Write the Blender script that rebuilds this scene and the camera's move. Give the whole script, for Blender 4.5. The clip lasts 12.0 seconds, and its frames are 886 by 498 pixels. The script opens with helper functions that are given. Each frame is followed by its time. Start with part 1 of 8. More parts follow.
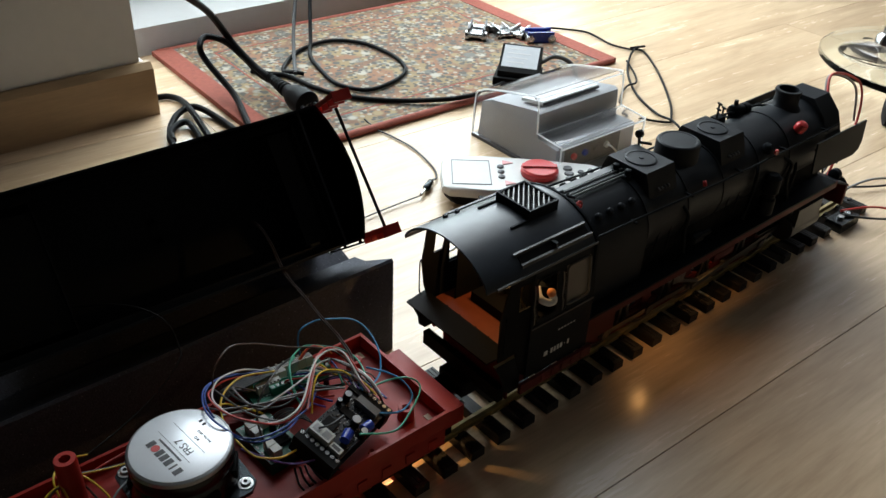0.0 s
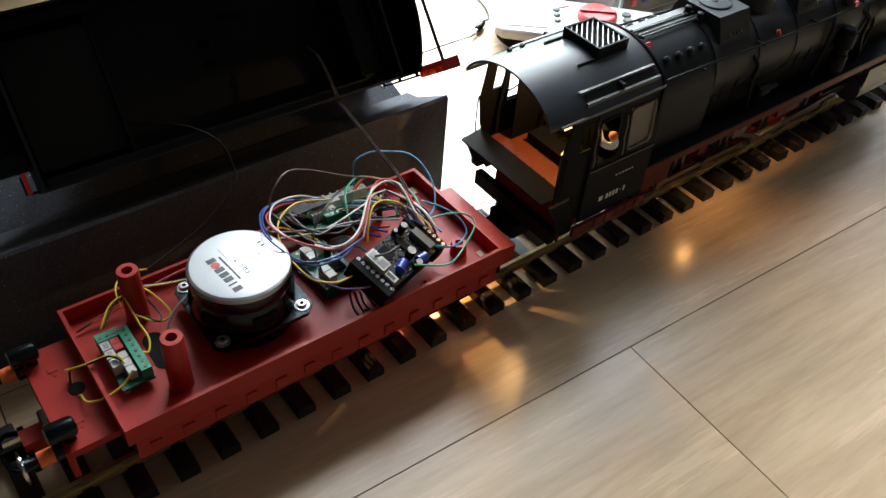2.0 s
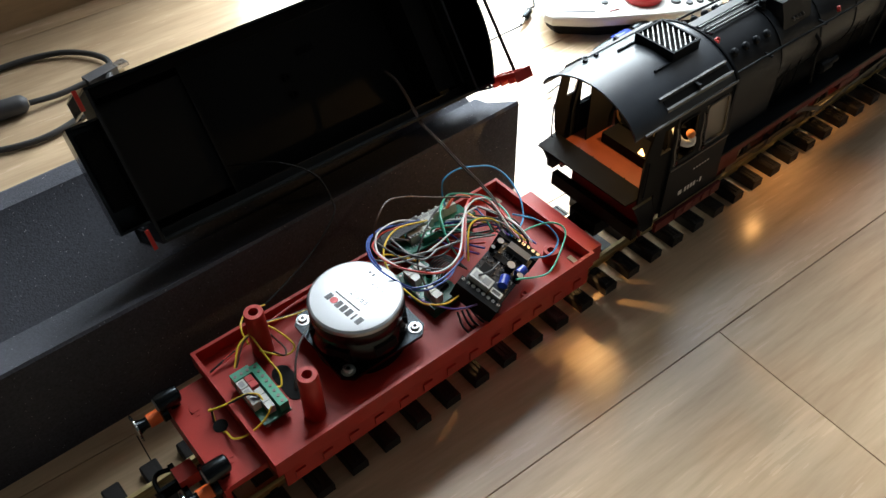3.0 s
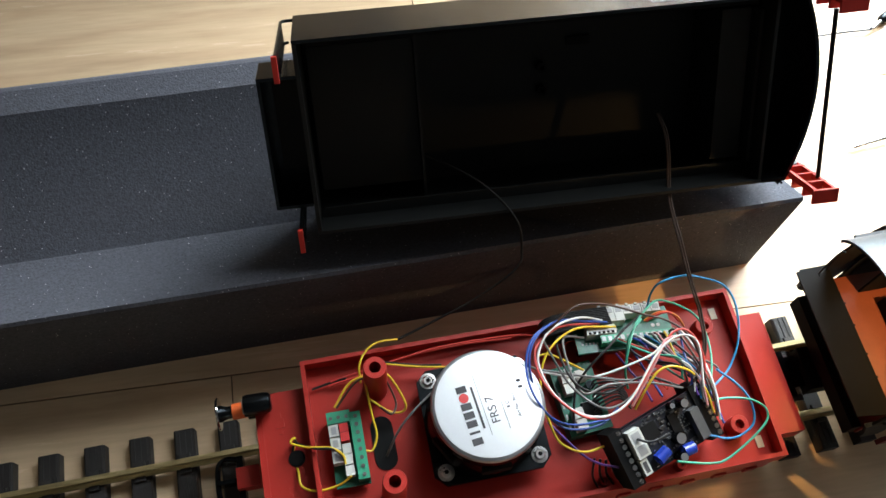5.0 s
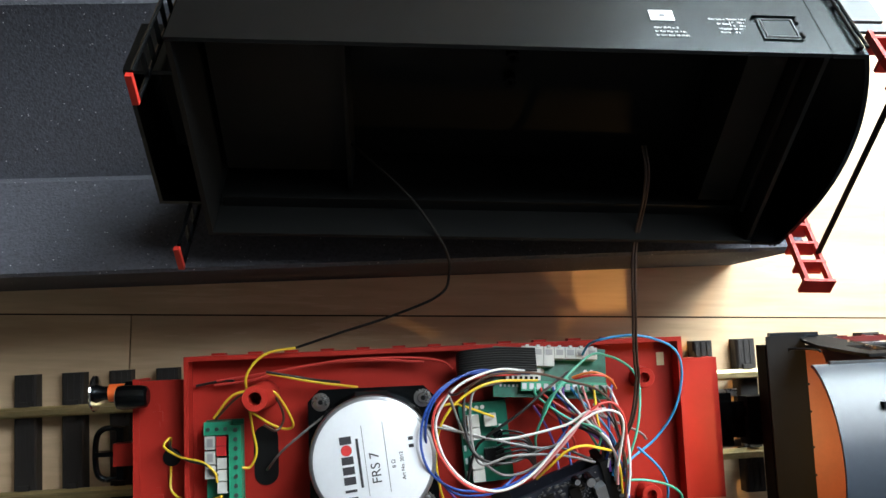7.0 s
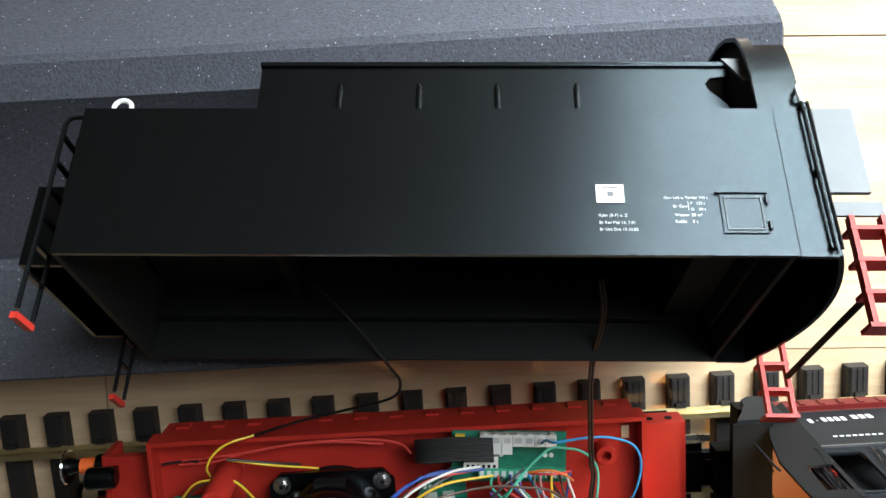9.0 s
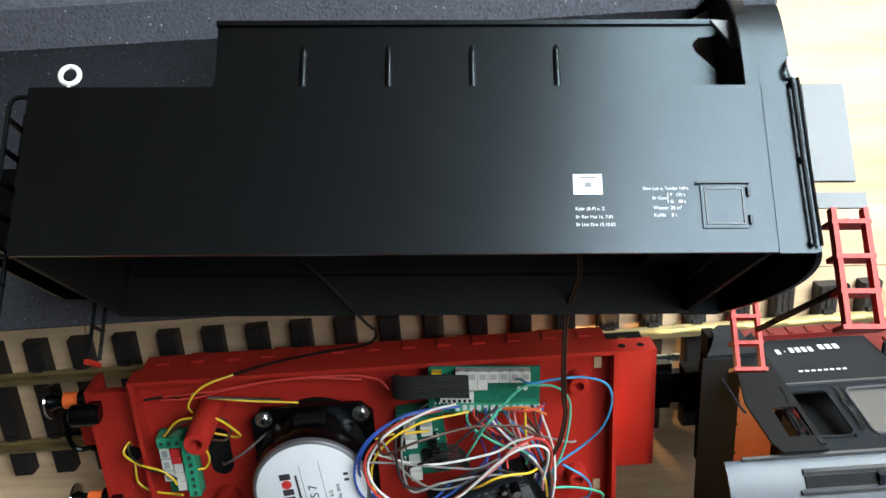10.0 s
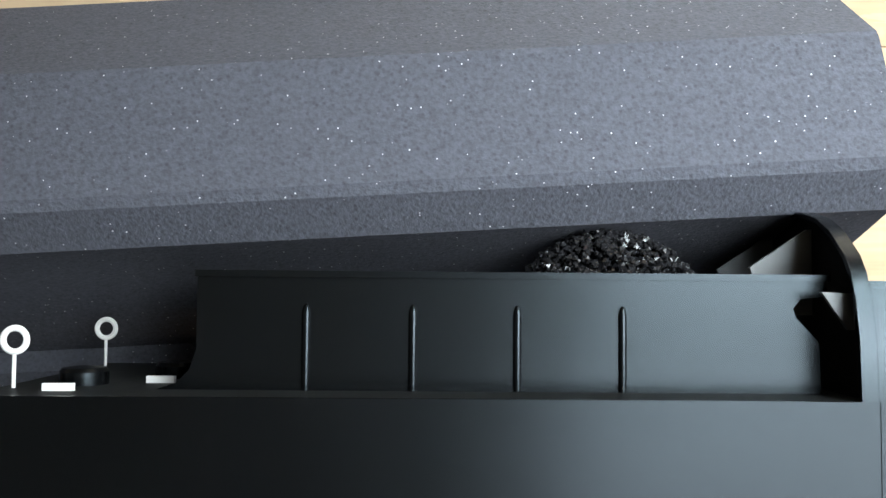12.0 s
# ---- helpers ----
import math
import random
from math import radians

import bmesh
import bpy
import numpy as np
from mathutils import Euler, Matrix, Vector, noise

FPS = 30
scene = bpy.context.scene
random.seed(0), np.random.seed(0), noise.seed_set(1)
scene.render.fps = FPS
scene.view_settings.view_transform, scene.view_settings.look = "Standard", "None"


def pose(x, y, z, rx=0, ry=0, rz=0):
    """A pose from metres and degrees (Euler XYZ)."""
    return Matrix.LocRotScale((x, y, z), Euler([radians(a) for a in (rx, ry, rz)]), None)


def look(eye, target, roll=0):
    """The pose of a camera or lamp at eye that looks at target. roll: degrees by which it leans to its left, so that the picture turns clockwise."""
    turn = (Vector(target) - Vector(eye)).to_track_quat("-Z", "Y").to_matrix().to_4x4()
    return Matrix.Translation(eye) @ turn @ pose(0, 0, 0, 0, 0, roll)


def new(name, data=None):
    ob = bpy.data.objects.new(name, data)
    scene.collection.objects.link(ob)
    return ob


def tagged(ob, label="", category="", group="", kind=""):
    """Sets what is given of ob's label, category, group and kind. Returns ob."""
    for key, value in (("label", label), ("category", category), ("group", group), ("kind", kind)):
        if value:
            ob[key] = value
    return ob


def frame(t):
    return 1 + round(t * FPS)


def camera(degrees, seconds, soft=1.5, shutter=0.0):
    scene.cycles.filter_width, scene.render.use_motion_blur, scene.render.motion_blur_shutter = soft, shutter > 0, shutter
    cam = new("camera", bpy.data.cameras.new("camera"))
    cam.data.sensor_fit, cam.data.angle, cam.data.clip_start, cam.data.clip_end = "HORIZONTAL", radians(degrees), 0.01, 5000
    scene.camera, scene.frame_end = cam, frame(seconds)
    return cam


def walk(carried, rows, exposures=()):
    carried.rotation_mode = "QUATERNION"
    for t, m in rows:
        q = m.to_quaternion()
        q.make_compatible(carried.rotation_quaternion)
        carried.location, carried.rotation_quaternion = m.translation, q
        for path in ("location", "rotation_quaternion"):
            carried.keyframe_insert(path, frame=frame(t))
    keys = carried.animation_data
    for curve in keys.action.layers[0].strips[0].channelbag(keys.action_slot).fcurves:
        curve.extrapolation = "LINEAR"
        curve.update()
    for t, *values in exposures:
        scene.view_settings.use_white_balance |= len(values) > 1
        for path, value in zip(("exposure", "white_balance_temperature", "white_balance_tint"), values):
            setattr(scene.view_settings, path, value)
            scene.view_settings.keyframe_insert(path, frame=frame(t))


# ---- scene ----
cam = camera(54.9, 12.0)
PATH = [
    (0, (-0.1182, -0.3565, 0.4808), (0.1577, -0.0441, 0.2046), 2.76),
    (0.5, (-0.1232, -0.3541, 0.4757), (0.1433, -0.0554, 0.1761), 3.91),
    (1, (-0.1318, -0.3535, 0.4690), (0.1239, -0.0657, 0.1500), 4.59),
    (1.5, (-0.1273, -0.3488, 0.4658), (0.1195, -0.0674, 0.1343), 5.16),
    (2, (-0.1372, -0.3453, 0.4620), (0.0992, -0.0666, 0.1208), 5.15),
    (2.5, (-0.1496, -0.3353, 0.4722), (0.0823, -0.0560, 0.1284), 2.86),
    (2.7, (-0.1580, -0.3240, 0.4850), (0.0858, -0.0519, 0.1436), 1.50),
    (3, (-0.1707, -0.3079, 0.5095), (0.0430, -0.0357, 0.1486), -1.46),
    (3.3, (-0.1700, -0.2800, 0.5190), (-0.0067, -0.0095, 0.1315), -4.50),
    (3.5, (-0.1587, -0.2552, 0.5305), (-0.0167, 0.0095, 0.1307), -3.40),
    (3.7, (-0.1605, -0.2393, 0.5138), (-0.0142, 0.0346, 0.1219), -0.92),
    (5.3, (-0.0538, -0.0934, 0.5445), (0.0079, 0.0900, 0.0834), 10.70),
    (5.5, (-0.0446, -0.0839, 0.5438), (0.0202, 0.0824, 0.0767), 14.73),
    (6, (-0.0281, -0.0433, 0.5276), (0.0239, 0.0986, 0.0509), 15.46),
    (6.5, (-0.0082, 0.0085, 0.5226), (0.0411, 0.0980, 0.0332), 25.94),
    (7, (0.0078, 0.0558, 0.5220), (0.0434, 0.1072, 0.0259), 32.55),
    (7.5, (0.0245, 0.0945, 0.5181), (0.0556, 0.1041, 0.0191), 70.08),
    (7.7, (0.0364, 0.1144, 0.5193), (0.0695, 0.1148, 0.0203), 86.99),
    (9.3, (0.0638, 0.2314, 0.4861), (0.0600, 0.1099, 0.0013), 178.36),
    (9.5, (0.0622, 0.2385, 0.4806), (0.0631, 0.0916, 0.0028), 176.06),
    (10, (0.0697, 0.2723, 0.4715), (0.0760, 0.0877, 0.0069), 174.45),
    (10.5, (0.0722, 0.3000, 0.4531), (0.0575, 0.0867, 0.0010), 180.69),
    (11, (0.0728, 0.3340, 0.4139), (0.0568, 0.0918, -0.0233), 181.12),
    (11.5, (0.0726, 0.3681, 0.3801), (0.0700, 0.1015, -0.0428), 177.58),
    (12, (0.0675, 0.3853, 0.3442), (0.0688, 0.1036, -0.0687), 176.87),
]
EXPOSURE = [(0.0, -1.5), (1.5, -0.65), (2.0, -0.25), (2.5, -0.15), (3.5, -0.15), (5.5, 0.28), (7.5, 0.0), (9.5, -0.22), (10.5, -0.3), (12.0, -0.4)]
walk(cam, [(t, look(eye, target, roll)) for t, eye, target, roll in PATH], EXPOSURE)

# ---- daylight: a glazed balcony door in the north wall, and the sky behind it ----
world = bpy.data.worlds.new("sky")
scene.world = world
world.use_nodes = True
wn = world.node_tree.nodes
sky = wn.new("ShaderNodeTexSky")
sky.sky_type, sky.sun_disc = "NISHITA", False
sky.sun_elevation, sky.sun_rotation = radians(35), radians(60)
wn["Background"].inputs["Strength"].default_value = 0.1
world.node_tree.links.new(sky.outputs[0], wn["Background"].inputs["Color"])


def area_lamp(name, eye, target, w, h, watts, colour):
    data = bpy.data.lights.new(name, "AREA")
    data.shape, data.size, data.size_y, data.energy, data.color = "RECTANGLE", w, h, watts, colour
    ob = new(name, data)
    ob.matrix_world = look(eye, target)
    return ob


def down_lamp(name, place, watts, colour):
    data = bpy.data.lights.new(name, "SPOT")
    data.energy, data.color, data.shadow_soft_size, data.spot_size, data.spot_blend = watts, colour, 0.001, radians(120), 0.5
    ob = new(name, data)
    x, y, z = place
    ob.matrix_world = look(place, (x - 0.002, y * 2.0, 0.0))
    return ob


def small_lamp(name, place, watts, colour, radius=0.002):
    data = bpy.data.lights.new(name, "POINT")
    data.energy, data.color, data.shadow_soft_size = watts, colour, radius
    ob = new(name, data)
    ob.location = place
    return ob


area_lamp("door_daylight", (0.97, 1.02, 0.60), (0.85, 0.0, 0.15), 1.20, 0.80, 72.0, (0.85, 0.945, 1.0))
area_lamp("door_sky", (1.08, 1.02, 1.55), (0.90, 0.0, 0.15), 1.4, 0.95, 52.0, (0.87, 0.945, 1.0))
# added fill from the east, no source known there
area_lamp("east_fill_light", (3.15, 0.2, 1.5), (0.5, 0.0, 0.2), 1.4, 1.2, 14.0, (0.92, 0.97, 1.0))


# ---- building blocks ----
WORLD = {}


def thing(name, place=(0, 0, 0), label="", category="", group="", kind="", matrix=None):
    ob = new(name)
    m = matrix if matrix is not None else Matrix.Translation(place)
    ob.matrix_basis = m
    WORLD[ob] = m
    ob.empty_display_size = 0.01
    return tagged(ob, label, category, group, kind)


def finish(bm, bevel=0.0, smooth=35):
    if bevel > 0:
        edges = [e for e in bm.edges if len(e.link_faces) == 2 and e.calc_face_angle(0) > 0.6]
        bmesh.ops.bevel(bm, geom=edges, offset=bevel, segments=2, profile=0.6, affect="EDGES", clamp_overlap=True)
    bmesh.ops.recalc_face_normals(bm, faces=bm.faces[:])
    me = bpy.data.meshes.new("part")
    bm.to_mesh(me)
    bm.free()
    if smooth:
        for p in me.polygons:
            p.use_smooth = True
        me.set_sharp_from_angle(angle=radians(smooth))
    return me


def part(name, bm, material, parent=None, label="", bevel=0.0, smooth=35, local=False):
    me = finish(bm, bevel, smooth) if isinstance(bm, bmesh.types.BMesh) else bm
    me.name = name
    for m in material if isinstance(material, (list, tuple)) else [material]:
        if len(me.materials) < (len(material) if isinstance(material, (list, tuple)) else 1):
            me.materials.append(m)
    ob = new(name, me)
    WORLD[ob] = Matrix.Identity(4)
    if parent is not None:
        ob.parent = parent
        if local:
            WORLD[ob] = WORLD[parent].copy()
        else:
            ob.matrix_parent_inverse = WORLD[parent].inverted()
    if label:
        ob["label"] = label
    return ob


def B():
    return bmesh.new()


def box(bm, x0, x1, y0, y1, z0, z1, m=None):
    v = [bm.verts.new(Vector(p) if m is None else m @ Vector(p)) for p in
         ((x0, y0, z0), (x1, y0, z0), (x1, y1, z0), (x0, y1, z0), (x0, y0, z1), (x1, y0, z1), (x1, y1, z1), (x0, y1, z1))]
    for f in ((3, 2, 1, 0), (4, 5, 6, 7), (0, 1, 5, 4), (1, 2, 6, 5), (2, 3, 7, 6), (3, 0, 4, 7)):
        bm.faces.new([v[i] for i in f])
    return bm


def frame_of(p0, p1):
    a = (Vector(p1) - Vector(p0)).normalized()
    s = a.orthogonal().normalized()
    return a, s, a.cross(s)


def ring(bm, c, s, t, r, n, turn=0.0):
    return [bm.verts.new(Vector(c) + s * (r * math.cos(2 * math.pi * i / n + turn)) + t * (r * math.sin(2 * math.pi * i / n + turn))) for i in range(n)]


def bridge(bm, a, b):
    n = len(a)
    for i in range(n):
        bm.faces.new((a[i], a[(i + 1) % n], b[(i + 1) % n], b[i]))


def cyl(bm, p0, p1, r0, r1=None, n=24, turn=0.0):
    _, s, t = frame_of(p0, p1)
    a, b = ring(bm, p0, s, t, r0, n, turn), ring(bm, p1, s, t, r0 if r1 is None else r1, n, turn)
    bridge(bm, a, b)
    bm.faces.new(a[::-1])
    bm.faces.new(b)
    return bm


def lathe(bm, origin, axis, profile, n=32, close=True):
    """Turn a profile of (radius, distance along axis) round the axis."""
    o, a = Vector(origin), Vector(axis).normalized()
    s = a.orthogonal().normalized()
    t = a.cross(s)
    rings = [ring(bm, o + a * h, s, t, max(r, 1e-5), n) for r, h in profile]
    for p, q in zip(rings, rings[1:]):
        bridge(bm, p, q)
    if close:
        bm.faces.new(rings[0][::-1])
        bm.faces.new(rings[-1])
    return bm


def pipe(bm, p0, p1, ro, ri, n=24):
    """A hollow tube with a bore."""
    a, s, t = frame_of(p0, p1)
    L = (Vector(p1) - Vector(p0)).length
    return lathe(bm, p0, a, [(ri, 0.1 * L), (ri, L), (ro, L), (ro, 0), (ri * 0.5, 0)], n, close=True) if ri > 0 else cyl(bm, p0, p1, ro, n=n)


def prism(bm, poly, axis, a, b, m=None):
    """Extrude a polygon, given in the two other axes, along axis from a to b."""
    def at(p, h):
        q = {"x": (h, p[0], p[1]), "y": (p[0], h, p[1]), "z": (p[0], p[1], h)}[axis]
        return Vector(q) if m is None else m @ Vector(q)
    lo, hi = [bm.verts.new(at(p, a)) for p in poly], [bm.verts.new(at(p, b)) for p in poly]
    bridge(bm, lo, hi)
    bm.faces.new(lo[::-1])
    bm.faces.new(hi)
    return bm


def smooth_line(pts, per=8, closed=False):
    P = [Vector(p) for p in pts]
    if len(P) < 3:
        return P
    out = []
    n = len(P)
    for i in range(n if closed else n - 1):
        p0, p1, p2, p3 = (P[(i - 1) % n] if closed or i else P[0] * 2 - P[1]), P[i], P[(i + 1) % n], (P[(i + 2) % n] if closed or i + 2 < n else P[-1] * 2 - P[-2])
        for k in range(per):
            t = k / per
            out.append(0.5 * (2 * p1 + (p2 - p0) * t + (2 * p0 - 5 * p1 + 4 * p2 - p3) * t * t + (3 * p1 - p0 - 3 * p2 + p3) * t ** 3))
    if not closed:
        out.append(P[-1])
    return out


def sweep(bm, pts, r, n=8, per=8, closed=False):
    L = smooth_line(pts, per, closed)
    s = (L[1] - L[0]).normalized().orthogonal().normalized()
    rings = []
    for i, p in enumerate(L):
        a = (L[min(i + 1, len(L) - 1)] - L[max(i - 1, 0)]).normalized() if not closed else (L[(i + 1) % len(L)] - L[i - 1]).normalized()
        s = (s - a * s.dot(a)).normalized()
        rings.append(ring(bm, p, s, a.cross(s), r, n))
    for p, q in zip(rings, rings[1:]):
        bridge(bm, p, q)
    if closed:
        bridge(bm, rings[-1], rings[0])
    else:
        bm.faces.new(rings[0][::-1])
        bm.faces.new(rings[-1])
    return bm


def arc(cx, cy, r, a0, a1, n):
    return [(cx + r * math.cos(radians(a0 + (a1 - a0) * i / n)), cy + r * math.sin(radians(a0 + (a1 - a0) * i / n))) for i in range(n + 1)]


def letters(name, text, size, material, parent, matrix, depth=0.00012, align="CENTER"):
    """Lettering in the built-in font, as a thin raised mesh."""
    cu = bpy.data.curves.new(name, "FONT")
    cu.body, cu.size, cu.extrude, cu.align_x, cu.align_y = text, size, depth, align, "CENTER"
    tmp = bpy.data.objects.new(name, cu)
    me = bpy.data.meshes.new_from_object(tmp)
    bpy.data.objects.remove(tmp)
    me.transform(matrix)
    me.materials.clear()
    return part(name, me, material, parent, local=True)


# ---- materials ----
def material(name, colour, rough=0.5, metal=0.0, vary=0.15, scale=60.0, bump=0.0, bump_scale=None, rough_vary=0.1, spec=0.5, coat=0.0, stretch=(1, 1, 1), dust=0.0, dust_colour=(0.4, 0.38, 0.35)):
    m = bpy.data.materials.new(name)
    m.use_nodes = True
    nt = m.node_tree
    N, L = nt.nodes, nt.links
    b = N["Principled BSDF"]
    co, mp = N.new("ShaderNodeTexCoord"), N.new("ShaderNodeMapping")
    mp.inputs["Scale"].default_value = stretch
    L.new(co.outputs["Object"], mp.inputs["Vector"])
    n1, n2 = N.new("ShaderNodeTexNoise"), N.new("ShaderNodeTexNoise")
    n1.inputs["Scale"].default_value, n1.inputs["Detail"].default_value = scale, 5
    n2.inputs["Scale"].default_value, n2.inputs["Detail"].default_value = scale * 7.3, 3
    for n in (n1, n2):
        L.new(mp.outputs[0], n.inputs["Vector"])
    mix = N.new("ShaderNodeMath")
    mix.operation = "MULTIPLY_ADD"
    mix.inputs[1].default_value = 0.35
    L.new(n2.outputs["Fac"], mix.inputs[0])
    half = N.new("ShaderNodeMath")
    half.operation = "MULTIPLY"
    half.inputs[1].default_value = 0.65
    L.new(n1.outputs["Fac"], half.inputs[0])
    L.new(half.outputs[0], mix.inputs[2])
    ramp = N.new("ShaderNodeValToRGB")
    ramp.color_ramp.elements[0].position, ramp.color_ramp.elements[1].position = 0.3, 0.7
    ramp.color_ramp.elements[0].color = (*[c * (1 - vary) for c in colour], 1)
    ramp.color_ramp.elements[1].color = (*[min(1, c * (1 + vary)) for c in colour], 1)
    L.new(mix.outputs[0], ramp.inputs[0])
    out = ramp.outputs[0]
    if dust > 0:
        n3 = N.new("ShaderNodeTexNoise")
        n3.inputs["Scale"].default_value, n3.inputs["Detail"].default_value = 900, 2
        L.new(co.outputs["Object"], n3.inputs["Vector"])
        r3 = N.new("ShaderNodeValToRGB")
        r3.color_ramp.elements[0].position, r3.color_ramp.elements[1].position = 0.72, 0.78
        L.new(n3.outputs["Fac"], r3.inputs[0])
        mm = N.new("ShaderNodeMath")
        mm.operation, mm.inputs[1].default_value = "MULTIPLY", dust
        L.new(r3.outputs[0], mm.inputs[0])
        mx = N.new("ShaderNodeMixRGB")
        mx.inputs[2].default_value = (*dust_colour, 1)
        L.new(mm.outputs[0], mx.inputs[0])
        L.new(out, mx.inputs[1])
        out = mx.outputs[0]
    L.new(out, b.inputs["Base Color"])
    rr = N.new("ShaderNodeMapRange")
    rr.inputs["To Min"].default_value, rr.inputs["To Max"].default_value = max(0.02, rough - rough_vary), min(1, rough + rough_vary)
    L.new(mix.outputs[0], rr.inputs["Value"])
    L.new(rr.outputs[0], b.inputs["Roughness"])
    b.inputs["Metallic"].default_value = metal
    b.inputs["Specular IOR Level"].default_value = spec
    b.inputs["Coat Weight"].default_value = coat
    if bump > 0:
        n4 = N.new("ShaderNodeTexNoise")
        n4.inputs["Scale"].default_value, n4.inputs["Detail"].default_value = bump_scale or scale * 10, 4
        L.new(mp.outputs[0], n4.inputs["Vector"])
        bp = N.new("ShaderNodeBump")
        bp.inputs["Strength"].default_value, bp.inputs["Distance"].default_value = bump, 0.0006
        L.new(n4.outputs["Fac"], bp.inputs["Height"])
        L.new(bp.outputs[0], b.inputs["Normal"])
    return m


def glowing(name, colour, strength):
    m = bpy.data.materials.new(name)
    m.use_nodes = True
    b = m.node_tree.nodes["Principled BSDF"]
    b.inputs["Base Color"].default_value = (*colour, 1)
    b.inputs["Emission Color"].default_value = (*colour, 1)
    b.inputs["Emission Strength"].default_value = strength
    return m


def clear(name, tint=(1, 1, 1), rough=0.02, ior=1.45):
    m = bpy.data.materials.new(name)
    m.use_nodes = True
    b = m.node_tree.nodes["Principled BSDF"]
    b.inputs["Base Color"].default_value = (*tint, 1)
    b.inputs["Transmission Weight"].default_value, b.inputs["Roughness"].default_value, b.inputs["IOR"].default_value = 1, rough, ior
    return m


def wood_floor():
    m = material("oak_laminate", (0.655, 0.488, 0.322), 0.26, vary=0.11, scale=7, stretch=(0.9, 9, 9), bump=0.02, bump_scale=420, rough_vary=0.06)
    nt = m.node_tree
    N, L = nt.nodes, nt.links
    mp = next(n for n in N if n.type == "MAPPING")
    co = next(n for n in N if n.type == "TEX_COORD")
    info = N.new("ShaderNodeObjectInfo")
    sh = N.new("ShaderNodeVectorMath")
    sh.operation = "MULTIPLY_ADD"
    sh.inputs[1].default_value = (37, 23, 11)
    L.new(info.outputs["Random"], sh.inputs[0])
    L.new(co.outputs["Object"], sh.inputs[2])
    L.new(sh.outputs[0], mp.inputs["Vector"])
    b = N["Principled BSDF"]
    base = b.inputs["Base Color"].links[0].from_socket
    # dark flecks and cathedral streaks of the printed grain
    w = N.new("ShaderNodeTexNoise")
    w.inputs["Scale"].default_value, w.inputs["Detail"].default_value, w.inputs["Distortion"].default_value = 5, 8, 1.2
    m2 = N.new("ShaderNodeMapping")
    m2.inputs["Scale"].default_value = (0.6, 4.0, 4.0)
    L.new(sh.outputs[0], m2.inputs["Vector"])
    L.new(m2.outputs[0], w.inputs["Vector"])
    r = N.new("ShaderNodeValToRGB")
    r.color_ramp.elements[0].position, r.color_ramp.elements[1].position = 0.36, 0.62
    r.color_ramp.elements[0].color, r.color_ramp.elements[1].color = (0.72, 0.66, 0.60, 1), (1.04, 1.03, 1.0, 1)
    L.new(w.outputs["Fac"], r.inputs[0])
    mu = N.new("ShaderNodeMixRGB")
    mu.blend_type, mu.inputs[0].default_value = "MULTIPLY", 0.65
    L.new(base, mu.inputs[1])
    L.new(r.outputs[0], mu.inputs[2])
    # fine dark pores along the plank
    po, m3, pr = N.new("ShaderNodeTexNoise"), N.new("ShaderNodeMapping"), N.new("ShaderNodeValToRGB")
    po.inputs["Scale"].default_value, po.inputs["Detail"].default_value = 9, 5
    m3.inputs["Scale"].default_value = (2.4, 26.0, 26.0)
    L.new(sh.outputs[0], m3.inputs["Vector"])
    L.new(m3.outputs[0], po.inputs["Vector"])
    pr.color_ramp.elements[0].position, pr.color_ramp.elements[1].position = 0.34, 0.56
    pr.color_ramp.elements[0].color, pr.color_ramp.elements[1].color = (0.72, 0.67, 0.62, 1), (1.03, 1.02, 1.0, 1)
    L.new(po.outputs["Fac"], pr.inputs[0])
    m4 = N.new("ShaderNodeMixRGB")
    m4.blend_type, m4.inputs[0].default_value = "MULTIPLY", 0.26
    L.new(mu.outputs[0], m4.inputs[1])
    L.new(pr.outputs[0], m4.inputs[2])
    mu = m4
    tone = N.new("ShaderNodeHueSaturation")
    tr = N.new("ShaderNodeMapRange")
    tr.inputs["To Min"].default_value, tr.inputs["To Max"].default_value = 0.86, 1.12
    L.new(info.outputs["Random"], tr.inputs["Value"])
    L.new(tr.outputs[0], tone.inputs["Value"])
    L.new(mu.outputs[0], tone.inputs["Color"])
    L.new(tone.outputs[0], b.inputs["Base Color"])
    return m


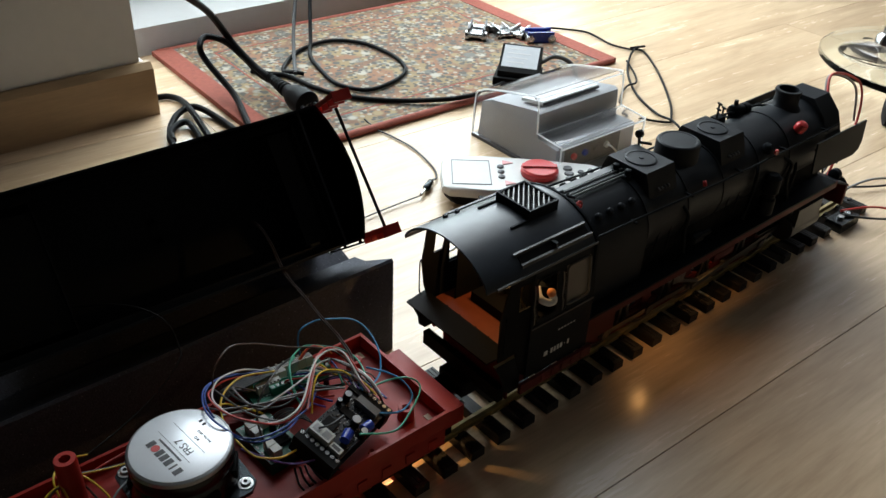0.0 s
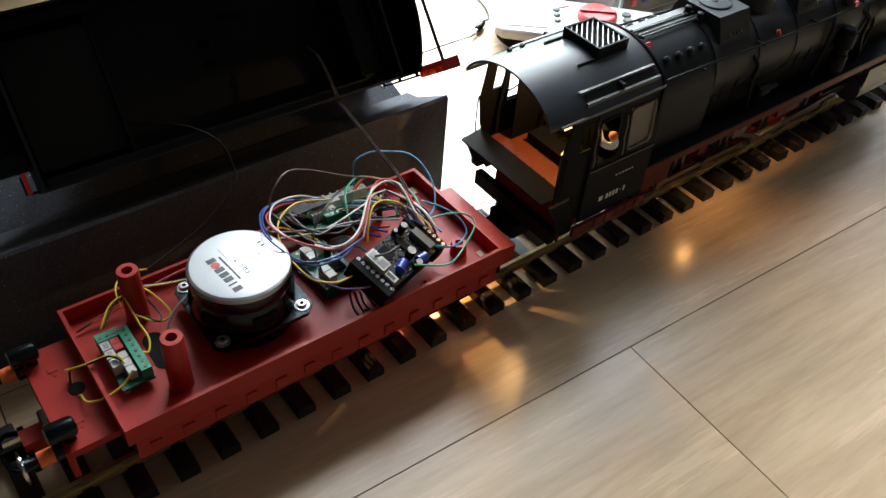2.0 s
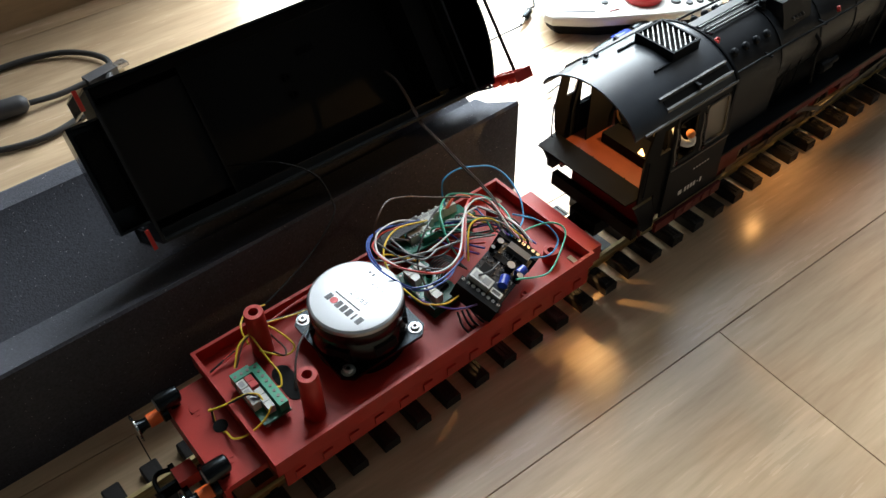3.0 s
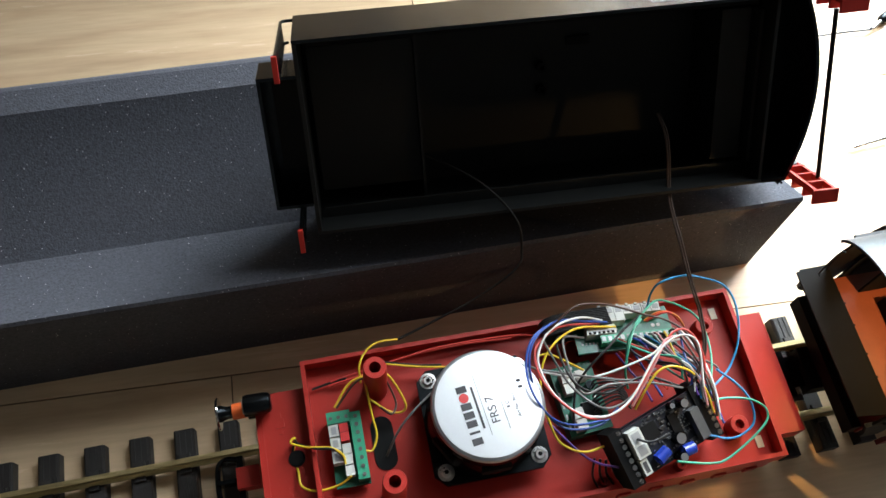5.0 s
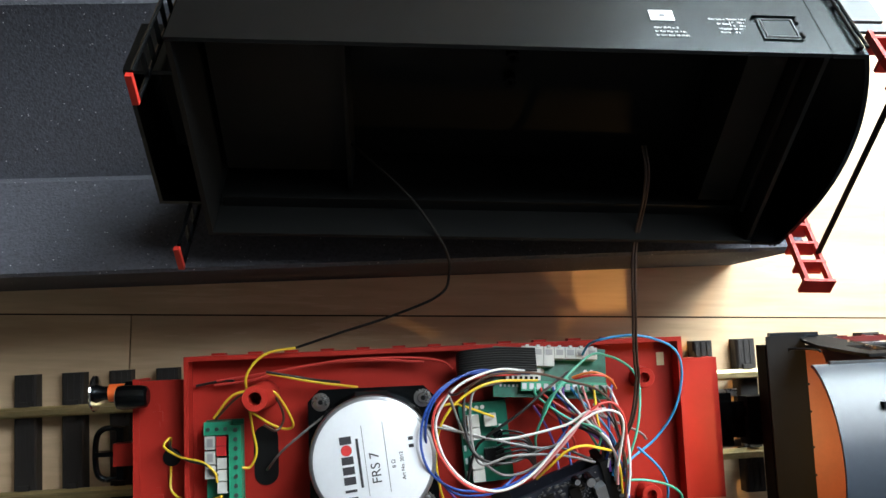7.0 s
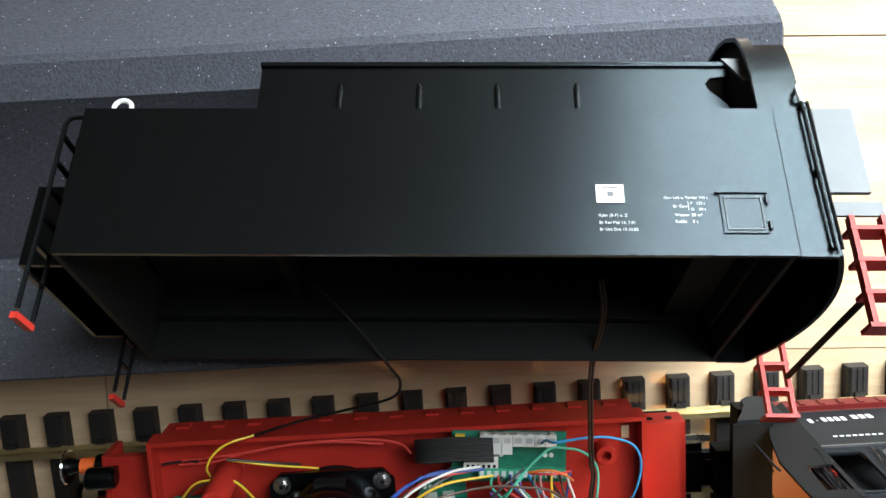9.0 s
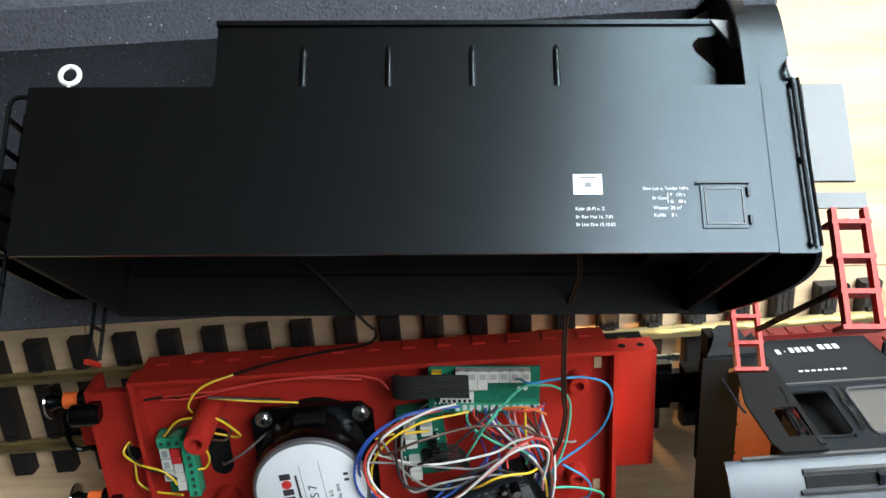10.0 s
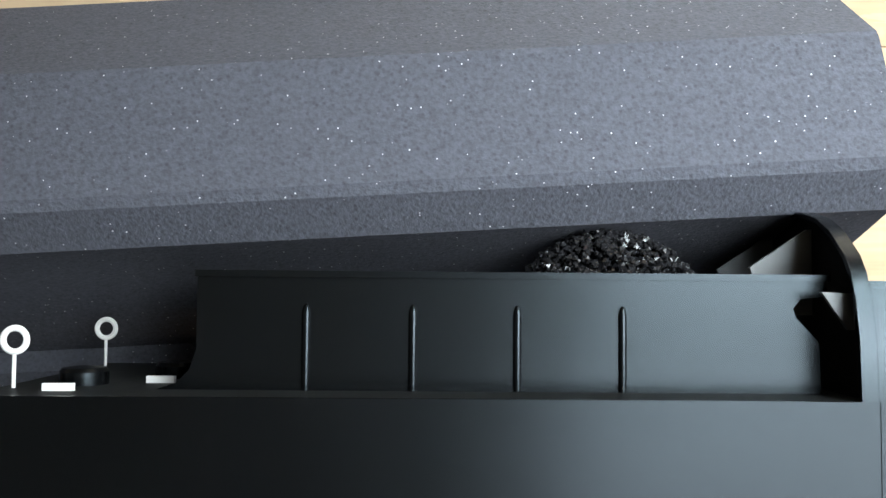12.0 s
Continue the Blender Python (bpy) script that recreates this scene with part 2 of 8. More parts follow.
def rug_pile():
    """Oriental pattern: palmettes and leaves on brick red, in many small blots."""
    m = material("rug_pile", (0.17, 0.095, 0.058), 0.95, vary=0.25, scale=40, bump=0.8, bump_scale=500)
    nt = m.node_tree
    N, L = nt.nodes, nt.links
    b = N["Principled BSDF"]
    co = next(n for n in N if n.type == "TEX_COORD")
    last = b.inputs["Base Color"].links[0].from_socket
    for scale, hi, col in ((15, 0.34, (0.23, 0.115, 0.065)), (24, 0.24, (0.23, 0.165, 0.085)), (33, 0.20, (0.135, 0.13, 0.115)), (58, 0.17, (0.085, 0.08, 0.066)), (40, 0.15, (0.26, 0.19, 0.10)), (29, 0.07, (0.36, 0.33, 0.27)), (95, 0.16, (0.30, 0.27, 0.21)), (110, 0.18, (0.075, 0.07, 0.06))):
        v = N.new("ShaderNodeTexVoronoi")
        v.inputs["Scale"].default_value = scale
        L.new(co.outputs["Object"], v.inputs["Vector"])
        r = N.new("ShaderNodeValToRGB")
        r.color_ramp.elements[0].color, r.color_ramp.elements[1].color = (1, 1, 1, 1), (0, 0, 0, 1)
        r.color_ramp.elements[0].position, r.color_ramp.elements[1].position = hi + 0.1, hi + 0.2
        L.new(v.outputs["Distance"], r.inputs[0])
        mx = N.new("ShaderNodeMixRGB")
        mx.inputs[2].default_value = (*col, 1)
        L.new(r.outputs[0], mx.inputs[0])
        L.new(last, mx.inputs[1])
        last = mx.outputs[0]
    L.new(last, b.inputs["Base Color"])
    return m


def foam_material():
    m = material("charcoal_foam", (0.061, 0.064, 0.078), 0.9, vary=0.34, scale=520, bump=0.7, bump_scale=800, dust=0.0, spec=0.3)
    nt = m.node_tree
    N, L = nt.nodes, nt.links
    b = N["Principled BSDF"]
    co = next(n for n in N if n.type == "TEX_COORD")
    v = N.new("ShaderNodeTexVoronoi")
    v.inputs["Scale"].default_value = 900
    L.new(co.outputs["Object"], v.inputs["Vector"])
    # one cell in about forty: a shiny skin, its glint painted pale
    r = N.new("ShaderNodeValToRGB")
    r.color_ramp.elements[0].position, r.color_ramp.elements[1].position = 0.968, 0.990
    sep = N.new("ShaderNodeSeparateColor")
    L.new(v.outputs["Color"], sep.inputs[0])
    L.new(sep.outputs[0], r.inputs[0])
    d = N.new("ShaderNodeMath")
    d.operation, d.inputs[1].default_value = "LESS_THAN", 0.24
    L.new(v.outputs["Distance"], d.inputs[0])
    g = N.new("ShaderNodeMath")
    g.operation = "MULTIPLY"
    L.new(r.outputs[0], g.inputs[0])
    L.new(d.outputs[0], g.inputs[1])
    base = b.inputs["Base Color"].links[0].from_socket
    mx = N.new("ShaderNodeMixRGB")
    mx.inputs[2].default_value = (0.60, 0.61, 0.63, 1)
    L.new(g.outputs[0], mx.inputs[0])
    L.new(base, mx.inputs[1])
    # open pores, the shade inside them painted as darker spots
    po = N.new("ShaderNodeTexVoronoi")
    po.inputs["Scale"].default_value = 430
    L.new(co.outputs["Object"], po.inputs["Vector"])
    pr = N.new("ShaderNodeValToRGB")
    pr.color_ramp.elements[0].position, pr.color_ramp.elements[1].position = 0.10, 0.36
    pr.color_ramp.elements[0].color, pr.color_ramp.elements[1].color = (0.42, 0.42, 0.43, 1), (1, 1, 1, 1)
    L.new(po.outputs["Distance"], pr.inputs[0])
    mu = N.new("ShaderNodeMixRGB")
    mu.blend_type, mu.inputs[0].default_value = "MULTIPLY", 0.5
    L.new(mx.outputs[0], mu.inputs[1])
    L.new(pr.outputs[0], mu.inputs[2])
    mx = mu
    L.new(mx.outputs[0], b.inputs["Base Color"])
    return m


FLOOR = wood_floor()
RUG = rug_pile()
FOAM = foam_material()
# the unseen ceiling is painted dark to hold down bounced light
CEILING = material("dimmed_ceiling_paint", (0.11, 0.108, 0.104), 0.9, vary=0.04, scale=6)
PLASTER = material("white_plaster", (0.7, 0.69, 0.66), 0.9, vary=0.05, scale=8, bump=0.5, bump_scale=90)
# unseen walls, darkened likewise so that less light bounces back
WALLPAPER = material("dimmed_wallpaper", (0.12, 0.118, 0.113), 0.9, vary=0.06, scale=8, bump=0.4, bump_scale=120)
LACQUER = material("white_lacquer", (0.78, 0.78, 0.77), 0.35, vary=0.03, scale=10)
# white lacquer darkened to offset the door lamp close above the threshold
SILL = material("dimmed_white_sill", (0.42, 0.42, 0.415), 0.5, vary=0.05, scale=12)
SKIRT = material("oak_skirting", (0.42, 0.28, 0.15), 0.4, vary=0.15, scale=8, stretch=(1, 8, 8))
RUG_EDGE = material("rug_binding", (0.26, 0.065, 0.042), 0.95, vary=0.25, scale=150, bump=0.7, bump_scale=900)
RUG_LIGHT = material("rug_straw_band", (0.2, 0.15, 0.085), 0.95, vary=0.6, scale=130, bump=0.7, bump_scale=900)
BLACK = material("satin_black_plastic", (0.0014, 0.0015, 0.0017), 0.26, vary=0.06, scale=30, rough_vary=0.02, spec=0.36)
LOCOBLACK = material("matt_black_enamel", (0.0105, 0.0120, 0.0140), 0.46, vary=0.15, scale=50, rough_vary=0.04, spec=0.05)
# satin copies of the black enamel, window sheen put into their paler, bluer colour
BOILER = material("boiler_enamel_with_sheen", (0.0165, 0.0190, 0.0225), 0.46, vary=0.15, scale=50, rough_vary=0.04, spec=0.12)
ROOF = material("roof_enamel_with_sheen", (0.024, 0.031, 0.041), 0.38, vary=0.15, scale=50, rough_vary=0.04, spec=0.50)
for m in (BLACK, LOCOBLACK):
    m.node_tree.nodes["Principled BSDF"].inputs["Specular Tint"].default_value = (0.76, 0.90, 1.0, 1)
FRAMERED = material("dark_frame_red", (0.095, 0.0075, 0.0068), 0.5, vary=0.12, scale=60, spec=0.2)
GEAR = material("dark_gear_steel", (0.16, 0.155, 0.15), 0.35, 1.0, vary=0.3, scale=120)
INNER = material("raw_black_plastic", (0.0060, 0.0068, 0.0068), 0.6, vary=0.2, scale=40, spec=0.2)
MATT = material("matt_black", (0.0055, 0.0056, 0.0058), 0.75, vary=0.2, scale=80, spec=0.12)
RED = material("oxide_red_plastic", (0.35, 0.021, 0.014), 0.42, vary=0.08, scale=40, rough_vary=0.05, dust=0.06, spec=0.25)
CABRED = material("cab_floor_red", (0.22, 0.050, 0.020), 0.5, vary=0.12, scale=80)
SLEEPER = material("brown_sleeper", (0.012, 0.0095, 0.0085), 0.62, vary=0.3, scale=90, stretch=(12, 1, 1), bump=0.5, bump_scale=160)
BRASS = material("dull_brass", (0.58, 0.47, 0.24), 0.35, 0.9, vary=0.3, scale=60, stretch=(1, 10, 10))
STEEL = material("bright_steel", (0.5, 0.5, 0.5), 0.28, 1.0, vary=0.15, scale=120)
CHROME = material("chrome", (0.75, 0.75, 0.76), 0.08, 1.0, vary=0.05, scale=60)
GREEN = material("green_circuit_board", (0.006, 0.125, 0.078), 0.35, vary=0.3, scale=300, dust=0.08, dust_colour=(0.45, 0.5, 0.42))
TERMINAL = material("green_terminal", (0.02, 0.27, 0.15), 0.45, vary=0.1, scale=90)
BLACKPCB = material("black_circuit_board", (0.010, 0.012, 0.018), 0.35, vary=0.3, scale=300, dust=0.22, dust_colour=(0.45, 0.45, 0.42))
WHITEPL = material("white_connector", (0.52, 0.53, 0.50), 0.45, vary=0.06, scale=150)
REDPL = material("red_switch", (0.55, 0.03, 0.03), 0.4, vary=0.08, scale=100)
BLUEPL = material("blue_sleeve", (0.015, 0.04, 0.30), 0.25, vary=0.1, scale=100)
LABEL = material("silver_label", (0.83, 0.86, 0.90), 0.33, 0.28, vary=0.03, scale=80)
INK = material("dark_print", (0.03, 0.03, 0.035), 0.5, vary=0.05, scale=100)
REDINK = material("red_print", (0.5, 0.03, 0.03), 0.5, vary=0.05, scale=100)
WHITEINK = material("white_print", (0.58, 0.58, 0.58), 0.5, vary=0.04, scale=200)
PALEPL = material("off_white_plastic", (0.6, 0.6, 0.58), 0.45, vary=0.04, scale=90)
LABELGREY = material("pale_grey_label", (0.50, 0.52, 0.54), 0.5, vary=0.05, scale=90)
GREYPL = material("pale_grey_plastic", (0.30, 0.305, 0.31), 0.45, vary=0.04, scale=90, bump=0.05, bump_scale=900)
DARKGREY = material("dark_grey_plastic", (0.06, 0.06, 0.065), 0.5, vary=0.12, scale=90)
MIDGREY = material("grey_panel", (0.075, 0.079, 0.084), 0.45, vary=0.1, scale=60)
STRIP = material("dark_grey_strip", (0.035, 0.037, 0.04), 0.4, vary=0.1, scale=60)
RIM = material("grey_metal_rim", (0.30, 0.31, 0.33), 0.35, 0.8, vary=0.1, scale=90)
SCREW = material("dull_screw", (0.14, 0.14, 0.13), 0.4, 0.9, vary=0.2, scale=200)
ORANGE = material("orange_plastic", (0.85, 0.15, 0.03), 0.45, vary=0.08, scale=90)
WHITEPAINT = material("white_painted_metal", (0.75, 0.74, 0.72), 0.4, vary=0.06, scale=120)
COAL = material("model_coal", (0.012, 0.012, 0.013), 0.14, vary=0.4, scale=300)
LEAD = material("matt_black_lead", (0.008, 0.007, 0.006), 0.6, vary=0.2, scale=90, spec=0.2)
BROWNLEAD = material("matt_brown_lead", (0.03, 0.017, 0.012), 0.6, vary=0.2, scale=90, spec=0.25)
CABLE = material("black_cable", (0.0030, 0.0030, 0.0033), 0.48, vary=0.1, scale=90, spec=0.08)
GREYCABLE = material("grey_cable", (0.055, 0.055, 0.056), 0.5, vary=0.1, scale=90, spec=0.25)
SKIN = material("doll_hand_orange", (0.7, 0.25, 0.08), 0.5, vary=0.05)
CLOTH = material("doll_white_sleeve", (0.65, 0.65, 0.66), 0.6, vary=0.05)
GLASS = clear("glass_pane", (0.9, 0.97, 0.95))
THICKGLASS = clear("thick_green_glass", (0.93, 0.99, 0.995), 0.02, 1.08)
CLEARBOX = clear("clear_plastic", (0.97, 0.98, 1.0), 0.06, 1.25)
LAMPGLOW = glowing("warm_lamp", (1.0, 0.55, 0.2), 6.0)
REDGLOW = glowing("red_indicator", (1.0, 0.12, 0.03), 8.0)
HAZERIM = clear("milky_plastic_rim", (0.93, 0.95, 0.96), 0.45, 1.35)
HAZEPANE = clear("hazy_pane", (0.14, 0.14, 0.135), 0.3)
HAZEPANE.node_tree.nodes["Principled BSDF"].inputs["Transmission Weight"].default_value = 0.72
WIRE = {n: material("wire_" + n, c, 0.38, vary=0.06, scale=100) for n, c in dict(
    yellow=(0.72, 0.48, 0.03), red=(0.55, 0.05, 0.04), blue=(0.02, 0.065, 0.30), sky=(0.03, 0.25, 0.52), green=(0.06, 0.37, 0.25), white=(0.66, 0.66, 0.64), grey=(0.17, 0.165, 0.16),
    brown=(0.06, 0.03, 0.02), black=(0.012, 0.012, 0.012), violet=(0.12, 0.05, 0.25), pink=(0.6, 0.25, 0.25), orange=(0.6, 0.16, 0.03)).items()}

# ---- the room ----
SLANT = radians(-2.5)


def build_room():
    floor = part("floor", box(B(), -2.6, 3.4, -2.6, 1.6, -0.03, -0.0042), MATT)
    tagged(floor, "pale oak laminate floor in long planks", "floor", kind="structure")
    def wall(name, m, label, mat=None):
        tagged(part(name, m, mat or PLASTER), label, "wall", kind="structure")
    # the pier beside the balcony door, standing forward of it
    wall("wall_north_pier", box(B(), -2.6, 0.258, 0.662, 1.2, 0, 2.5), "white plastered wall with an oak skirting")
    wall("wall_north_lintel", box(B(), 0.258, 1.9, 0.99, 1.2, 2.12, 2.5), "white plastered wall over the balcony door")
    wall("wall_north_east", box(B(), 1.9, 3.4, 0.99, 1.2, 0, 2.5), "white plastered wall beside the balcony door")
    wall("wall_west", box(B(), -2.72, -2.6, -2.6, 1.2, 0, 2.5), "unseen papered wall, darkened to cut bounced light", WALLPAPER)
    wall("wall_south", box(B(), -2.6, 3.4, -2.72, -2.6, 0, 2.5), "unseen papered wall, darkened to cut bounced light", WALLPAPER)
    # unseen east wall; its opening is added to go with the fill light
    bm = B()
    box(bm, 3.4, 3.52, -2.6, -0.5, 0, 2.5)
    box(bm, 3.4, 3.52, 0.9, 1.2, 0, 2.5)
    box(bm, 3.4, 3.52, -0.5, 0.9, 0, 0.9)
    box(bm, 3.4, 3.52, -0.5, 0.9, 2.1, 2.5)
    wall("wall_east", bm, "unseen papered wall, darkened to cut bounced light, with an added opening", WALLPAPER)
    tagged(part("ceiling", box(B(), -2.6, 3.4, -2.6, 1.2, 2.5, 2.6), CEILING), "unseen plastered ceiling, darkened to cut bounced light", "ceiling", kind="structure")
    # oak skirting with a sloped top
    prof = [(0.650, 0.0), (0.6615, 0.0), (0.6615, 0.070), (0.657, 0.0695), (0.650, 0.062)]
    tagged(part("baseboard_north", prism(B(), prof, "x", -2.6, 0.27), SKIRT, bevel=0.0015), "oak skirting board along a white wall", "skirting", kind="structure")
    prof = [(0.2585, 0.0), (0.27, 0.0), (0.27, 0.062), (0.263, 0.0695), (0.2585, 0.07)]
    tagged(part("baseboard_reveal", prism(B(), prof, "y", 0.662, 0.850), LACQUER, bevel=0.001), "white skirting in the door reveal", "skirting", kind="structure")
    # the balcony door: low threshold, frame and glazed leaf
    door = thing("door_1", (1.08, 1.0, 0), "white glazed balcony door over a low threshold", "door", kind="structure")
    part("threshold", box(B(), 0.272, 1.9, 0.852, 1.1, 0, 0.042), SILL, door, bevel=0.002)
    part("bottom_rail", box(B(), 0.30, 1.9, 0.992, 1.06, 0.044, 0.17), LACQUER, door, bevel=0.003)
    part("frame_post", box(B(), 0.26, 0.34, 0.992, 1.06, 0.172, 2.12), LACQUER, door, bevel=0.003)
    part("frame_post", box(B(), 1.82, 1.9, 0.992, 1.06, 0.172, 2.12), LACQUER, door, bevel=0.003)
    part("top_rail", box(B(), 0.342, 1.818, 0.992, 1.06, 2.04, 2.12), LACQUER, door, bevel=0.003)
    pane = part("pane", box(B(), 0.342, 1.818, 1.03, 1.036, 0.172, 2.038), GLASS, door)
    pane.visible_shadow = False


def build_planks():
    """Laminate planks 0.184 m wide, laid two and a half degrees off the track."""
    floor = bpy.data.objects["floor"]
    w, l, gap = 0.184, 1.285, 0.0009
    meshes = {}
    turn = Matrix.Rotation(SLANT, 4, "Z")
    rnd = random.Random(5)
    bm = B()
    box(bm, -l / 2 + gap / 2, l / 2 - gap / 2, -w / 2 + gap / 2, w / 2 - gap / 2, -0.004, 0.0)
    me = finish(bm, 0.0006, 0)
    me.materials.append(FLOOR)
    for row in range(-14, 9):
        # the seams pass y = 0.0705 and its steps of one width, at x = 0
        yc = 0.0705 - w / 2 + row * w
        joint = {0: -0.146, -1: 0.2405}.get(row, rnd.uniform(0, l))
        for k in range(-3, 4):
            c = turn @ Vector((joint + l / 2 + k * l, yc, 0))
            # the end planks are cut short at the walls
            a, b = max(c.x - l / 2, -2.59), min(c.x + l / 2, 3.39)
            if b - a > 0.05 and -2.62 < c.y < 1.02:
                ob = new("plank", me)
                ob.parent = floor
                ob.matrix_basis = Matrix.Translation((c.x if b - a > l - 0.01 else (a + b) / 2, c.y, 0)) @ turn @ Matrix.Diagonal(((b - a) / l, 1, 1, 1))


build_room()


# ---- track and foam cradle ----
TY = 0.0025


def build_track():
    track = thing("track", (0.1, TY, 0), "brass model railway track on dark brown sleepers", "track")
    prof = [(-0.0031, 0), (0.0031, 0), (0.0031, 0.0009), (0.0008, 0.0016), (0.0008, 0.0056), (0.0015, 0.0062), (0.0015, 0.0082), (-0.0015, 0.0082), (-0.0015, 0.0062), (-0.0008, 0.0056), (-0.0008, 0.0016), (-0.0031, 0.0009)]
    for s in (-1, 1):
        part("rail", prism(B(), [(TY + s * 0.0236 + a, 0.0088 + b) for a, b in prof], "x", -0.62, 0.772), BRASS, track, "dull brass rail")
    bm = B()
    top = [(-0.0065, 0), (0.0065, 0), (0.0062, 0.0075), (0.0052, 0.0088), (-0.0052, 0.0088), (-0.0062, 0.0075)]
    prism(bm, top, "y", -0.0470, 0.0450)
    for s in (-1, 1):
        # wood-grain ridges on the open end of the sleeper
        y0, y1 = sorted((s * 0.0300, s * 0.0440))
        for k in (-0.0036, 0.0, 0.0036):
            box(bm, k - 0.0011, k + 0.0011, y0, y1, 0.0084, 0.0094)
        # spike plates that clip the rail foot
        for side in (-1, 1):
            y = s * 0.0236 + side * 0.0045
            box(bm, -0.003, 0.003, y - 0.0014, y + 0.0014, 0.0086, 0.0108)
    me = finish(bm, 0.0006)
    for k in range(-16, 37):
        ob = part("sleeper", me, SLEEPER, track)
        ob.matrix_basis = Matrix.Translation((-0.1736 + 0.0268 * k, TY, 0))
    # the track lies half a degree off the axis of the stock
    track.matrix_basis = Matrix.Translation((0.25, TY, 0)) @ Matrix.Rotation(0.008, 4, "Z") @ Matrix.Translation((-0.25, -TY, 0)) @ track.matrix_basis
    # a plastic rail clip with screw terminals feeds the far end
    clip = thing("track_terminal", (0.745, -0.035, 0.0), "black track terminal with silver screws on the rail end", "terminal")
    part("body", box(B(), 0.728, 0.766, -0.047, -0.028, 0.0, 0.011), BLACK, clip, bevel=0.001)
    part("screw", cyl(B(), (0.74, -0.0375, 0.011), (0.74, -0.0375, 0.014), 0.0035, n=16), STEEL, clip, "silver screw")
    part("screw", cyl(B(), (0.754, -0.0375, 0.011), (0.754, -0.0375, 0.014), 0.0035, n=16), STEEL, clip, "silver screw")


def build_foam():
    sec = [(0.0935, 0.0), (0.0935, 0.092), (0.0952, 0.0938), (0.130, 0.0730), (0.145, 0.0690), (0.149, 0.0600), (0.190, 0.0755), (0.2245, 0.1000), (0.2275, 0.1028),
           (0.2440, 0.1040), (0.2478, 0.1022), (0.2758, 0.0695), (0.2770, 0.0670), (0.2787, 0.0)]
    bm = B()
    xs = [-0.62 + 0.0306 * i for i in range(27)] + [0.215, 0.2262, 0.2284]
    rings = []
    for i, x in enumerate(xs):
        inset = 0.0022 if i in (0, len(xs) - 1) else 0.0
        rings.append([bm.verts.new((x - max(0.0, 0.04 * (p[0] - 0.0945)) * max(0.0, (x - 0.2) / 0.0284), p[0] + (inset if p[0] < 0.12 else -inset if p[0] > 0.24 else 0), max(0, p[1] - (inset if p[1] > 0.05 else 0)))) for p in sec])
    for a, b in zip(rings, rings[1:]):
        bridge(bm, a, b)
    bm.faces.new(rings[0][::-1])
    bm.faces.new(rings[-1])
    foam = part("foam_cradle", bm, FOAM, bevel=0.0022, smooth=16)
    tagged(foam, "long charcoal foam cradle with a deep groove on the floor", "foam block")


build_track()
build_foam()


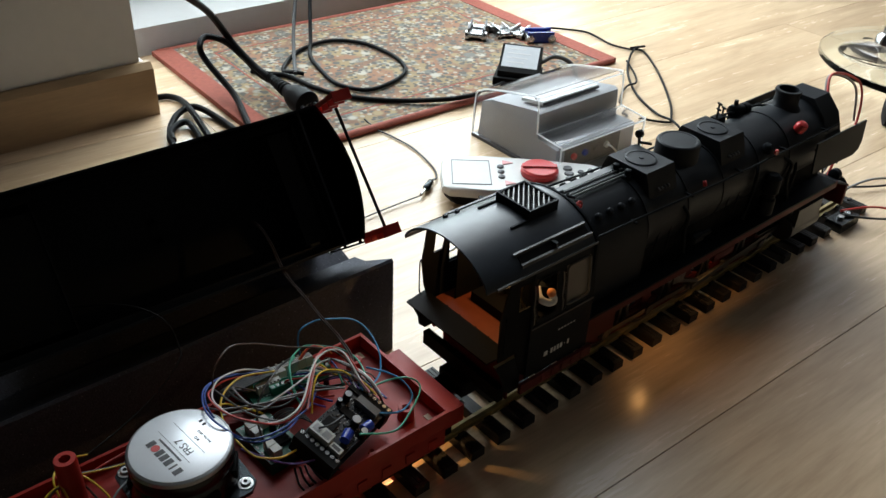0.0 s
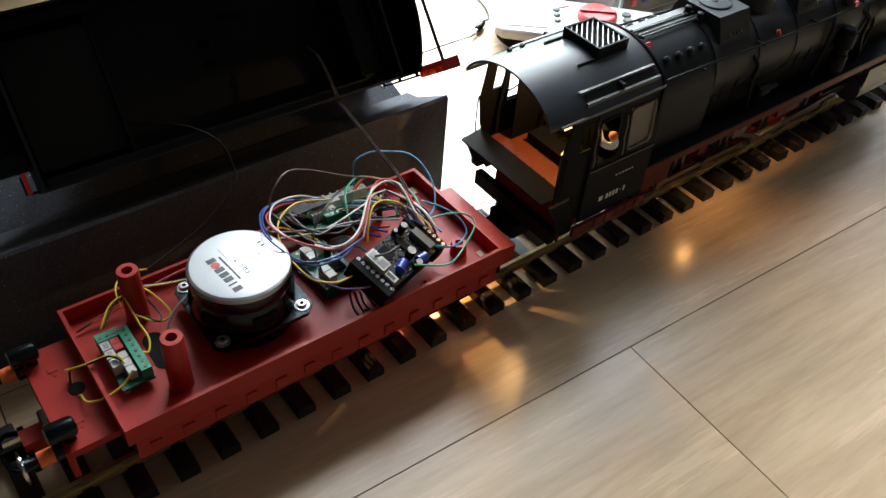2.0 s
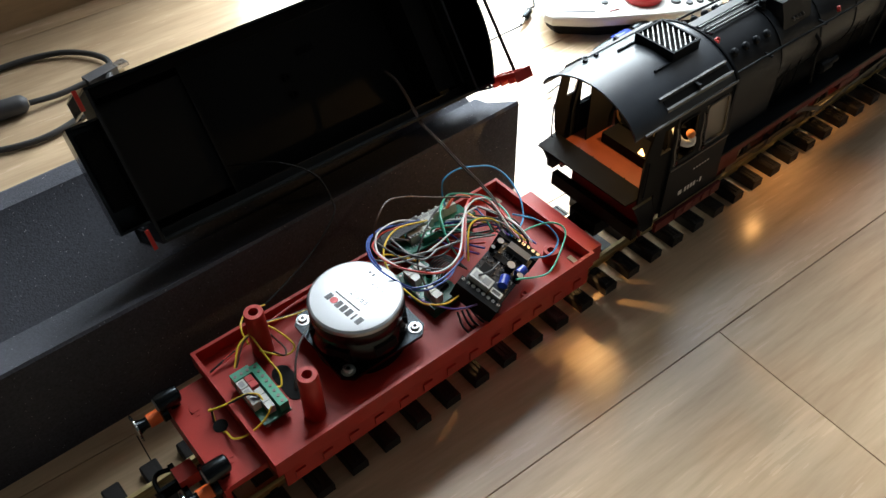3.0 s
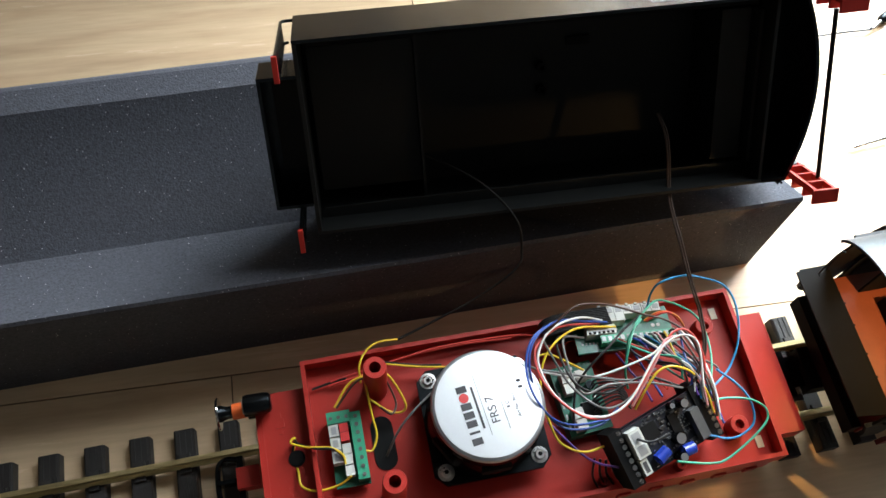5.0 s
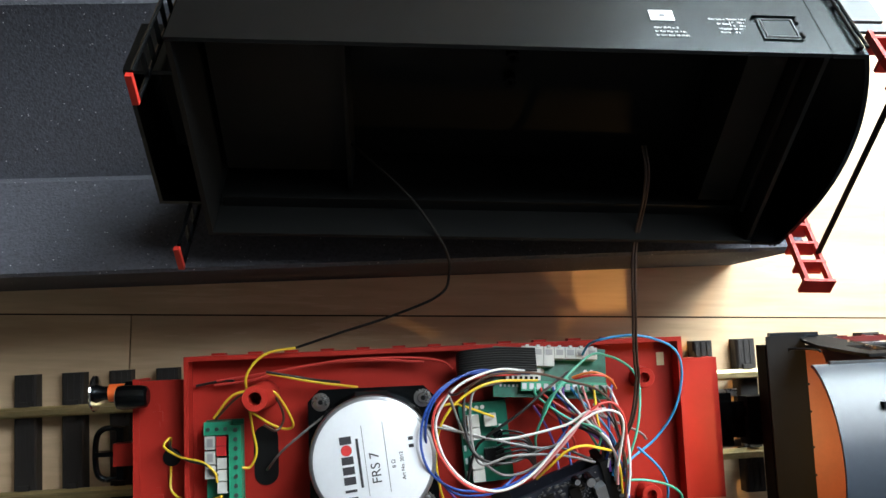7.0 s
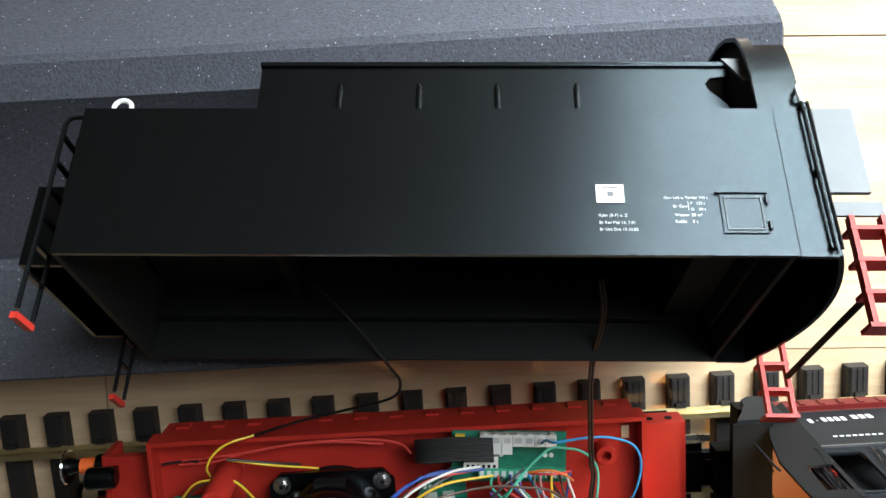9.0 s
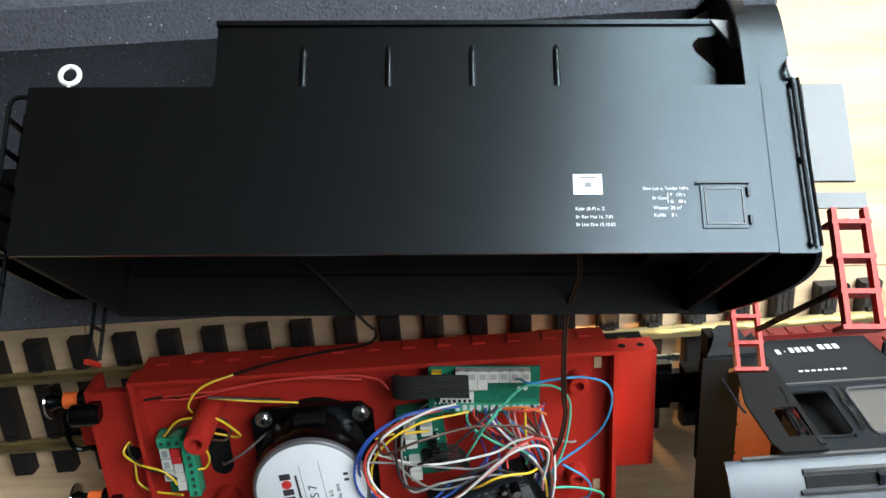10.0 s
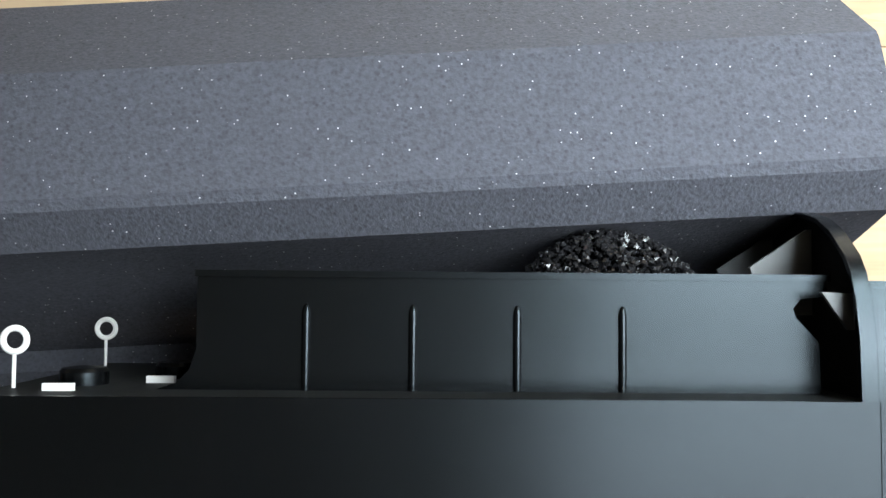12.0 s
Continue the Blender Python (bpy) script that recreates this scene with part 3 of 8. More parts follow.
# ---- tender chassis with its electronics ----
def build_chassis():
    t = thing("tender_chassis", (0.03, 0, 0.016), "open red tender chassis standing on the track", "model tender")
    x0, x1, y0, y1, zf, zr, th = -0.095, 0.1645, -0.0521, 0.0511, 0.066, 0.0763, 0.0024
    part("tub_floor", box(B(), x0, x1, y0, y1, zf - 0.003, zf), RED, t)
    for q in ((x0, x0 + th, y0, y1), (x1 - th, x1, y0, y1), (x0 + th, x1 - th, y0, y0 + th), (x0 + th, x1 - th, y1 - th, y1)):
        part("tub_wall", box(B(), *q, zf, zr), RED, t, bevel=0.0004)
    for s, y in ((-1, y0), (1, y1)):
        bm = B()
        box(bm, x0 + 0.004, x1 - 0.004, min(y, y - s * 0.0025), max(y, y - s * 0.0025), 0.048, zf - 0.0031)
        for i in range(13):
            x = x0 + 0.014 + i * 0.0192
            box(bm, x - 0.0035, x + 0.0035, min(y, y + s * 0.0012), max(y, y + s * 0.0012), 0.051, 0.0585)
        part("side_skirt", bm, RED, t, bevel=0.0004)
    # oval cable slot and round hole, dark through the floor
    part("cable_slot", prism(B(), [(-0.0555 + p[0], p[1]) for p in arc(0, 0.008, 0.0062, 0, 180, 10) + arc(0, -0.010, 0.0062, 180, 360, 10)], "z", zf + 0.0002, zf + 0.0006), MATT, t, "dark oval cable opening")
    # hollow screw posts
    for x, y, top, r in ((-0.055, 0.0303, 0.106, 0.0064), (-0.055, -0.0305, 0.106, 0.0064), (0.1436, 0.0303, 0.0757, 0.0054), (0.1436, -0.0303, 0.0757, 0.0054), (0.105, -0.045, 0.0715, 0.0028), (0.06, -0.045, 0.0705, 0.0028)):
        h = top - zf
        part("screw_post", lathe(B(), (x, y, zf), (0, 0, 1), [(r * 1.08, 0), (r, h * 0.96), (r * 0.94, h), (r * 0.5, h), (r * 0.46, h * 0.55), (r * 0.1, h * 0.55)], 28), RED, t)
    # little windows in the corners of the floor at the loco end
    for y in (0.0395, -0.0405):
        part("corner_slot", box(B(), 0.1535, 0.1575, y - 0.0035, y + 0.0035, zf + 0.0002, zf + 0.0006), FLOOR, t, "small opening that shows the floor")
    # rear platform under the buffers
    bm = B()
    box(bm, -0.1230, x0, -0.0395, 0.0395, 0.0585, 0.0638)
    box(bm, -0.1238, -0.1203, -0.0405, 0.0405, 0.043, 0.0642)
    for y in (0.021, -0.021):
        box(bm, -0.1135, -0.1085, y - 0.0025, y + 0.0025, 0.0638, 0.0645)
        box(bm, -0.112, -0.110, y - 0.006, y + 0.006, 0.0638, 0.0642)
    part("rear_platform", bm, RED, t, bevel=0.0005)
    part("cable_hole", cyl(B(), (-0.1040, 0.0, 0.0639), (-0.1040, 0.0, 0.0644), 0.0046, n=24), MATT, t, "dark cable hole")
    for y in (0.034, -0.0318):
        lamp = part("tail_lamp", lathe(B(), (-0.1135, y * 0.94, 0.0728), (-1, 0, 0), [(0.0040, 0), (0.0054, 0.0010), (0.0060, 0.0040), (0.0062, 0.0130), (0.0058, 0.0150), (0.0046, 0.0152)], 28), BLACK, t, "black lamp housing")
        part("lamp_lens", cyl(B(), (-0.1288, y * 0.94, 0.0728), (-0.1294, y * 0.94, 0.0728), 0.0043, n=20), GREYPL, lamp, "pale lamp lens")
        part("lamp_foot", box(B(), -0.1215, -0.1155, y * 0.94 - 0.003, y * 0.94 + 0.003, 0.0640, 0.0672), BLACK, lamp)
        buf = part("buffer", lathe(B(), (-0.1238, y, 0.0600), (-1, 0, 0), [(0.0060, 0), (0.0060, 0.004), (0.0048, 0.0046)], 28), BLACK, t, "black buffer base")
        part("shank", cyl(B(), (-0.1285, y, 0.0600), (-0.1365, y, 0.0600), 0.0046, n=24), ORANGE, buf, "orange buffer shank")
        part("stem", lathe(B(), (-0.1365, y, 0.0600), (-1, 0, 0), [(0.0036, 0), (0.0036, 0.003), (0.0050, 0.0070)], 20), BLACK, buf)
        part("head", lathe(B(), (-0.1434, y, 0.0600), (-1, 0, 0), [(0.004, 0), (0.0092, 0.0002), (0.0096, 0.0009), (0.0090, 0.0016), (0.006, 0.0022), (0.001, 0.0025)], 32), CHROME, buf, "polished buffer head")
    # rear coupling with its sprung loop
    bm = B()
    box(bm, -0.140, -0.127, -0.006, 0.006, 0.034, 0.044)
    part("coupler_bracket", bm, RED, t, bevel=0.0006)
    bm = B()
    sweep(bm, [(-0.139, 0.013, 0.034), (-0.147, 0.0135, 0.036), (-0.151, 0.008, 0.037), (-0.151, -0.008, 0.037), (-0.147, -0.0135, 0.036), (-0.139, -0.013, 0.034)], 0.0016, 8)
    box(bm, -0.152, -0.136, -0.0012, 0.0012, 0.030, 0.040)
    box(bm, -0.140, -0.1365, -0.014, 0.014, 0.028, 0.038)
    part("coupler", bm, BLACK, t)
    # step at the loco end, drawbar and the steel pick-up wipers under it
    part("end_block", box(B(), x1, 0.1908, -0.0372, 0.0388, 0.0405, 0.0555), RED, t, bevel=0.0008)
    for x in (0.1725, 0.1830):
        part("bolt_hole", cyl(B(), (x, 0.0387, 0.0490), (x, 0.0391, 0.0490), 0.0021, n=16), MATT, t, "dark bolt hole")
    bm = B()
    for i in range(9):
        y = -0.033 + i * 0.0083
        box(bm, 0.1908, 0.1916, y - 0.0012, y + 0.0012, 0.045, 0.048)
    part("rivet_row", bm, RED, t)
    bm = B()
    box(bm, 0.186, 0.222, -0.008, 0.012, 0.032, 0.0375)
    box(bm, 0.194, 0.206, -0.013, 0.017, 0.0285, 0.035)
    box(bm, 0.206, 0.214, 0.004, 0.0095, 0.037, 0.041)
    part("drawbar", bm, BLACK, t, bevel=0.0006)
    for y in (-0.0125, 0.0165):
        part("contact_spring", box(B(), 0.191, 0.213, y - 0.0022, y + 0.0022, 0.0262, 0.0274), STEEL, t, "bright contact spring")
    # dark plates added under the tub end; their gaps shape the chassis lamp's light
    for s in (-1, 1):
        y = TY + s * 0.0280
        for x0, x1, z0, z1 in ((0.1240, 0.1640, 0.0100, 0.0255), (0.1240, 0.1440, 0.0257, 0.0600), (0.1442, 0.1573, 0.0345, 0.0600), (0.1575, 0.1640, 0.0257, 0.0600), (0.1642, 0.1755, 0.0190, 0.0402), (0.1808, 0.1900, 0.0190, 0.0402), (0.1757, 0.1806, 0.0190, 0.0228)):
            part("lamp_mask_plate", box(B(), x0, x1, y - 0.001, y + 0.001, z0, z1), MATT, t)
    # two bogies with side frames and four wheelsets
    for xc in (-0.045, 0.108):
        for s in (-1, 1):
            bm = B()
            prism(bm, [(xc - 0.038, 0.030), (xc - 0.034, 0.024), (xc - 0.014, 0.024), (xc - 0.008, 0.029), (xc + 0.008, 0.029), (xc + 0.014, 0.024), (xc + 0.034, 0.024), (xc + 0.038, 0.030), (xc + 0.036, 0.043), (xc - 0.036, 0.043)], "y", TY + s * 0.0325 - 0.0015, TY + s * 0.0325 + 0.0015)
            for xa in (xc - 0.024, xc + 0.024):
                box(bm, xa - 0.0048, xa + 0.0048, TY + s * 0.036 - 0.0022, TY + s * 0.036 + 0.0022, 0.0265, 0.0365)
            for i in range(5):
                box(bm, xc - 0.012 + i * 0.0006, xc + 0.012 - i * 0.0006, TY + s * 0.0358 - 0.0018, TY + s * 0.0358 + 0.0018, 0.0302 + i * 0.0022, 0.0318 + i * 0.0022)
            part("bogie_frame", bm, RED, t, bevel=0.0003)
        for xa in (xc - 0.024, xc + 0.024):
            bm = B()
            for s in (-1, 1):
                lathe(bm, (xa, TY + s * 0.020, 0.0312), (0, s, 0), [(0.0165, 0), (0.0158, 0.0012), (0.0145, 0.0015), (0.0143, 0.0062), (0.0115, 0.0062), (0.0105, 0.0045), (0.003, 0.0048)], 32)
            cyl(bm, (xa, TY - 0.02, 0.0312), (xa, TY + 0.02, 0.0312), 0.0025, n=12)
            part("wheelset", bm, MATT, t, "blackened wheelset")


def build_speaker():
    c = Vector((0.0, -0.0008, 0))
    s = thing("loudspeaker", (0, 0, 0.0665), "round black loudspeaker with a silver label, bolted in the tub", "loudspeaker")
    bm = B()
    a, k = 0.0325, 0.006
    prism(bm, [(c.x + x, c.y + y) for x, y in ((-a + k, -a), (a - k, -a), (a, -a + k), (a, a - k), (a - k, a), (-a + k, a), (-a, a - k), (-a, -a + k))], "z", 0.0765, 0.0792)
    part("mounting_plate", bm, BLACK, s, bevel=0.0006)
    part("seat_ring", cyl(B(), (c.x, c.y, 0.0665), (c.x, c.y, 0.0765), 0.0305, n=40), MATT, s)
    bm = B()
    lathe(bm, (c.x, c.y, 0.0792), (0, 0, 1), [(0.0312, 0), (0.0315, 0.003), (0.0290, 0.012), (0.0275, 0.0165)], 48)
    part("basket", bm, BLACK, s)
    for i in range(6):
        ang = 2 * math.pi * (i + 0.5) / 6
        m = Matrix.Translation((c.x, c.y, 0.0865)) @ Matrix.Rotation(ang, 4, "Z")
        part("basket_window", box(B(), 0.0280, 0.0310, -0.008, 0.008, -0.0035, 0.0035, m), MATT, s, bevel=0.0008)
    part("magnet", lathe(B(), (c.x, c.y, 0.0952), (0, 0, 1), [(0.0285, 0), (0.0300, 0.0006), (0.0303, 0.002), (0.0303, 0.0104), (0.0298, 0.0119), (0.0286, 0.0125)], 64), BLACK, s, "black magnet can")
    part("magnet_rim", lathe(B(), (c.x, c.y, 0.1048), (0, 0, 1), [(0.0304, 0), (0.0305, 0.0006), (0.0299, 0.0023), (0.0287, 0.0030), (0.0280, 0.0030)], 64), RIM, s, "grey metal rim")
    lab = part("label", lathe(B(), (c.x, c.y, 0.1077), (0, 0, 1), [(0.0283, 0), (0.0283, 0.0004), (0.0281, 0.0005)], 64), LABEL, s, "silver printed label")
    for x, y in ((-0.026, 0.0255), (-0.026, -0.0262), (0.026, -0.0262), (0.026, 0.0255)):
        bolt = part("bolt", lathe(B(), (x, y, 0.0792), (0, 0, 1), [(0.0046, 0), (0.0046, 0.0006), (0.0030, 0.0007), (0.0030, 0.0018), (0.0024, 0.0024)], 24), STEEL, s, "bright hex bolt with washer")
        part("socket", cyl(B(), (x, y, 0.0817), (x, y, 0.0819), 0.0013, n=6), MATT, bolt)
    # print on the label, read from the rear of the tender: text runs along +y
    z = 0.1083
    up = Matrix.Rotation(radians(96), 4, "Z")

    def at(dx, dy):
        return Matrix.Translation((c.x + dx, c.y + dy, z)) @ up
    # maker's mark as plain blocks with one red disc
    for i in range(7):
        y = -0.0185 + 0.0047 * i
        base = at(-0.0118 - 0.10 * y, y)
        if i == 5:
            part("print_disc", cyl(B(), base @ Vector((0, 0, 0)), base @ Vector((0, 0, 0.0001)), 0.0026, n=28), REDINK, lab)
        elif i != 1:
            part("print_block", box(B(), -0.0018, 0.0018, -0.0028, 0.0028, 0, 0.0001, base), INK, lab)
        else:
            part("print_block", box(B(), -0.0006, 0.0006, -0.0028, 0.0028, 0, 0.0001, base), INK, lab)
    part("print_bar", box(B(), -0.0115, 0.0115, -0.0006, 0.0006, 0, 0.0001, at(-0.0062, -0.001)), INK, lab)
    part("print_line", box(B(), -0.0165, 0.0165, -0.0001, 0.0001, 0, 0.0001, at(-0.0035, 0.0)), INK, lab)
    part("print_line", box(B(), -0.0165, 0.0165, -0.0001, 0.0001, 0, 0.0001, at(0.0066, 0.0015)), INK, lab)
    letters("print", "FRS 7", 0.0064, INK, lab, at(0.0015, -0.0035))
    letters("print", "8 \u03a9", 0.0026, INK, lab, at(0.0100, -0.002))
    letters("print", "Art No. 2012", 0.0024, INK, lab, at(0.0142, -0.003))
    part("print_block", box(B(), -0.0008, 0.0008, -0.0012, 0.0012, 0, 0.0001, at(0.0185, 0.006)), INK, lab)
    part("print_block", box(B(), -0.0008, 0.0008, -0.0012, 0.0012, 0, 0.0001, at(0.0182, 0.0095)), INK, lab)


def terminal_block(m, n, pitch, parent, depth=0.0065, h=0.0075, mat=None):
    """A row of screw terminals along local x."""
    L = n * pitch
    tb = part("terminal_block", box(B(), 0, L, 0, depth, 0, h, m), mat or TERMINAL, parent, "green screw terminal block", bevel=0.0003)
    for i in range(n):
        x = (i + 0.5) * pitch
        part("terminal_screw", cyl(B(), m @ Vector((x, depth * 0.45, h)), m @ Vector((x, depth * 0.45, h + 0.0004)), pitch * 0.24, n=12), SCREW, tb)
    return tb


def build_boards():
    # small terminal board at the rear end of the tub
    b = thing("terminal_board", (-0.0755, -0.001, 0.0665), "small green board with screw terminals and white plugs in the tub", "circuit board")
    part("board", box(B(), -0.0848, -0.0660, -0.0222, 0.0185, 0.0700, 0.0716), GREEN, b)
    for x, y in ((-0.082, -0.019), (-0.069, 0.015)):
        part("standoff", cyl(B(), (x, y, 0.066), (x, y, 0.070), 0.002, n=12), WHITEPL, b)
    terminal_block(Matrix.Translation((-0.0847, 0.0115, 0.0716)), 3, 0.0043, b)
    terminal_block(Matrix.Translation((-0.0662, -0.0208, 0.0716)) @ Matrix.Rotation(radians(90), 4, "Z"), 8, 0.0046, b, depth=0.0062)
    for i, y in enumerate((0.0045, -0.0028, -0.0100)):
        pl = part("plug", box(B(), -0.0844, -0.0792, y, y + 0.0064, 0.0716, 0.0786), WHITEPL, b, bevel=0.0005)
        part("plug_slot", box(B(), -0.0832, -0.0804, y + 0.0012, y + 0.0052, 0.0785, 0.0789), GREYPL, pl)
    for y in (0.0062, 0.0012):
        part("switch_block", box(B(), -0.0786, -0.0738, y, y + 0.0047, 0.0716, 0.0790), REDPL, b, "red switch block", bevel=0.0004)
    for y in (-0.0054, -0.0114, -0.0174):
        part("plug", box(B(), -0.0785, -0.0737, y, y + 0.0054, 0.0716, 0.0775), WHITEPL, b, bevel=0.0005)
    # long board with a row of white plugs, standing at the north wall
    m = Matrix.Translation((0.0930, 0.0370, 0.0790)) @ Matrix.Rotation(radians(-4), 4, "Z") @ Matrix.Rotation(radians(-10), 4, "X")
    b = thing("connector_board", (0.0915, 0.037, 0.0665), "green board with a row of white plugs leaning in the tub", "circuit board")
    part("board", box(B(), -0.0300, 0.0290, -0.0150, 0.0110, -0.0008, 0.0008, m), GREEN, b)
    for i in range(7):
        x = -0.0160 + i * 0.0056
        pl = part("plug", box(B(), x, x + 0.0053, 0.0005 if i < 3 else 0.0045, 0.0105, 0.0008, 0.0078, m), WHITEPL, b, "white cable plug", bevel=0.0004)
        part("plug_slot", box(B(), x + 0.0009, x + 0.0044, 0.0062, 0.0090, 0.0077, 0.0081, m), GREYPL, pl)
        part("plug_key", box(B(), x + 0.0019, x + 0.0034, 0.0098, 0.0112, 0.0030, 0.0086, m), WHITEPL, pl)
    pl = part("plug", box(B(), -0.0240, -0.0065, -0.0068, -0.0010, 0.0008, 0.0068, m), WHITEPL, b, "long white cable plug", bevel=0.0004)
    for i in range(6):
        part("plug_slot", box(B(), -0.0228 + i * 0.0027, -0.0213 + i * 0.0027, -0.0066, -0.0050, 0.0067, 0.0070, m), MATT, pl)
    part("relay", box(B(), -0.0285, -0.0235, 0.0030, 0.0095, 0.0008, 0.0060, m), WIRE["yellow"], b, "yellow relay", bevel=0.0005)
    tb = part("terminal_block", box(B(), -0.0165, 0.0280, -0.0122, -0.0072, 0.0008, 0.0060, m), TERMINAL, b, "green screw terminal block", bevel=0.0003)
    for i in range(12):
        x = -0.0148 + i * 0.00372
        part("terminal_screw", box(B(), x - 0.0011, x + 0.0011, -0.0114, -0.0084, 0.0060, 0.0064, m), LABELGREY, tb)
    bm = B()
    for i in range(5):
        p = m @ Vector((-0.0115 + i * 0.0034 if i < 3 else 0.0085 + i * 0.0032, -0.0012, 0.0009))
        lathe(bm, p, m.to_3x3() @ Vector((0, 0, 1)), [(0.0008, 0), (0.0012, 0), (0.0012, 0.0002), (0.0008, 0.0002)], 12)
    for i in range(7):
        box(bm, -0.0268 + i * 0.0022, -0.0258 + i * 0.0022, -0.0098, -0.0086, 0.0008, 0.0010, m)
    tagged(part("board_print", bm, WHITEINK, b, "white rings and dashes printed on the board"), kind="stuff")
    for x, y in ((-0.025, -0.009), (0.025, -0.009)):
        p = m @ Vector((x, y, -0.0008))
        part("standoff", cyl(B(), (p.x, p.y, 0.066), p, 0.0022, n=12), BLACK, b)
    # small board beside the loudspeaker
    m = Matrix.Translation((0.0575, 0.0015, 0.0745)) @ Matrix.Rotation(radians(4), 4, "Z")
    b = thing("amplifier_board", (0.0575, 0.0015, 0.0665), "small green board under the loose wires in the tub", "circuit board")
    part("board", box(B(), -0.0120, 0.0130, -0.0205, 0.0200, -0.0085, 0.0008, m), GREEN, b, bevel=0.0003)
    for y in (-0.019, -0.0125, 0.002, 0.0085):
        part("plug", box(B(), -0.0085, -0.0025, y, y + 0.0058, 0.0008, 0.0080, m), WHITEPL, b, "white cable plug", bevel=0.0005)
    part("plug", box(B(), 0.0005, 0.0065, 0.008, 0.014, 0.0008, 0.0070, m), WHITEPL, b, "white cable plug", bevel=0.0005)
    bm = B()
    for i in range(4):
        p = m @ Vector((-0.0085 + i * 0.0030, 0.0175, 0.0009))
        lathe(bm, p, (0, 0, 1), [(0.0007, 0), (0.0011, 0), (0.0011, 0.0002), (0.0007, 0.0002)], 12)
        box(bm, 0.0080, 0.0095, -0.0020 + i * 0.0030, -0.0011 + i * 0.0030, 0.0008, 0.0010, m)
        box(bm, -0.0112, -0.0100, -0.0170 + i * 0.0065, -0.0140 + i * 0.0065, 0.0008, 0.0010, m)
    tagged(part("board_print", bm, WHITEINK, b, "white rings and dashes printed on the board"), kind="stuff")
    part("chip", box(B(), -0.001, 0.009, -0.012, -0.004, 0.0008, 0.0035, m), MATT, b)
    bm = B()
    for i in range(9):
        box(bm, -0.0006 + i * 0.00105, -0.0001 + i * 0.00105, -0.0128, -0.0120, 0.0008, 0.0014, m)
        box(bm, -0.0006 + i * 0.00105, -0.0001 + i * 0.00105, -0.0040, -0.0032, 0.0008, 0.0014, m)
    part("chip_legs", bm, STEEL, b)
    part("capacitor", cyl(B(), m @ Vector((0.006, 0.004, 0.0008)), m @ Vector((0.006, 0.004, 0.009)), 0.0025, n=16), BLACK, b)
    # the sound decoder: a black board on black header strips, tilted over the tub floor
    m = Matrix.Translation((0.0940, -0.0305, 0.0900)) @ Matrix.Rotation(radians(17.9), 4, "Z") @ Matrix.Rotation(radians(20), 4, "X") @ Matrix.Rotation(radians(3), 4, "Y")
    b = thing("sound_decoder", (0.0915, -0.029, 0.0665), "black decoder board with terminals and blue capacitors standing in the tub", "circuit board")
    part("base_board", box(B(), -0.0300, 0.0290, -0.0145, 0.0120, -0.0135, -0.0120, m), BLACKPCB, b)
    part("board", box(B(), -0.0290, 0.0275, -0.0140, 0.0140, -0.0008, 0.0008, m), BLACKPCB, b)
    for x0, lab in ((-0.0315, "black terminal strip"), (0.0235, "black terminal strip")):
        strip = part("terminal_strip", box(B(), x0, x0 + 0.0080, -0.0160, 0.0160, -0.0120, 0.0022, m), MATT, b, lab, bevel=0.0004)
        for i in range(8):
            y = -0.0140 + i * 0.0040
            xs = x0 + (0.0058 if x0 < 0 else 0.0060)
            part("terminal_screw", cyl(B(), m @ Vector((xs, y, 0.0022)), m @ Vector((xs, y, 0.0025)), 0.0014, n=12), STEEL, strip)
    # a tall white socket with two cells beside the strip, a lower one under it
    sock = part("socket", box(B(), -0.0228, -0.0150, -0.0030, 0.0125, 0.0008, 0.0062, m), WHITEPL, b, "white two-cell socket", bevel=0.0004)
    for y in (-0.0018, 0.0056):
        part("socket_cell", box(B(), -0.0214, -0.0164, y, y + 0.0054, 0.0060, 0.0064, m), GREYPL, sock)
    low = part("socket", box(B(), -0.0228, -0.0182, -0.0125, -0.0040, 0.0008, 0.0046, m), WHITEPL, b, "white socket", bevel=0.0004)
    part("socket_cell", box(B(), -0.0217, -0.0193, -0.0112, -0.0052, 0.0044, 0.0048, m), DARKGREY, low)
    for (x, y), (dx, dy) in (((-0.0125, -0.0085), (0.0075, 0.002)), ((0.0030, -0.0118), (0.0070, -0.001))):
        p0, p1 = m @ Vector((x, y, 0.0042)), m @ Vector((x + dx, y + dy, 0.0042))
        cap = part("capacitor", cyl(B(), p0, p1, 0.0034, n=20), BLUEPL, b, "blue capacitor lying down", bevel=0.0004)
        part("capacitor_end", cyl(B(), p1, p1 + (p1 - p0).normalized() * 0.0003, 0.0028, n=20), STEEL, cap)
    for x, y, r, h in ((0.0045, -0.0045, 0.0034, 0.0065), (0.0005, -0.0135, 0.0026, 0.0078), (0.0150, 0.0110, 0.0027, 0.0075), (0.0090, 0.0125, 0.0018, 0.0050)):
        cap = part("capacitor", cyl(B(), m @ Vector((x, y, 0.0008)), m @ Vector((x, y, h)), r, n=20), BLACK, b, bevel=0.0003)
        part("capacitor_end", cyl(B(), m @ Vector((x, y, h)), m @ Vector((x, y, h + 0.0002)), r * 0.86, n=20), RIM, cap)
    part("resonator", box(B(), 0.0165, 0.0222, -0.0115, 0.0055, 0.0008, 0.0058, m), MIDGREY, b, "dark grey oblong can", bevel=0.0014)
    part("chip", box(B(), -0.0125, -0.0035, 0.0015, 0.0105, 0.0008, 0.0024, m), MATT, b)
    part("chip", box(B(), 0.0045, 0.0100, -0.0045, 0.0085, 0.0008, 0.0022, m), MATT, b)
    bm = B()
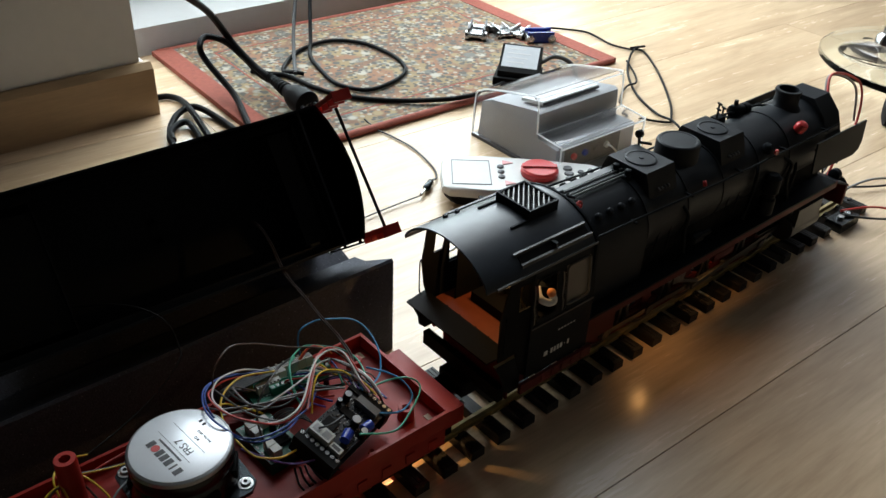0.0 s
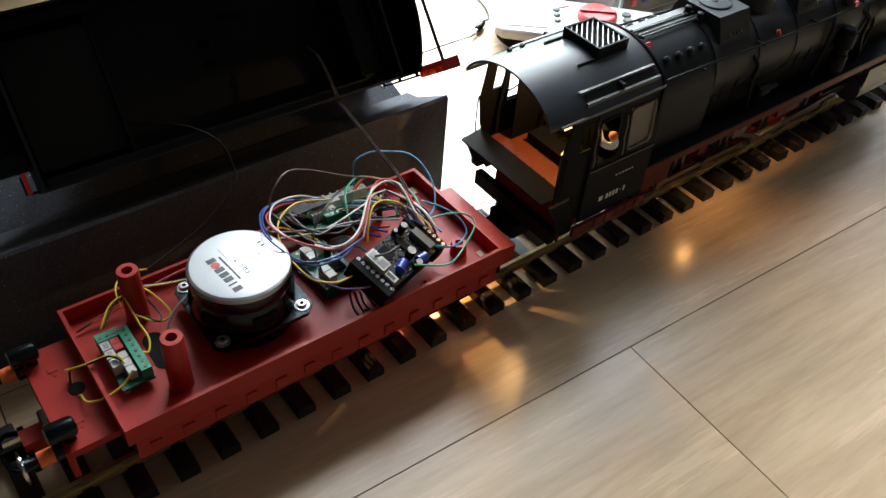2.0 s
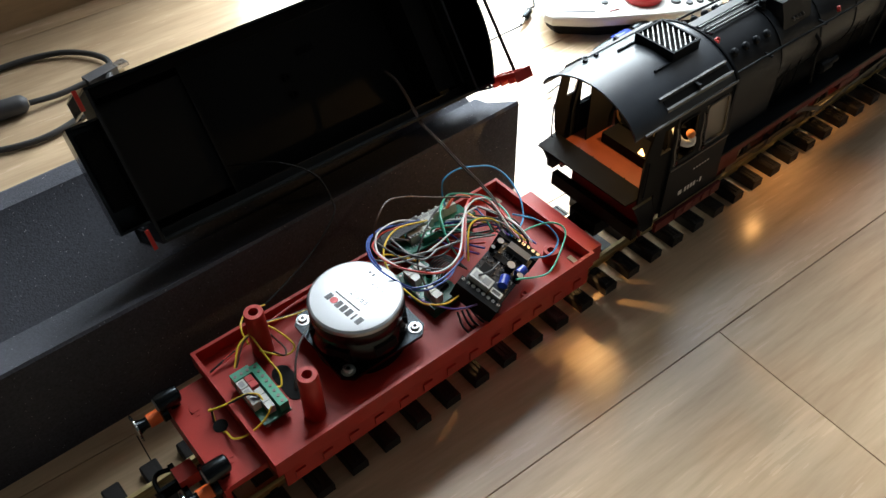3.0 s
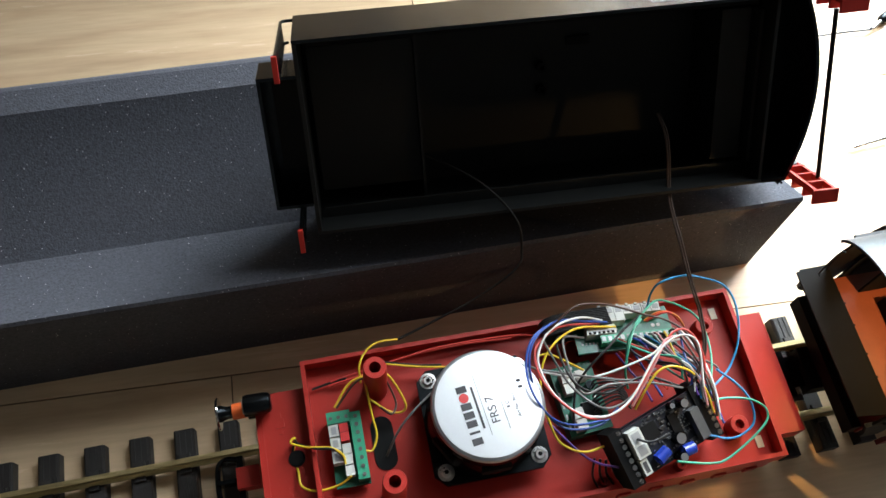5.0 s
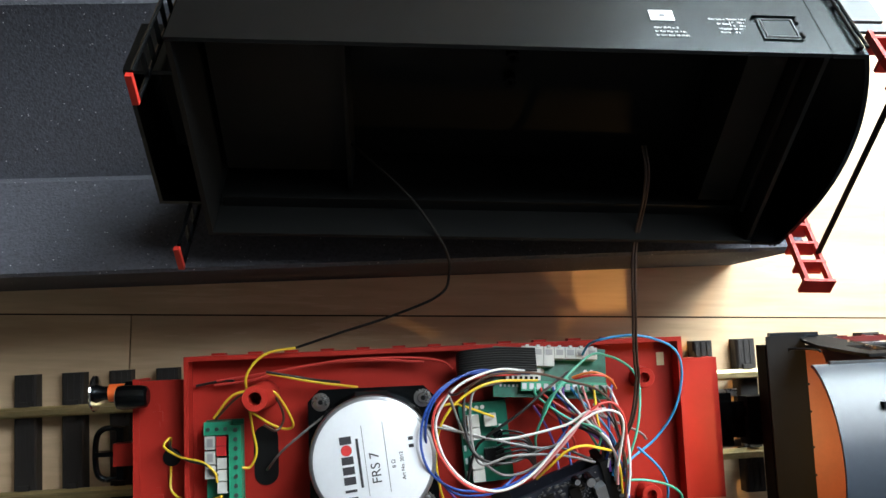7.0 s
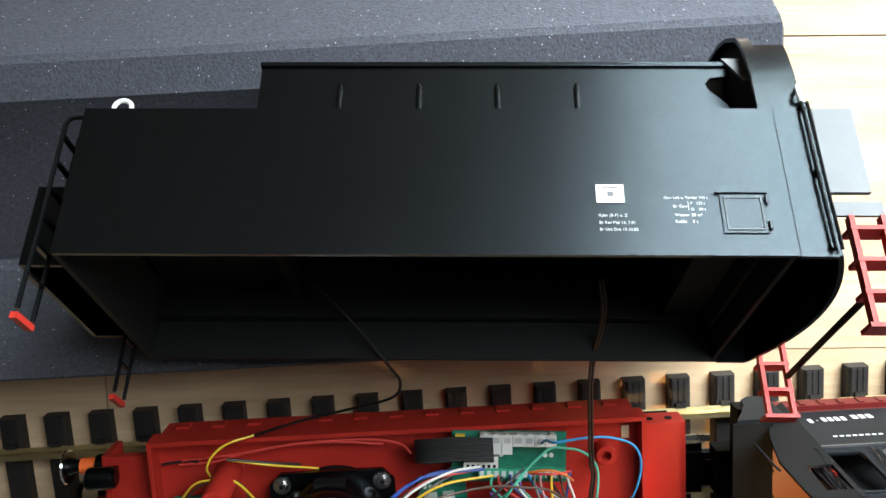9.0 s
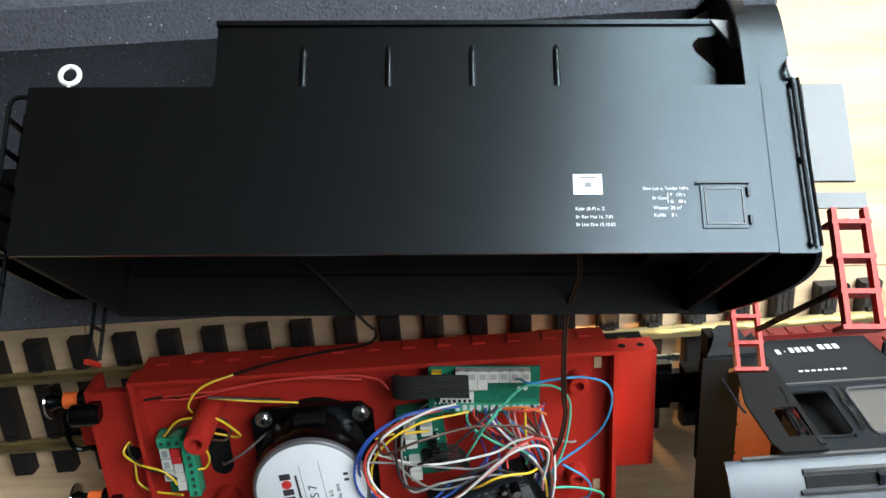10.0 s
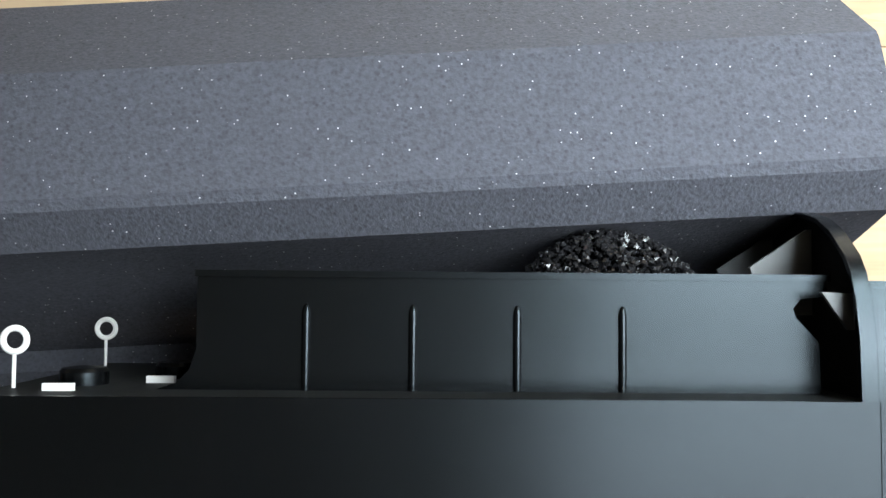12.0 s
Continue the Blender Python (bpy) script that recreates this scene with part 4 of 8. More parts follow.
    for i in range(8):
        box(bm, 0.0100, 0.0116, -0.0040 + i * 0.0016, -0.0032 + i * 0.0016, 0.0008, 0.0013, m)
    part("chip_legs", bm, STEEL, b)
    rnd = random.Random(8)
    bm = B()
    for i in range(70):
        x, y = rnd.uniform(-0.014, 0.020), rnd.uniform(-0.013, 0.013)
        w, d = rnd.choice(((0.0016, 0.0008), (0.0008, 0.0016), (0.0022, 0.0012)))
        box(bm, x, x + w, y, y + d, 0.0008, 0.0008 + rnd.uniform(0.0005, 0.0011), m)
    tagged(part("small_components", bm, GREYCABLE, b), kind="stuff")
    bm = B()
    for i in range(90):
        x, y = rnd.uniform(-0.014, 0.020), rnd.uniform(-0.013, 0.013)
        w, d = rnd.choice(((0.0005, 0.0009), (0.0009, 0.0005), (0.0018, 0.0003)))
        box(bm, x, x + w, y, y + d, 0.0008, 0.0013, m)
    tagged(part("solder_joints", bm, STEEL, b), kind="stuff")


build_chassis()
build_speaker()
build_boards()


# ---- the lifted tender body, lying on its side in the foam ----
def shell_matrix():
    u = Vector((0.2572, -0.0138, 0.00715)).normalized()
    d = Vector((-0.0033, -0.0488, 0.0368))
    d = (d - u * u.dot(d)).normalized()
    w = d.cross(u)
    m = Matrix.Identity(4)
    for i, col in enumerate((u, -w, -d)):
        m[0][i], m[1][i], m[2][i] = col
    m.translation = (-0.0712, 0.1732, 0.2029)
    return m


def build_shell():
    s = thing("tender_shell", matrix=shell_matrix(), label="black tender shell lying on its side in foam, underside open", category="model tender body")
    P = lambda name, bm, mat, label="", bevel=0.0, parent=s: part(name, bm, mat, parent, label, bevel, local=True)
    W, H, L, th = 0.108, 0.0615, 0.2575, 0.0018
    P("side_wall", box(B(), -0.001, L, 0, th, 0, H), BLACK, bevel=0.0003)
    P("side_wall", box(B(), -0.001, L, W - th, W, 0, H), INNER, bevel=0.0003)
    P("rear_wall", box(B(), -0.001, 0.0012, th, W - th, 0, H), INNER)
    # tank top with the coal space above it
    P("tank_top", box(B(), 0.0012, L, th, W - th, H - th, H), INNER)
    P("tank_front", box(B(), L - 0.0018, L, th, W - th, 0.001, H - th), INNER)
    # ribs and ledges seen inside the open underside
    P("inner_plate", box(B(), 0.0045, 0.0625, 0.012, W - 0.012, 0.034, 0.036), INNER, "dull black inner plate", bevel=0.0004)
    P("inner_rib", box(B(), 0.0627, 0.0645, th, W - th, 0.030, H - th), INNER, bevel=0.0004)
    for x0, x1, z0 in ((0.2340, 0.2510, 0.020), (0.2525, 0.2545, 0.012)):
        P("inner_rib", box(B(), x0, x1, 0.010, W - 0.010, z0, H - th), INNER, bevel=0.0004)
    # the compartment that stands out behind the rear wall, between the ladders
    by0, by1, bx = 0.0188, 0.0925, -0.0217
    for q in ((bx, bx + th, by0, by1, 0.0045, 0.0381), (bx + th, -0.0011, by0, by0 + th, 0.0045, 0.0381), (bx + th, -0.0011, by1 - th, by1, 0.0045, 0.0381), (bx + th, -0.0011, by0 + th, by1 - th, 0.0363, 0.0381)):
        P("rear_compartment_wall", box(B(), *q), BLACK, bevel=0.0003)
    P("rear_compartment_panel", box(B(), -0.0160, -0.0012, by0 + th + 0.003, by1 - th - 0.012, 0.0300, 0.0362), INNER, "dull dark grey panel", bevel=0.0004)
    P("inner_ledge", box(B(), 0.004, L - 0.004, W - th - 0.006, W - th, 0.018, 0.020), INNER)
    P("inner_ledge", box(B(), 0.004, L - 0.004, th, th + 0.006, 0.018, 0.020), MATT)
    for x, y in ((0.140, 0.042), (0.140, 0.056)):
        P("screw_boss", pipe(B(), (x, y, H - th), (x, y, H - 0.008), 0.003, 0.0015), MATT)
    P("foam_pad", box(B(), 0.156, 0.170, 0.026, 0.031, H - 0.004, H - th), MATT)
    P("contact_tab", box(B(), 0.241, 0.249, 0.098, 0.1045, 0.030, 0.032), BRASS, "brass contact tab")
    # bowed front wall, deeper in the middle
    bm = B()
    n = 16
    lo, hi = [], []
    for i in range(n + 1):
        y = W * i / n
        bow = 0.0125 * (1 - (2 * i / n - 1) ** 2)
        lo.append((L + 0.0125 + bow, y))
        hi.append((L + 0.0145 + bow, y))
    prism(bm, hi + lo[::-1], "z", 0.0, H)
    P("front_wall", bm, BLACK)
    for y0 in (0, W - th):
        P("front_side", box(B(), L + 0.0002, L + 0.0130, y0 - 0.0002, y0 + th, -0.0004, H + 0.0003), BLACK, bevel=0.0003)
    P("front_floor", prism(B(), [(L, th), (L + 0.0125, th)] + [(L + 0.0125 + 0.0125 * (1 - (2 * i / n - 1) ** 2), W * i / n) for i in range(1, n)] + [(L + 0.0125, W - th), (L, W - th)], "z", 0.034, 0.036), BLACK)
    # coal box: long inset side sheets with pressed ribs, arched bulkhead at the front
    x0, x1, yi, zt = 0.059, 0.2493, 0.0185, 0.0958
    for y0, y1 in ((yi, yi + 0.0016), (W - yi - 0.0016, W - yi)):
        side = P("coal_box_side", prism(B(), [(x0 - 0.012, H), (x1, H), (x1 - 0.0005, 0.077), (x1 - 0.0075, 0.0845), (x1 - 0.0085, 0.0875), (x1 - 0.0060, 0.0905), (x1 + 0.0020, 0.0912), (x1 + 0.0020, zt)] + [(x0, zt), (x0, H + 0.012), (x0 - 0.002, H + 0.006), (x0 - 0.006, H + 0.002)], "y", y0, y1), BLACK)
        edge = P("top_rim", box(B(), x0 - 0.0005, 0.2520, y0 - 0.0012, y1 + 0.0012, zt, zt + 0.0020), BLACK, bevel=0.0004)
        out = -1 if y0 < W / 2 else 1
        yo = y0 if out < 0 else y1
        for x in (0.0922, 0.1246, 0.1564, 0.1885):
            bm = B()
            lathe(bm, (x, yo, H), (0, 0, 1), [(0.0013, 0), (0.0013, 0.0235), (0.0009, 0.0255), (0.0003, 0.0262)], 12)
            P("pressed_rib", bm, BLACK)
    P("coal_box_rear", box(B(), x0, x0 + 0.0016, yi + 0.0016, W - yi - 0.0016, H, zt), BLACK)
    P("coal_slope", prism(B(), [(x0 + 0.002, 0.072), (x1, 0.064), (x1, H), (x0 + 0.002, H)], "y", yi + 0.0017, W - yi - 0.0017), MATT)
    # heap of coal
    coal = P("coal_mound", coal_mesh(0.1910, W / 2, 0.079, 0.0345, 0.033, 0.0345), COAL, "glossy black coal")
    # hooded front: its sheet rises from both walls and arches over, closed by a bulkhead
    half = [(0.0, H), (0.0008, 0.079), (0.0030, 0.0905), (0.0058, 0.0985), (0.0094, 0.1037), (0.0190, 0.1115), (0.0285, 0.1162), (0.0400, 0.1190), (0.0540, 0.1202)]
    ring_out = half + [(W - y, z) for y, z in half[-2::-1]]
    ring_in = [(W / 2 + (y - W / 2) * 0.968, H + (z - H) * 0.972) for y, z in ring_out]
    P("arch_hood", prism(B(), ring_out + ring_in[::-1], "x", 0.2525, 0.2572), BLACK)
    P("arched_bulkhead", prism(B(), ring_in, "x", 0.2556, 0.2570), MATT)
    # wing plates ahead of the hood, cut off level with the coal box
    for flip in (0, 1):
        poly = half[:3] + [(0.0048, 0.0960), (0.0066, 0.0955), (0.0045, 0.0885), (0.0022, 0.0775), (0.0016, H)]
        P("wing_plate", prism(B(), [(W - y, z) for y, z in poly] if flip else poly, "x", 0.2573, 0.2692), BLACK)
    for y in (yi + 0.004, W - yi - 0.006):
        yu, yl = (0.0370, 0.0088) if y < W / 2 else (W - 0.0386, W - 0.0104)
        P("gusset", prism(B(), [(0.2345, 0.1005), (0.2535, 0.1131), (0.2550, 0.1131), (0.2550, 0.0850), (0.2400, 0.0850)], "y", yu, yu + 0.0016), MIDGREY, "grey triangular gusset")
        P("gusset", prism(B(), [(0.2453, 0.0926), (0.2550, 0.0922), (0.2550, 0.0815), (0.2530, 0.0815)], "y", yl, yl + 0.0016), MIDGREY, "grey triangular gusset")
    # grey side door panels past the handrails
    P("front_panel", box(B(), 0.2725, 0.2872, 0.0005, 0.0025, 0.0255, 0.0620), MIDGREY, "grey front panel", bevel=0.0006)
    P("front_panel", box(B(), 0.2725, 0.2872, W - 0.0025, W - 0.0005, 0.0255, 0.0620), MIDGREY, "grey front panel", bevel=0.0006)
    # handrails at both ends of the walls
    for y in (-0.0022, W + 0.0022):
        for dx in (0.0, 0.0022):
            bm = B()
            sweep(bm, [(0.2678 + dx, y * 0.999, 0.0630), (0.2680 + dx, y, 0.058), (0.2683 + dx, y, 0.030), (0.2688 + dx, y, 0.006), (0.2688 + dx, y, 0.0015)], 0.0007, 8, 4)
            P("handrail", bm, BLACK)
        for z in (0.062, 0.033, 0.003):
            P("rail_knob", cyl(B(), (0.2688, y, z), (0.2688, 0.001 if y < 0 else W - 0.001, z), 0.0013, n=10), BLACK)
        bm = B()
        yy = 0.002 if y < 0 else W - 0.002
        sweep(bm, [(0.0, yy, 0.0585), (-0.0055, yy, 0.0585), (-0.0078, yy, 0.056), (-0.0080, yy, 0.050), (-0.0082, yy, 0.020), (-0.0085, yy, -0.020)], 0.0009, 8, 5)
        yo = 0.014 if y < 0 else W - 0.014
        sweep(bm, [(-0.0055, yo, 0.0585), (-0.0078, yo, 0.056), (-0.0080, yo, 0.050), (-0.0085, yo, -0.020)], 0.0009, 8, 5)
        for k in range(6):
            z = 0.050 - k * 0.0115
            box(bm, -0.0090, -0.0072, min(yy, yo), max(yy, yo), z, z + 0.0012)
        lad = P("rear_ladder", bm, BLACK)
        P("ladder_step", box(B(), -0.0103, -0.0077, min(yy, yo) - 0.0005, max(yy, yo) + 0.0005, -0.0235, -0.0212), RED, "red bottom step", bevel=0.0004, parent=lad)
    # red step ladders at the front
    for y in (-0.001, W - 0.003):
        lad = P("front_ladder", box(B(), 0.2720, 0.2890, y, y + 0.0014, 0.0152, 0.0207), MIDGREY, "grey step bracket", bevel=0.0003)
        for x in (0.2770, 0.2880):
            P("stringer", box(B(), x - 0.0009, x + 0.0009, y - 0.0006, y + 0.0030, -0.0265, 0.0152), RED, parent=lad, bevel=0.0003)
        for k, z in enumerate((0.0095, -0.0026, -0.0146, -0.0265)):
            wdt = 0.0014 if k < 3 else 0.0022
            P("tread", box(B(), 0.2772 - wdt, 0.2878 + wdt, y - 0.0008, y + 0.0075, z, z + 0.0016), RED, parent=lad, bevel=0.0003)
        P("ladder_screw", lathe(B(), (0.2840, y + 0.004, 0.0125), (0, 0, -1), [(0.0018, 0), (0.0018, 0.002), (0.0008, 0.0028)], 16), STEEL, parent=lad)
    # black brace rod between the two ladders
    P("brace_rod", cyl(B(), (0.2825, 0.0080, -0.0101), (0.2876, 0.1052, -0.0078), 0.0013, n=12), MATT, "black brace rod")
    # hatch, emblem plate and white lettering on the upper wall
    hatch = P("hatch", box(B(), 0.2327, 0.2482, -0.0007, 0.0, 0.0084, 0.0238), BLACK, bevel=0.0004)
    P("hatch_bar", box(B(), 0.2313, 0.2496, -0.0015, -0.0002, 0.0242, 0.0251), BLACK, parent=hatch, bevel=0.0002)
    for a in ((0.2339, 0.2470, 0.0096, 0.0100), (0.2339, 0.2470, 0.0222, 0.0226), (0.2339, 0.2343, 0.0100, 0.0222), (0.2466, 0.2470, 0.0100, 0.0222)):
        P("hatch_rim", box(B(), a[0], a[1], -0.0011, -0.0006, a[2], a[3]), STRIP, parent=hatch)
    for z in (0.0112, 0.0212):
        P("hinge", cyl(B(), (0.2487, -0.0008, z - 0.0015), (0.2487, -0.0008, z + 0.0015), 0.0008, n=10), BLACK, parent=hatch)
    em = P("emblem_plate", box(B(), 0.1894, 0.1993, -0.0003, 0.0, 0.0206, 0.0280), WHITEINK, "small white emblem plate", bevel=0.0001)
    P("emblem_mark", box(B(), 0.1933, 0.1955, -0.0005, -0.0003, 0.0232, 0.0250), MIDGREY, parent=em)
    P("emblem_mark", box(B(), 0.1915, 0.1973, -0.0005, -0.0003, 0.0264, 0.0269), MIDGREY, parent=em)
    front = Matrix.Rotation(radians(90), 4, "X")

    def line(text, x, z, size, align="LEFT"):
        letters("lettering", text, size, WHITEINK, s, Matrix.Translation((x - 0.0005, -0.0001, z + 0.0010)) @ front, align=align)
    line("Kpbr (B-P) u. Z", 0.1902, 0.0145, 0.0016)
    line("Br Rev Mei 16. 7.81", 0.1902, 0.0116, 0.0016)
    line("Br Unt Dre 15.10.82", 0.1902, 0.0089, 0.0016)
    line("Gew Lok u. Tender 140 t", 0.2136, 0.0217, 0.0015)
    line("Br Gew", 0.2166, 0.0182, 0.0016)
    line("P   132 t", 0.2228, 0.0194, 0.0015)
    line("G    88 t", 0.2228, 0.0170, 0.0015)
    P("lettering_bracket", box(B(), 0.2214, 0.2216, -0.0002, 0.0001, 0.0176, 0.0212), WHITEINK)
    line("Wasser 28 m³", 0.2168, 0.0147, 0.0017)
    line("Kohle    8 t", 0.2168, 0.0121, 0.0017)
    # lifting eyes and filler lids on the tank top
    for x, y in ((0.0038, 0.0195), (0.2690, 0.0), (0.0028, 0.0945), (0.2690, W)):
        z = H + (0.0145 if x < 0.1 else 0.006)
        bm = B()
        n = 24
        turn = radians(0 if x < 0.1 else 60)
        sweep(bm, [(x + 0.0036 * math.cos(2 * math.pi * i / n) * math.cos(turn), y + 0.0036 * math.cos(2 * math.pi * i / n) * math.sin(turn), z + 0.0036 * math.sin(2 * math.pi * i / n)) for i in range(n)], 0.0010, 8, 1, closed=True)
        cyl(bm, (x, y, H - 0.001), (x, y, z - 0.0036), 0.0006, n=8)
        P("lifting_eye", bm, WHITEPAINT, "white lifting eye")
    for x, y in ((0.020, 0.012), (0.043, 0.035)):
        lid = P("filler_lid", lathe(B(), (x, y + 0.02, H), (0, 0, 1), [(0.0075, 0), (0.0075, 0.004), (0.0066, 0.0052), (0.002, 0.0058)], 28), BLACK)
        P("lid_bar", box(B(), x - 0.0045, x + 0.0045, y + 0.0005, y + 0.0025, H, H + 0.0022), WHITEPAINT, "white bar", parent=lid)


def coal_mesh(cx, cy, cz, rx, ry, rz):
    """Lumps of coal heaped in a mound."""
    bm = B()
    rnd = random.Random(11)
    for i in range(1700):
        a, r = rnd.uniform(0, 2 * math.pi), math.sqrt(rnd.random())
        x, y = cx + rx * r * math.cos(a), cy + ry * r * math.sin(a)
        z = cz + rz * math.sqrt(max(0, 1 - r * r)) - rnd.uniform(0, 0.003)
        q = rnd.uniform(0.0008, 0.0016)
        m = Matrix.Translation((x, y, z)) @ Euler((rnd.uniform(0, 6), rnd.uniform(0, 6), rnd.uniform(0, 6))).to_matrix().to_4x4()
        v = [bm.verts.new(m @ (Vector(c) * q * rnd.uniform(0.75, 1.25))) for c in ((1, 0, 0), (-1, 0, 0), (0, 1, 0), (0, -1, 0), (0, 0, 1), (0, 0, -1))]
        for f in ((0, 2, 4), (2, 1, 4), (1, 3, 4), (3, 0, 4), (2, 0, 5), (1, 2, 5), (3, 1, 5), (0, 3, 5)):
            bm.faces.new([v[j] for j in f])
    return finish(bm, 0, 0)


build_shell()


# ---- the locomotive ----
def build_loco():
    t = thing("steam_locomotive", (0.45, 0, 0.016), "black model steam locomotive with red frames on brass track", "model locomotive")
    P = lambda name, bm, mat, label="", bevel=0.0, parent=t: part(name, bm, mat, parent, label, bevel)
    cy = 0.001

    # cab roof: one arched sheet over the sides
    rc, half = -0.0060, 0.0432

    def roof_z(y):
        return 0.1580 + 0.0215 * max(0.0, 1 - ((y - rc) / half) ** 2) ** 0.7
    ys = [rc + half * math.sin(radians(-90 + 180 * i / 28)) for i in range(29)]
    outer = [(y, roof_z(y)) for y in ys]
    inner = [(rc + (y - rc) * 0.975, z - 0.0013) for y, z in outer]
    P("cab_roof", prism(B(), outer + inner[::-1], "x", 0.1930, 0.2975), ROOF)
    # rain strip round the front edge of the roof
    P("roof_bead", sweep(B(), [(0.2965, y, z + 0.0003) for y, z in outer], 0.0009, 6, 1), LOCOBLACK)
    for s in (-1, 1):
        P("eaves_gutter", box(B(), 0.2010, 0.2975, *sorted((rc + s * (half - 0.0008), rc + s * (half + 0.0012))), 0.1572, 0.1590), STRIP, "thin grey gutter", bevel=0.0003)
    # ventilator with slats, skewed slide rails beside it
    vz = 0.1838
    vent = P("roof_ventilator", box(B(), 0.2545, 0.2815, -0.0220, 0.0110, vz - 0.0040, vz - 0.0030), MATT, "slatted roof ventilator")
    bm = B()
    for a in ((0.2540, 0.2555, -0.0225, 0.0115), (0.2805, 0.2820, -0.0225, 0.0115), (0.2555, 0.2805, -0.0225, -0.0210), (0.2555, 0.2805, 0.0100, 0.0115)):
        box(bm, a[0], a[1], a[2], a[3], vz - 0.0076, vz + 0.0015)
    P("ventilator_frame", bm, LOCOBLACK, parent=vent)
    # lattice of bars set at an angle, over finer cross bars
    x0, x1, y0, y1 = 0.2550, 0.2810, -0.0215, 0.0105
    for slope, step, r, z, name in ((1, 0.0050, 0.00055, vz + 0.0004, "slat"), (-1, 0.0034, 0.00028, vz - 0.0004, "cross_bar")):
        k = -(x1 - x0 if slope > 0 else 0.0) + step * 0.5
        while k < (y1 - y0) + (0.0 if slope > 0 else x1 - x0):
            lo, hi = (max(0.0, -k), min(x1 - x0, y1 - y0 - k)) if slope > 0 else (max(0.0, k - (y1 - y0)), min(x1 - x0, k))
            if hi - lo > 0.002:
                P(name, cyl(B(), (x0 + lo, y0 + k + slope * lo, z), (x0 + hi, y0 + k + slope * hi, z), r, n=6), GEAR, parent=vent)
            k += step
    for y in (-0.0220, 0.0110):
        P("slide_rail", box(B(), 0.2370, 0.2540, y - 0.0006, y + 0.0006, roof_z(y) - 0.0002, roof_z(y) + 0.0016), LOCOBLACK)
    # pair of long sliding vents low on each slope of the roof
    for s in (-1, 1):
        for y, x0, x1 in ((0.0330, 0.2240, 0.2925), (0.0395, 0.2260, 0.2945)):
            yy = rc + s * y
            P("vent_rail", box(B(), x0, x1, yy - 0.0009, yy + 0.0009, roof_z(yy) - 0.001, roof_z(yy) + 0.0016), STRIP, bevel=0.0003)
        yy = rc + s * 0.0362
        slope = math.atan2(roof_z(rc + s * 0.0395) - roof_z(rc + s * 0.0330), s * 0.0065)
        for x0, x1 in ((0.2265, 0.2580), (0.2605, 0.2920)):
            m = Matrix.Translation((0, yy, roof_z(yy))) @ Matrix.Rotation(slope, 4, "X")
            P("vent_slide", box(B(), x0, x1, -0.0026, 0.0026, -0.0004, 0.0007, m), MATT)
        yy = rc + s * 0.0362
        P("vent_catch", box(B(), 0.2580, 0.2605, yy - 0.0030, yy + 0.0030, roof_z(yy) - 0.001, roof_z(yy) + 0.0026), LOCOBLACK, bevel=0.0004)
    for x in (0.2150, 0.2260):
        P("roof_lug", box(B(), x - 0.0012, x + 0.0012, rc + 0.0250, rc + 0.0275, roof_z(rc + 0.026) - 0.001, roof_z(rc + 0.026) + 0.0022), LOCOBLACK, bevel=0.0003)
    # cab side walls: upper half leaning in, two windows, raked rear edge
    cc = -0.0035

    def lean(z):
        return 0.0470 - (0.0062 if s > 0 else 0.0038) * max(0.0, z - 0.1105) / 0.0475
    for s in (-1, 1):
        # one sheet in columns and rows, with the two windows left open
        dx = -0.0045 if s > 0 else 0.0
        xs, zs = (0.2370 + dx, 0.2405 + dx, 0.2625 + dx, 0.2705 + dx, 0.2960 + dx, 0.3020), (0.0635, 0.1105, 0.1145, 0.1480, 0.1590)
        bm = B()
        pts = {(i, j, k): bm.verts.new((xs[i], cc + s * (lean(z) - 0.0015 * (1 - k)), z)) for i in range(6) for j, z in enumerate(zs) for k in (0, 1)}
        solid = {(i, j) for i in range(5) for j in range(4)} - {(1, 2), (3, 2)}
        for i, j in solid:
            c = ((i, j), (i + 1, j), (i + 1, j + 1), (i, j + 1))
            for k in (0, 1):
                bm.faces.new([pts[(*q, k)] for q in c])
            for (p, q), other in zip(((c[0], c[1]), (c[1], c[2]), (c[2], c[3]), (c[3], c[0])), ((i, j - 1), (i + 1, j), (i, j + 1), (i - 1, j))):
                if other not in solid:
                    bm.faces.new((pts[(*p, 0)], pts[(*q, 0)], pts[(*q, 1)], pts[(*p, 1)]))
        side = P("cab_side", bm, LOCOBLACK)

        def on(x, z, out=0.0):
            return Vector((x, cc + s * (lean(z) + out), z))
        # rounded window frames, set a little proud
        for x0, x1, mat in ((0.2410 + dx, 0.2620 + dx, LOCOBLACK), (0.2710 + dx, 0.2955 + dx, STRIP)):
            z0, z1, k = 0.1150, 0.1475, 0.0035
            loop = [on(px, pz, 0.0004) for px, pz in arc(x1 - k, z1 - k, k, 0, 90, 4) + arc(x0 + k, z1 - k, k, 90, 180, 4) + arc(x0 + k, z0 + k, k, 180, 270, 4) + arc(x1 - k, z0 + k, k, 270, 360, 4)]
            P("window_frame", sweep(B(), loop, 0.0008, 6, 1, closed=True), mat, parent=side)
        bm = B()
        v = [bm.verts.new(on(x, z, o)) for o in (-0.0011, -0.0006) for x, z in ((xs[3], 0.1145), (xs[4], 0.1145), (xs[4], 0.1480), (xs[3], 0.1480))]
        for f in ((0, 1, 2, 3), (4, 5, 6, 7), (0, 1, 5, 4), (1, 2, 6, 5), (2, 3, 7, 6), (3, 0, 4, 7)):
            bm.faces.new([v[i] for i in f])
        P("window_pane", bm, HAZEPANE, "hazy clear pane", parent=side).visible_shadow = False
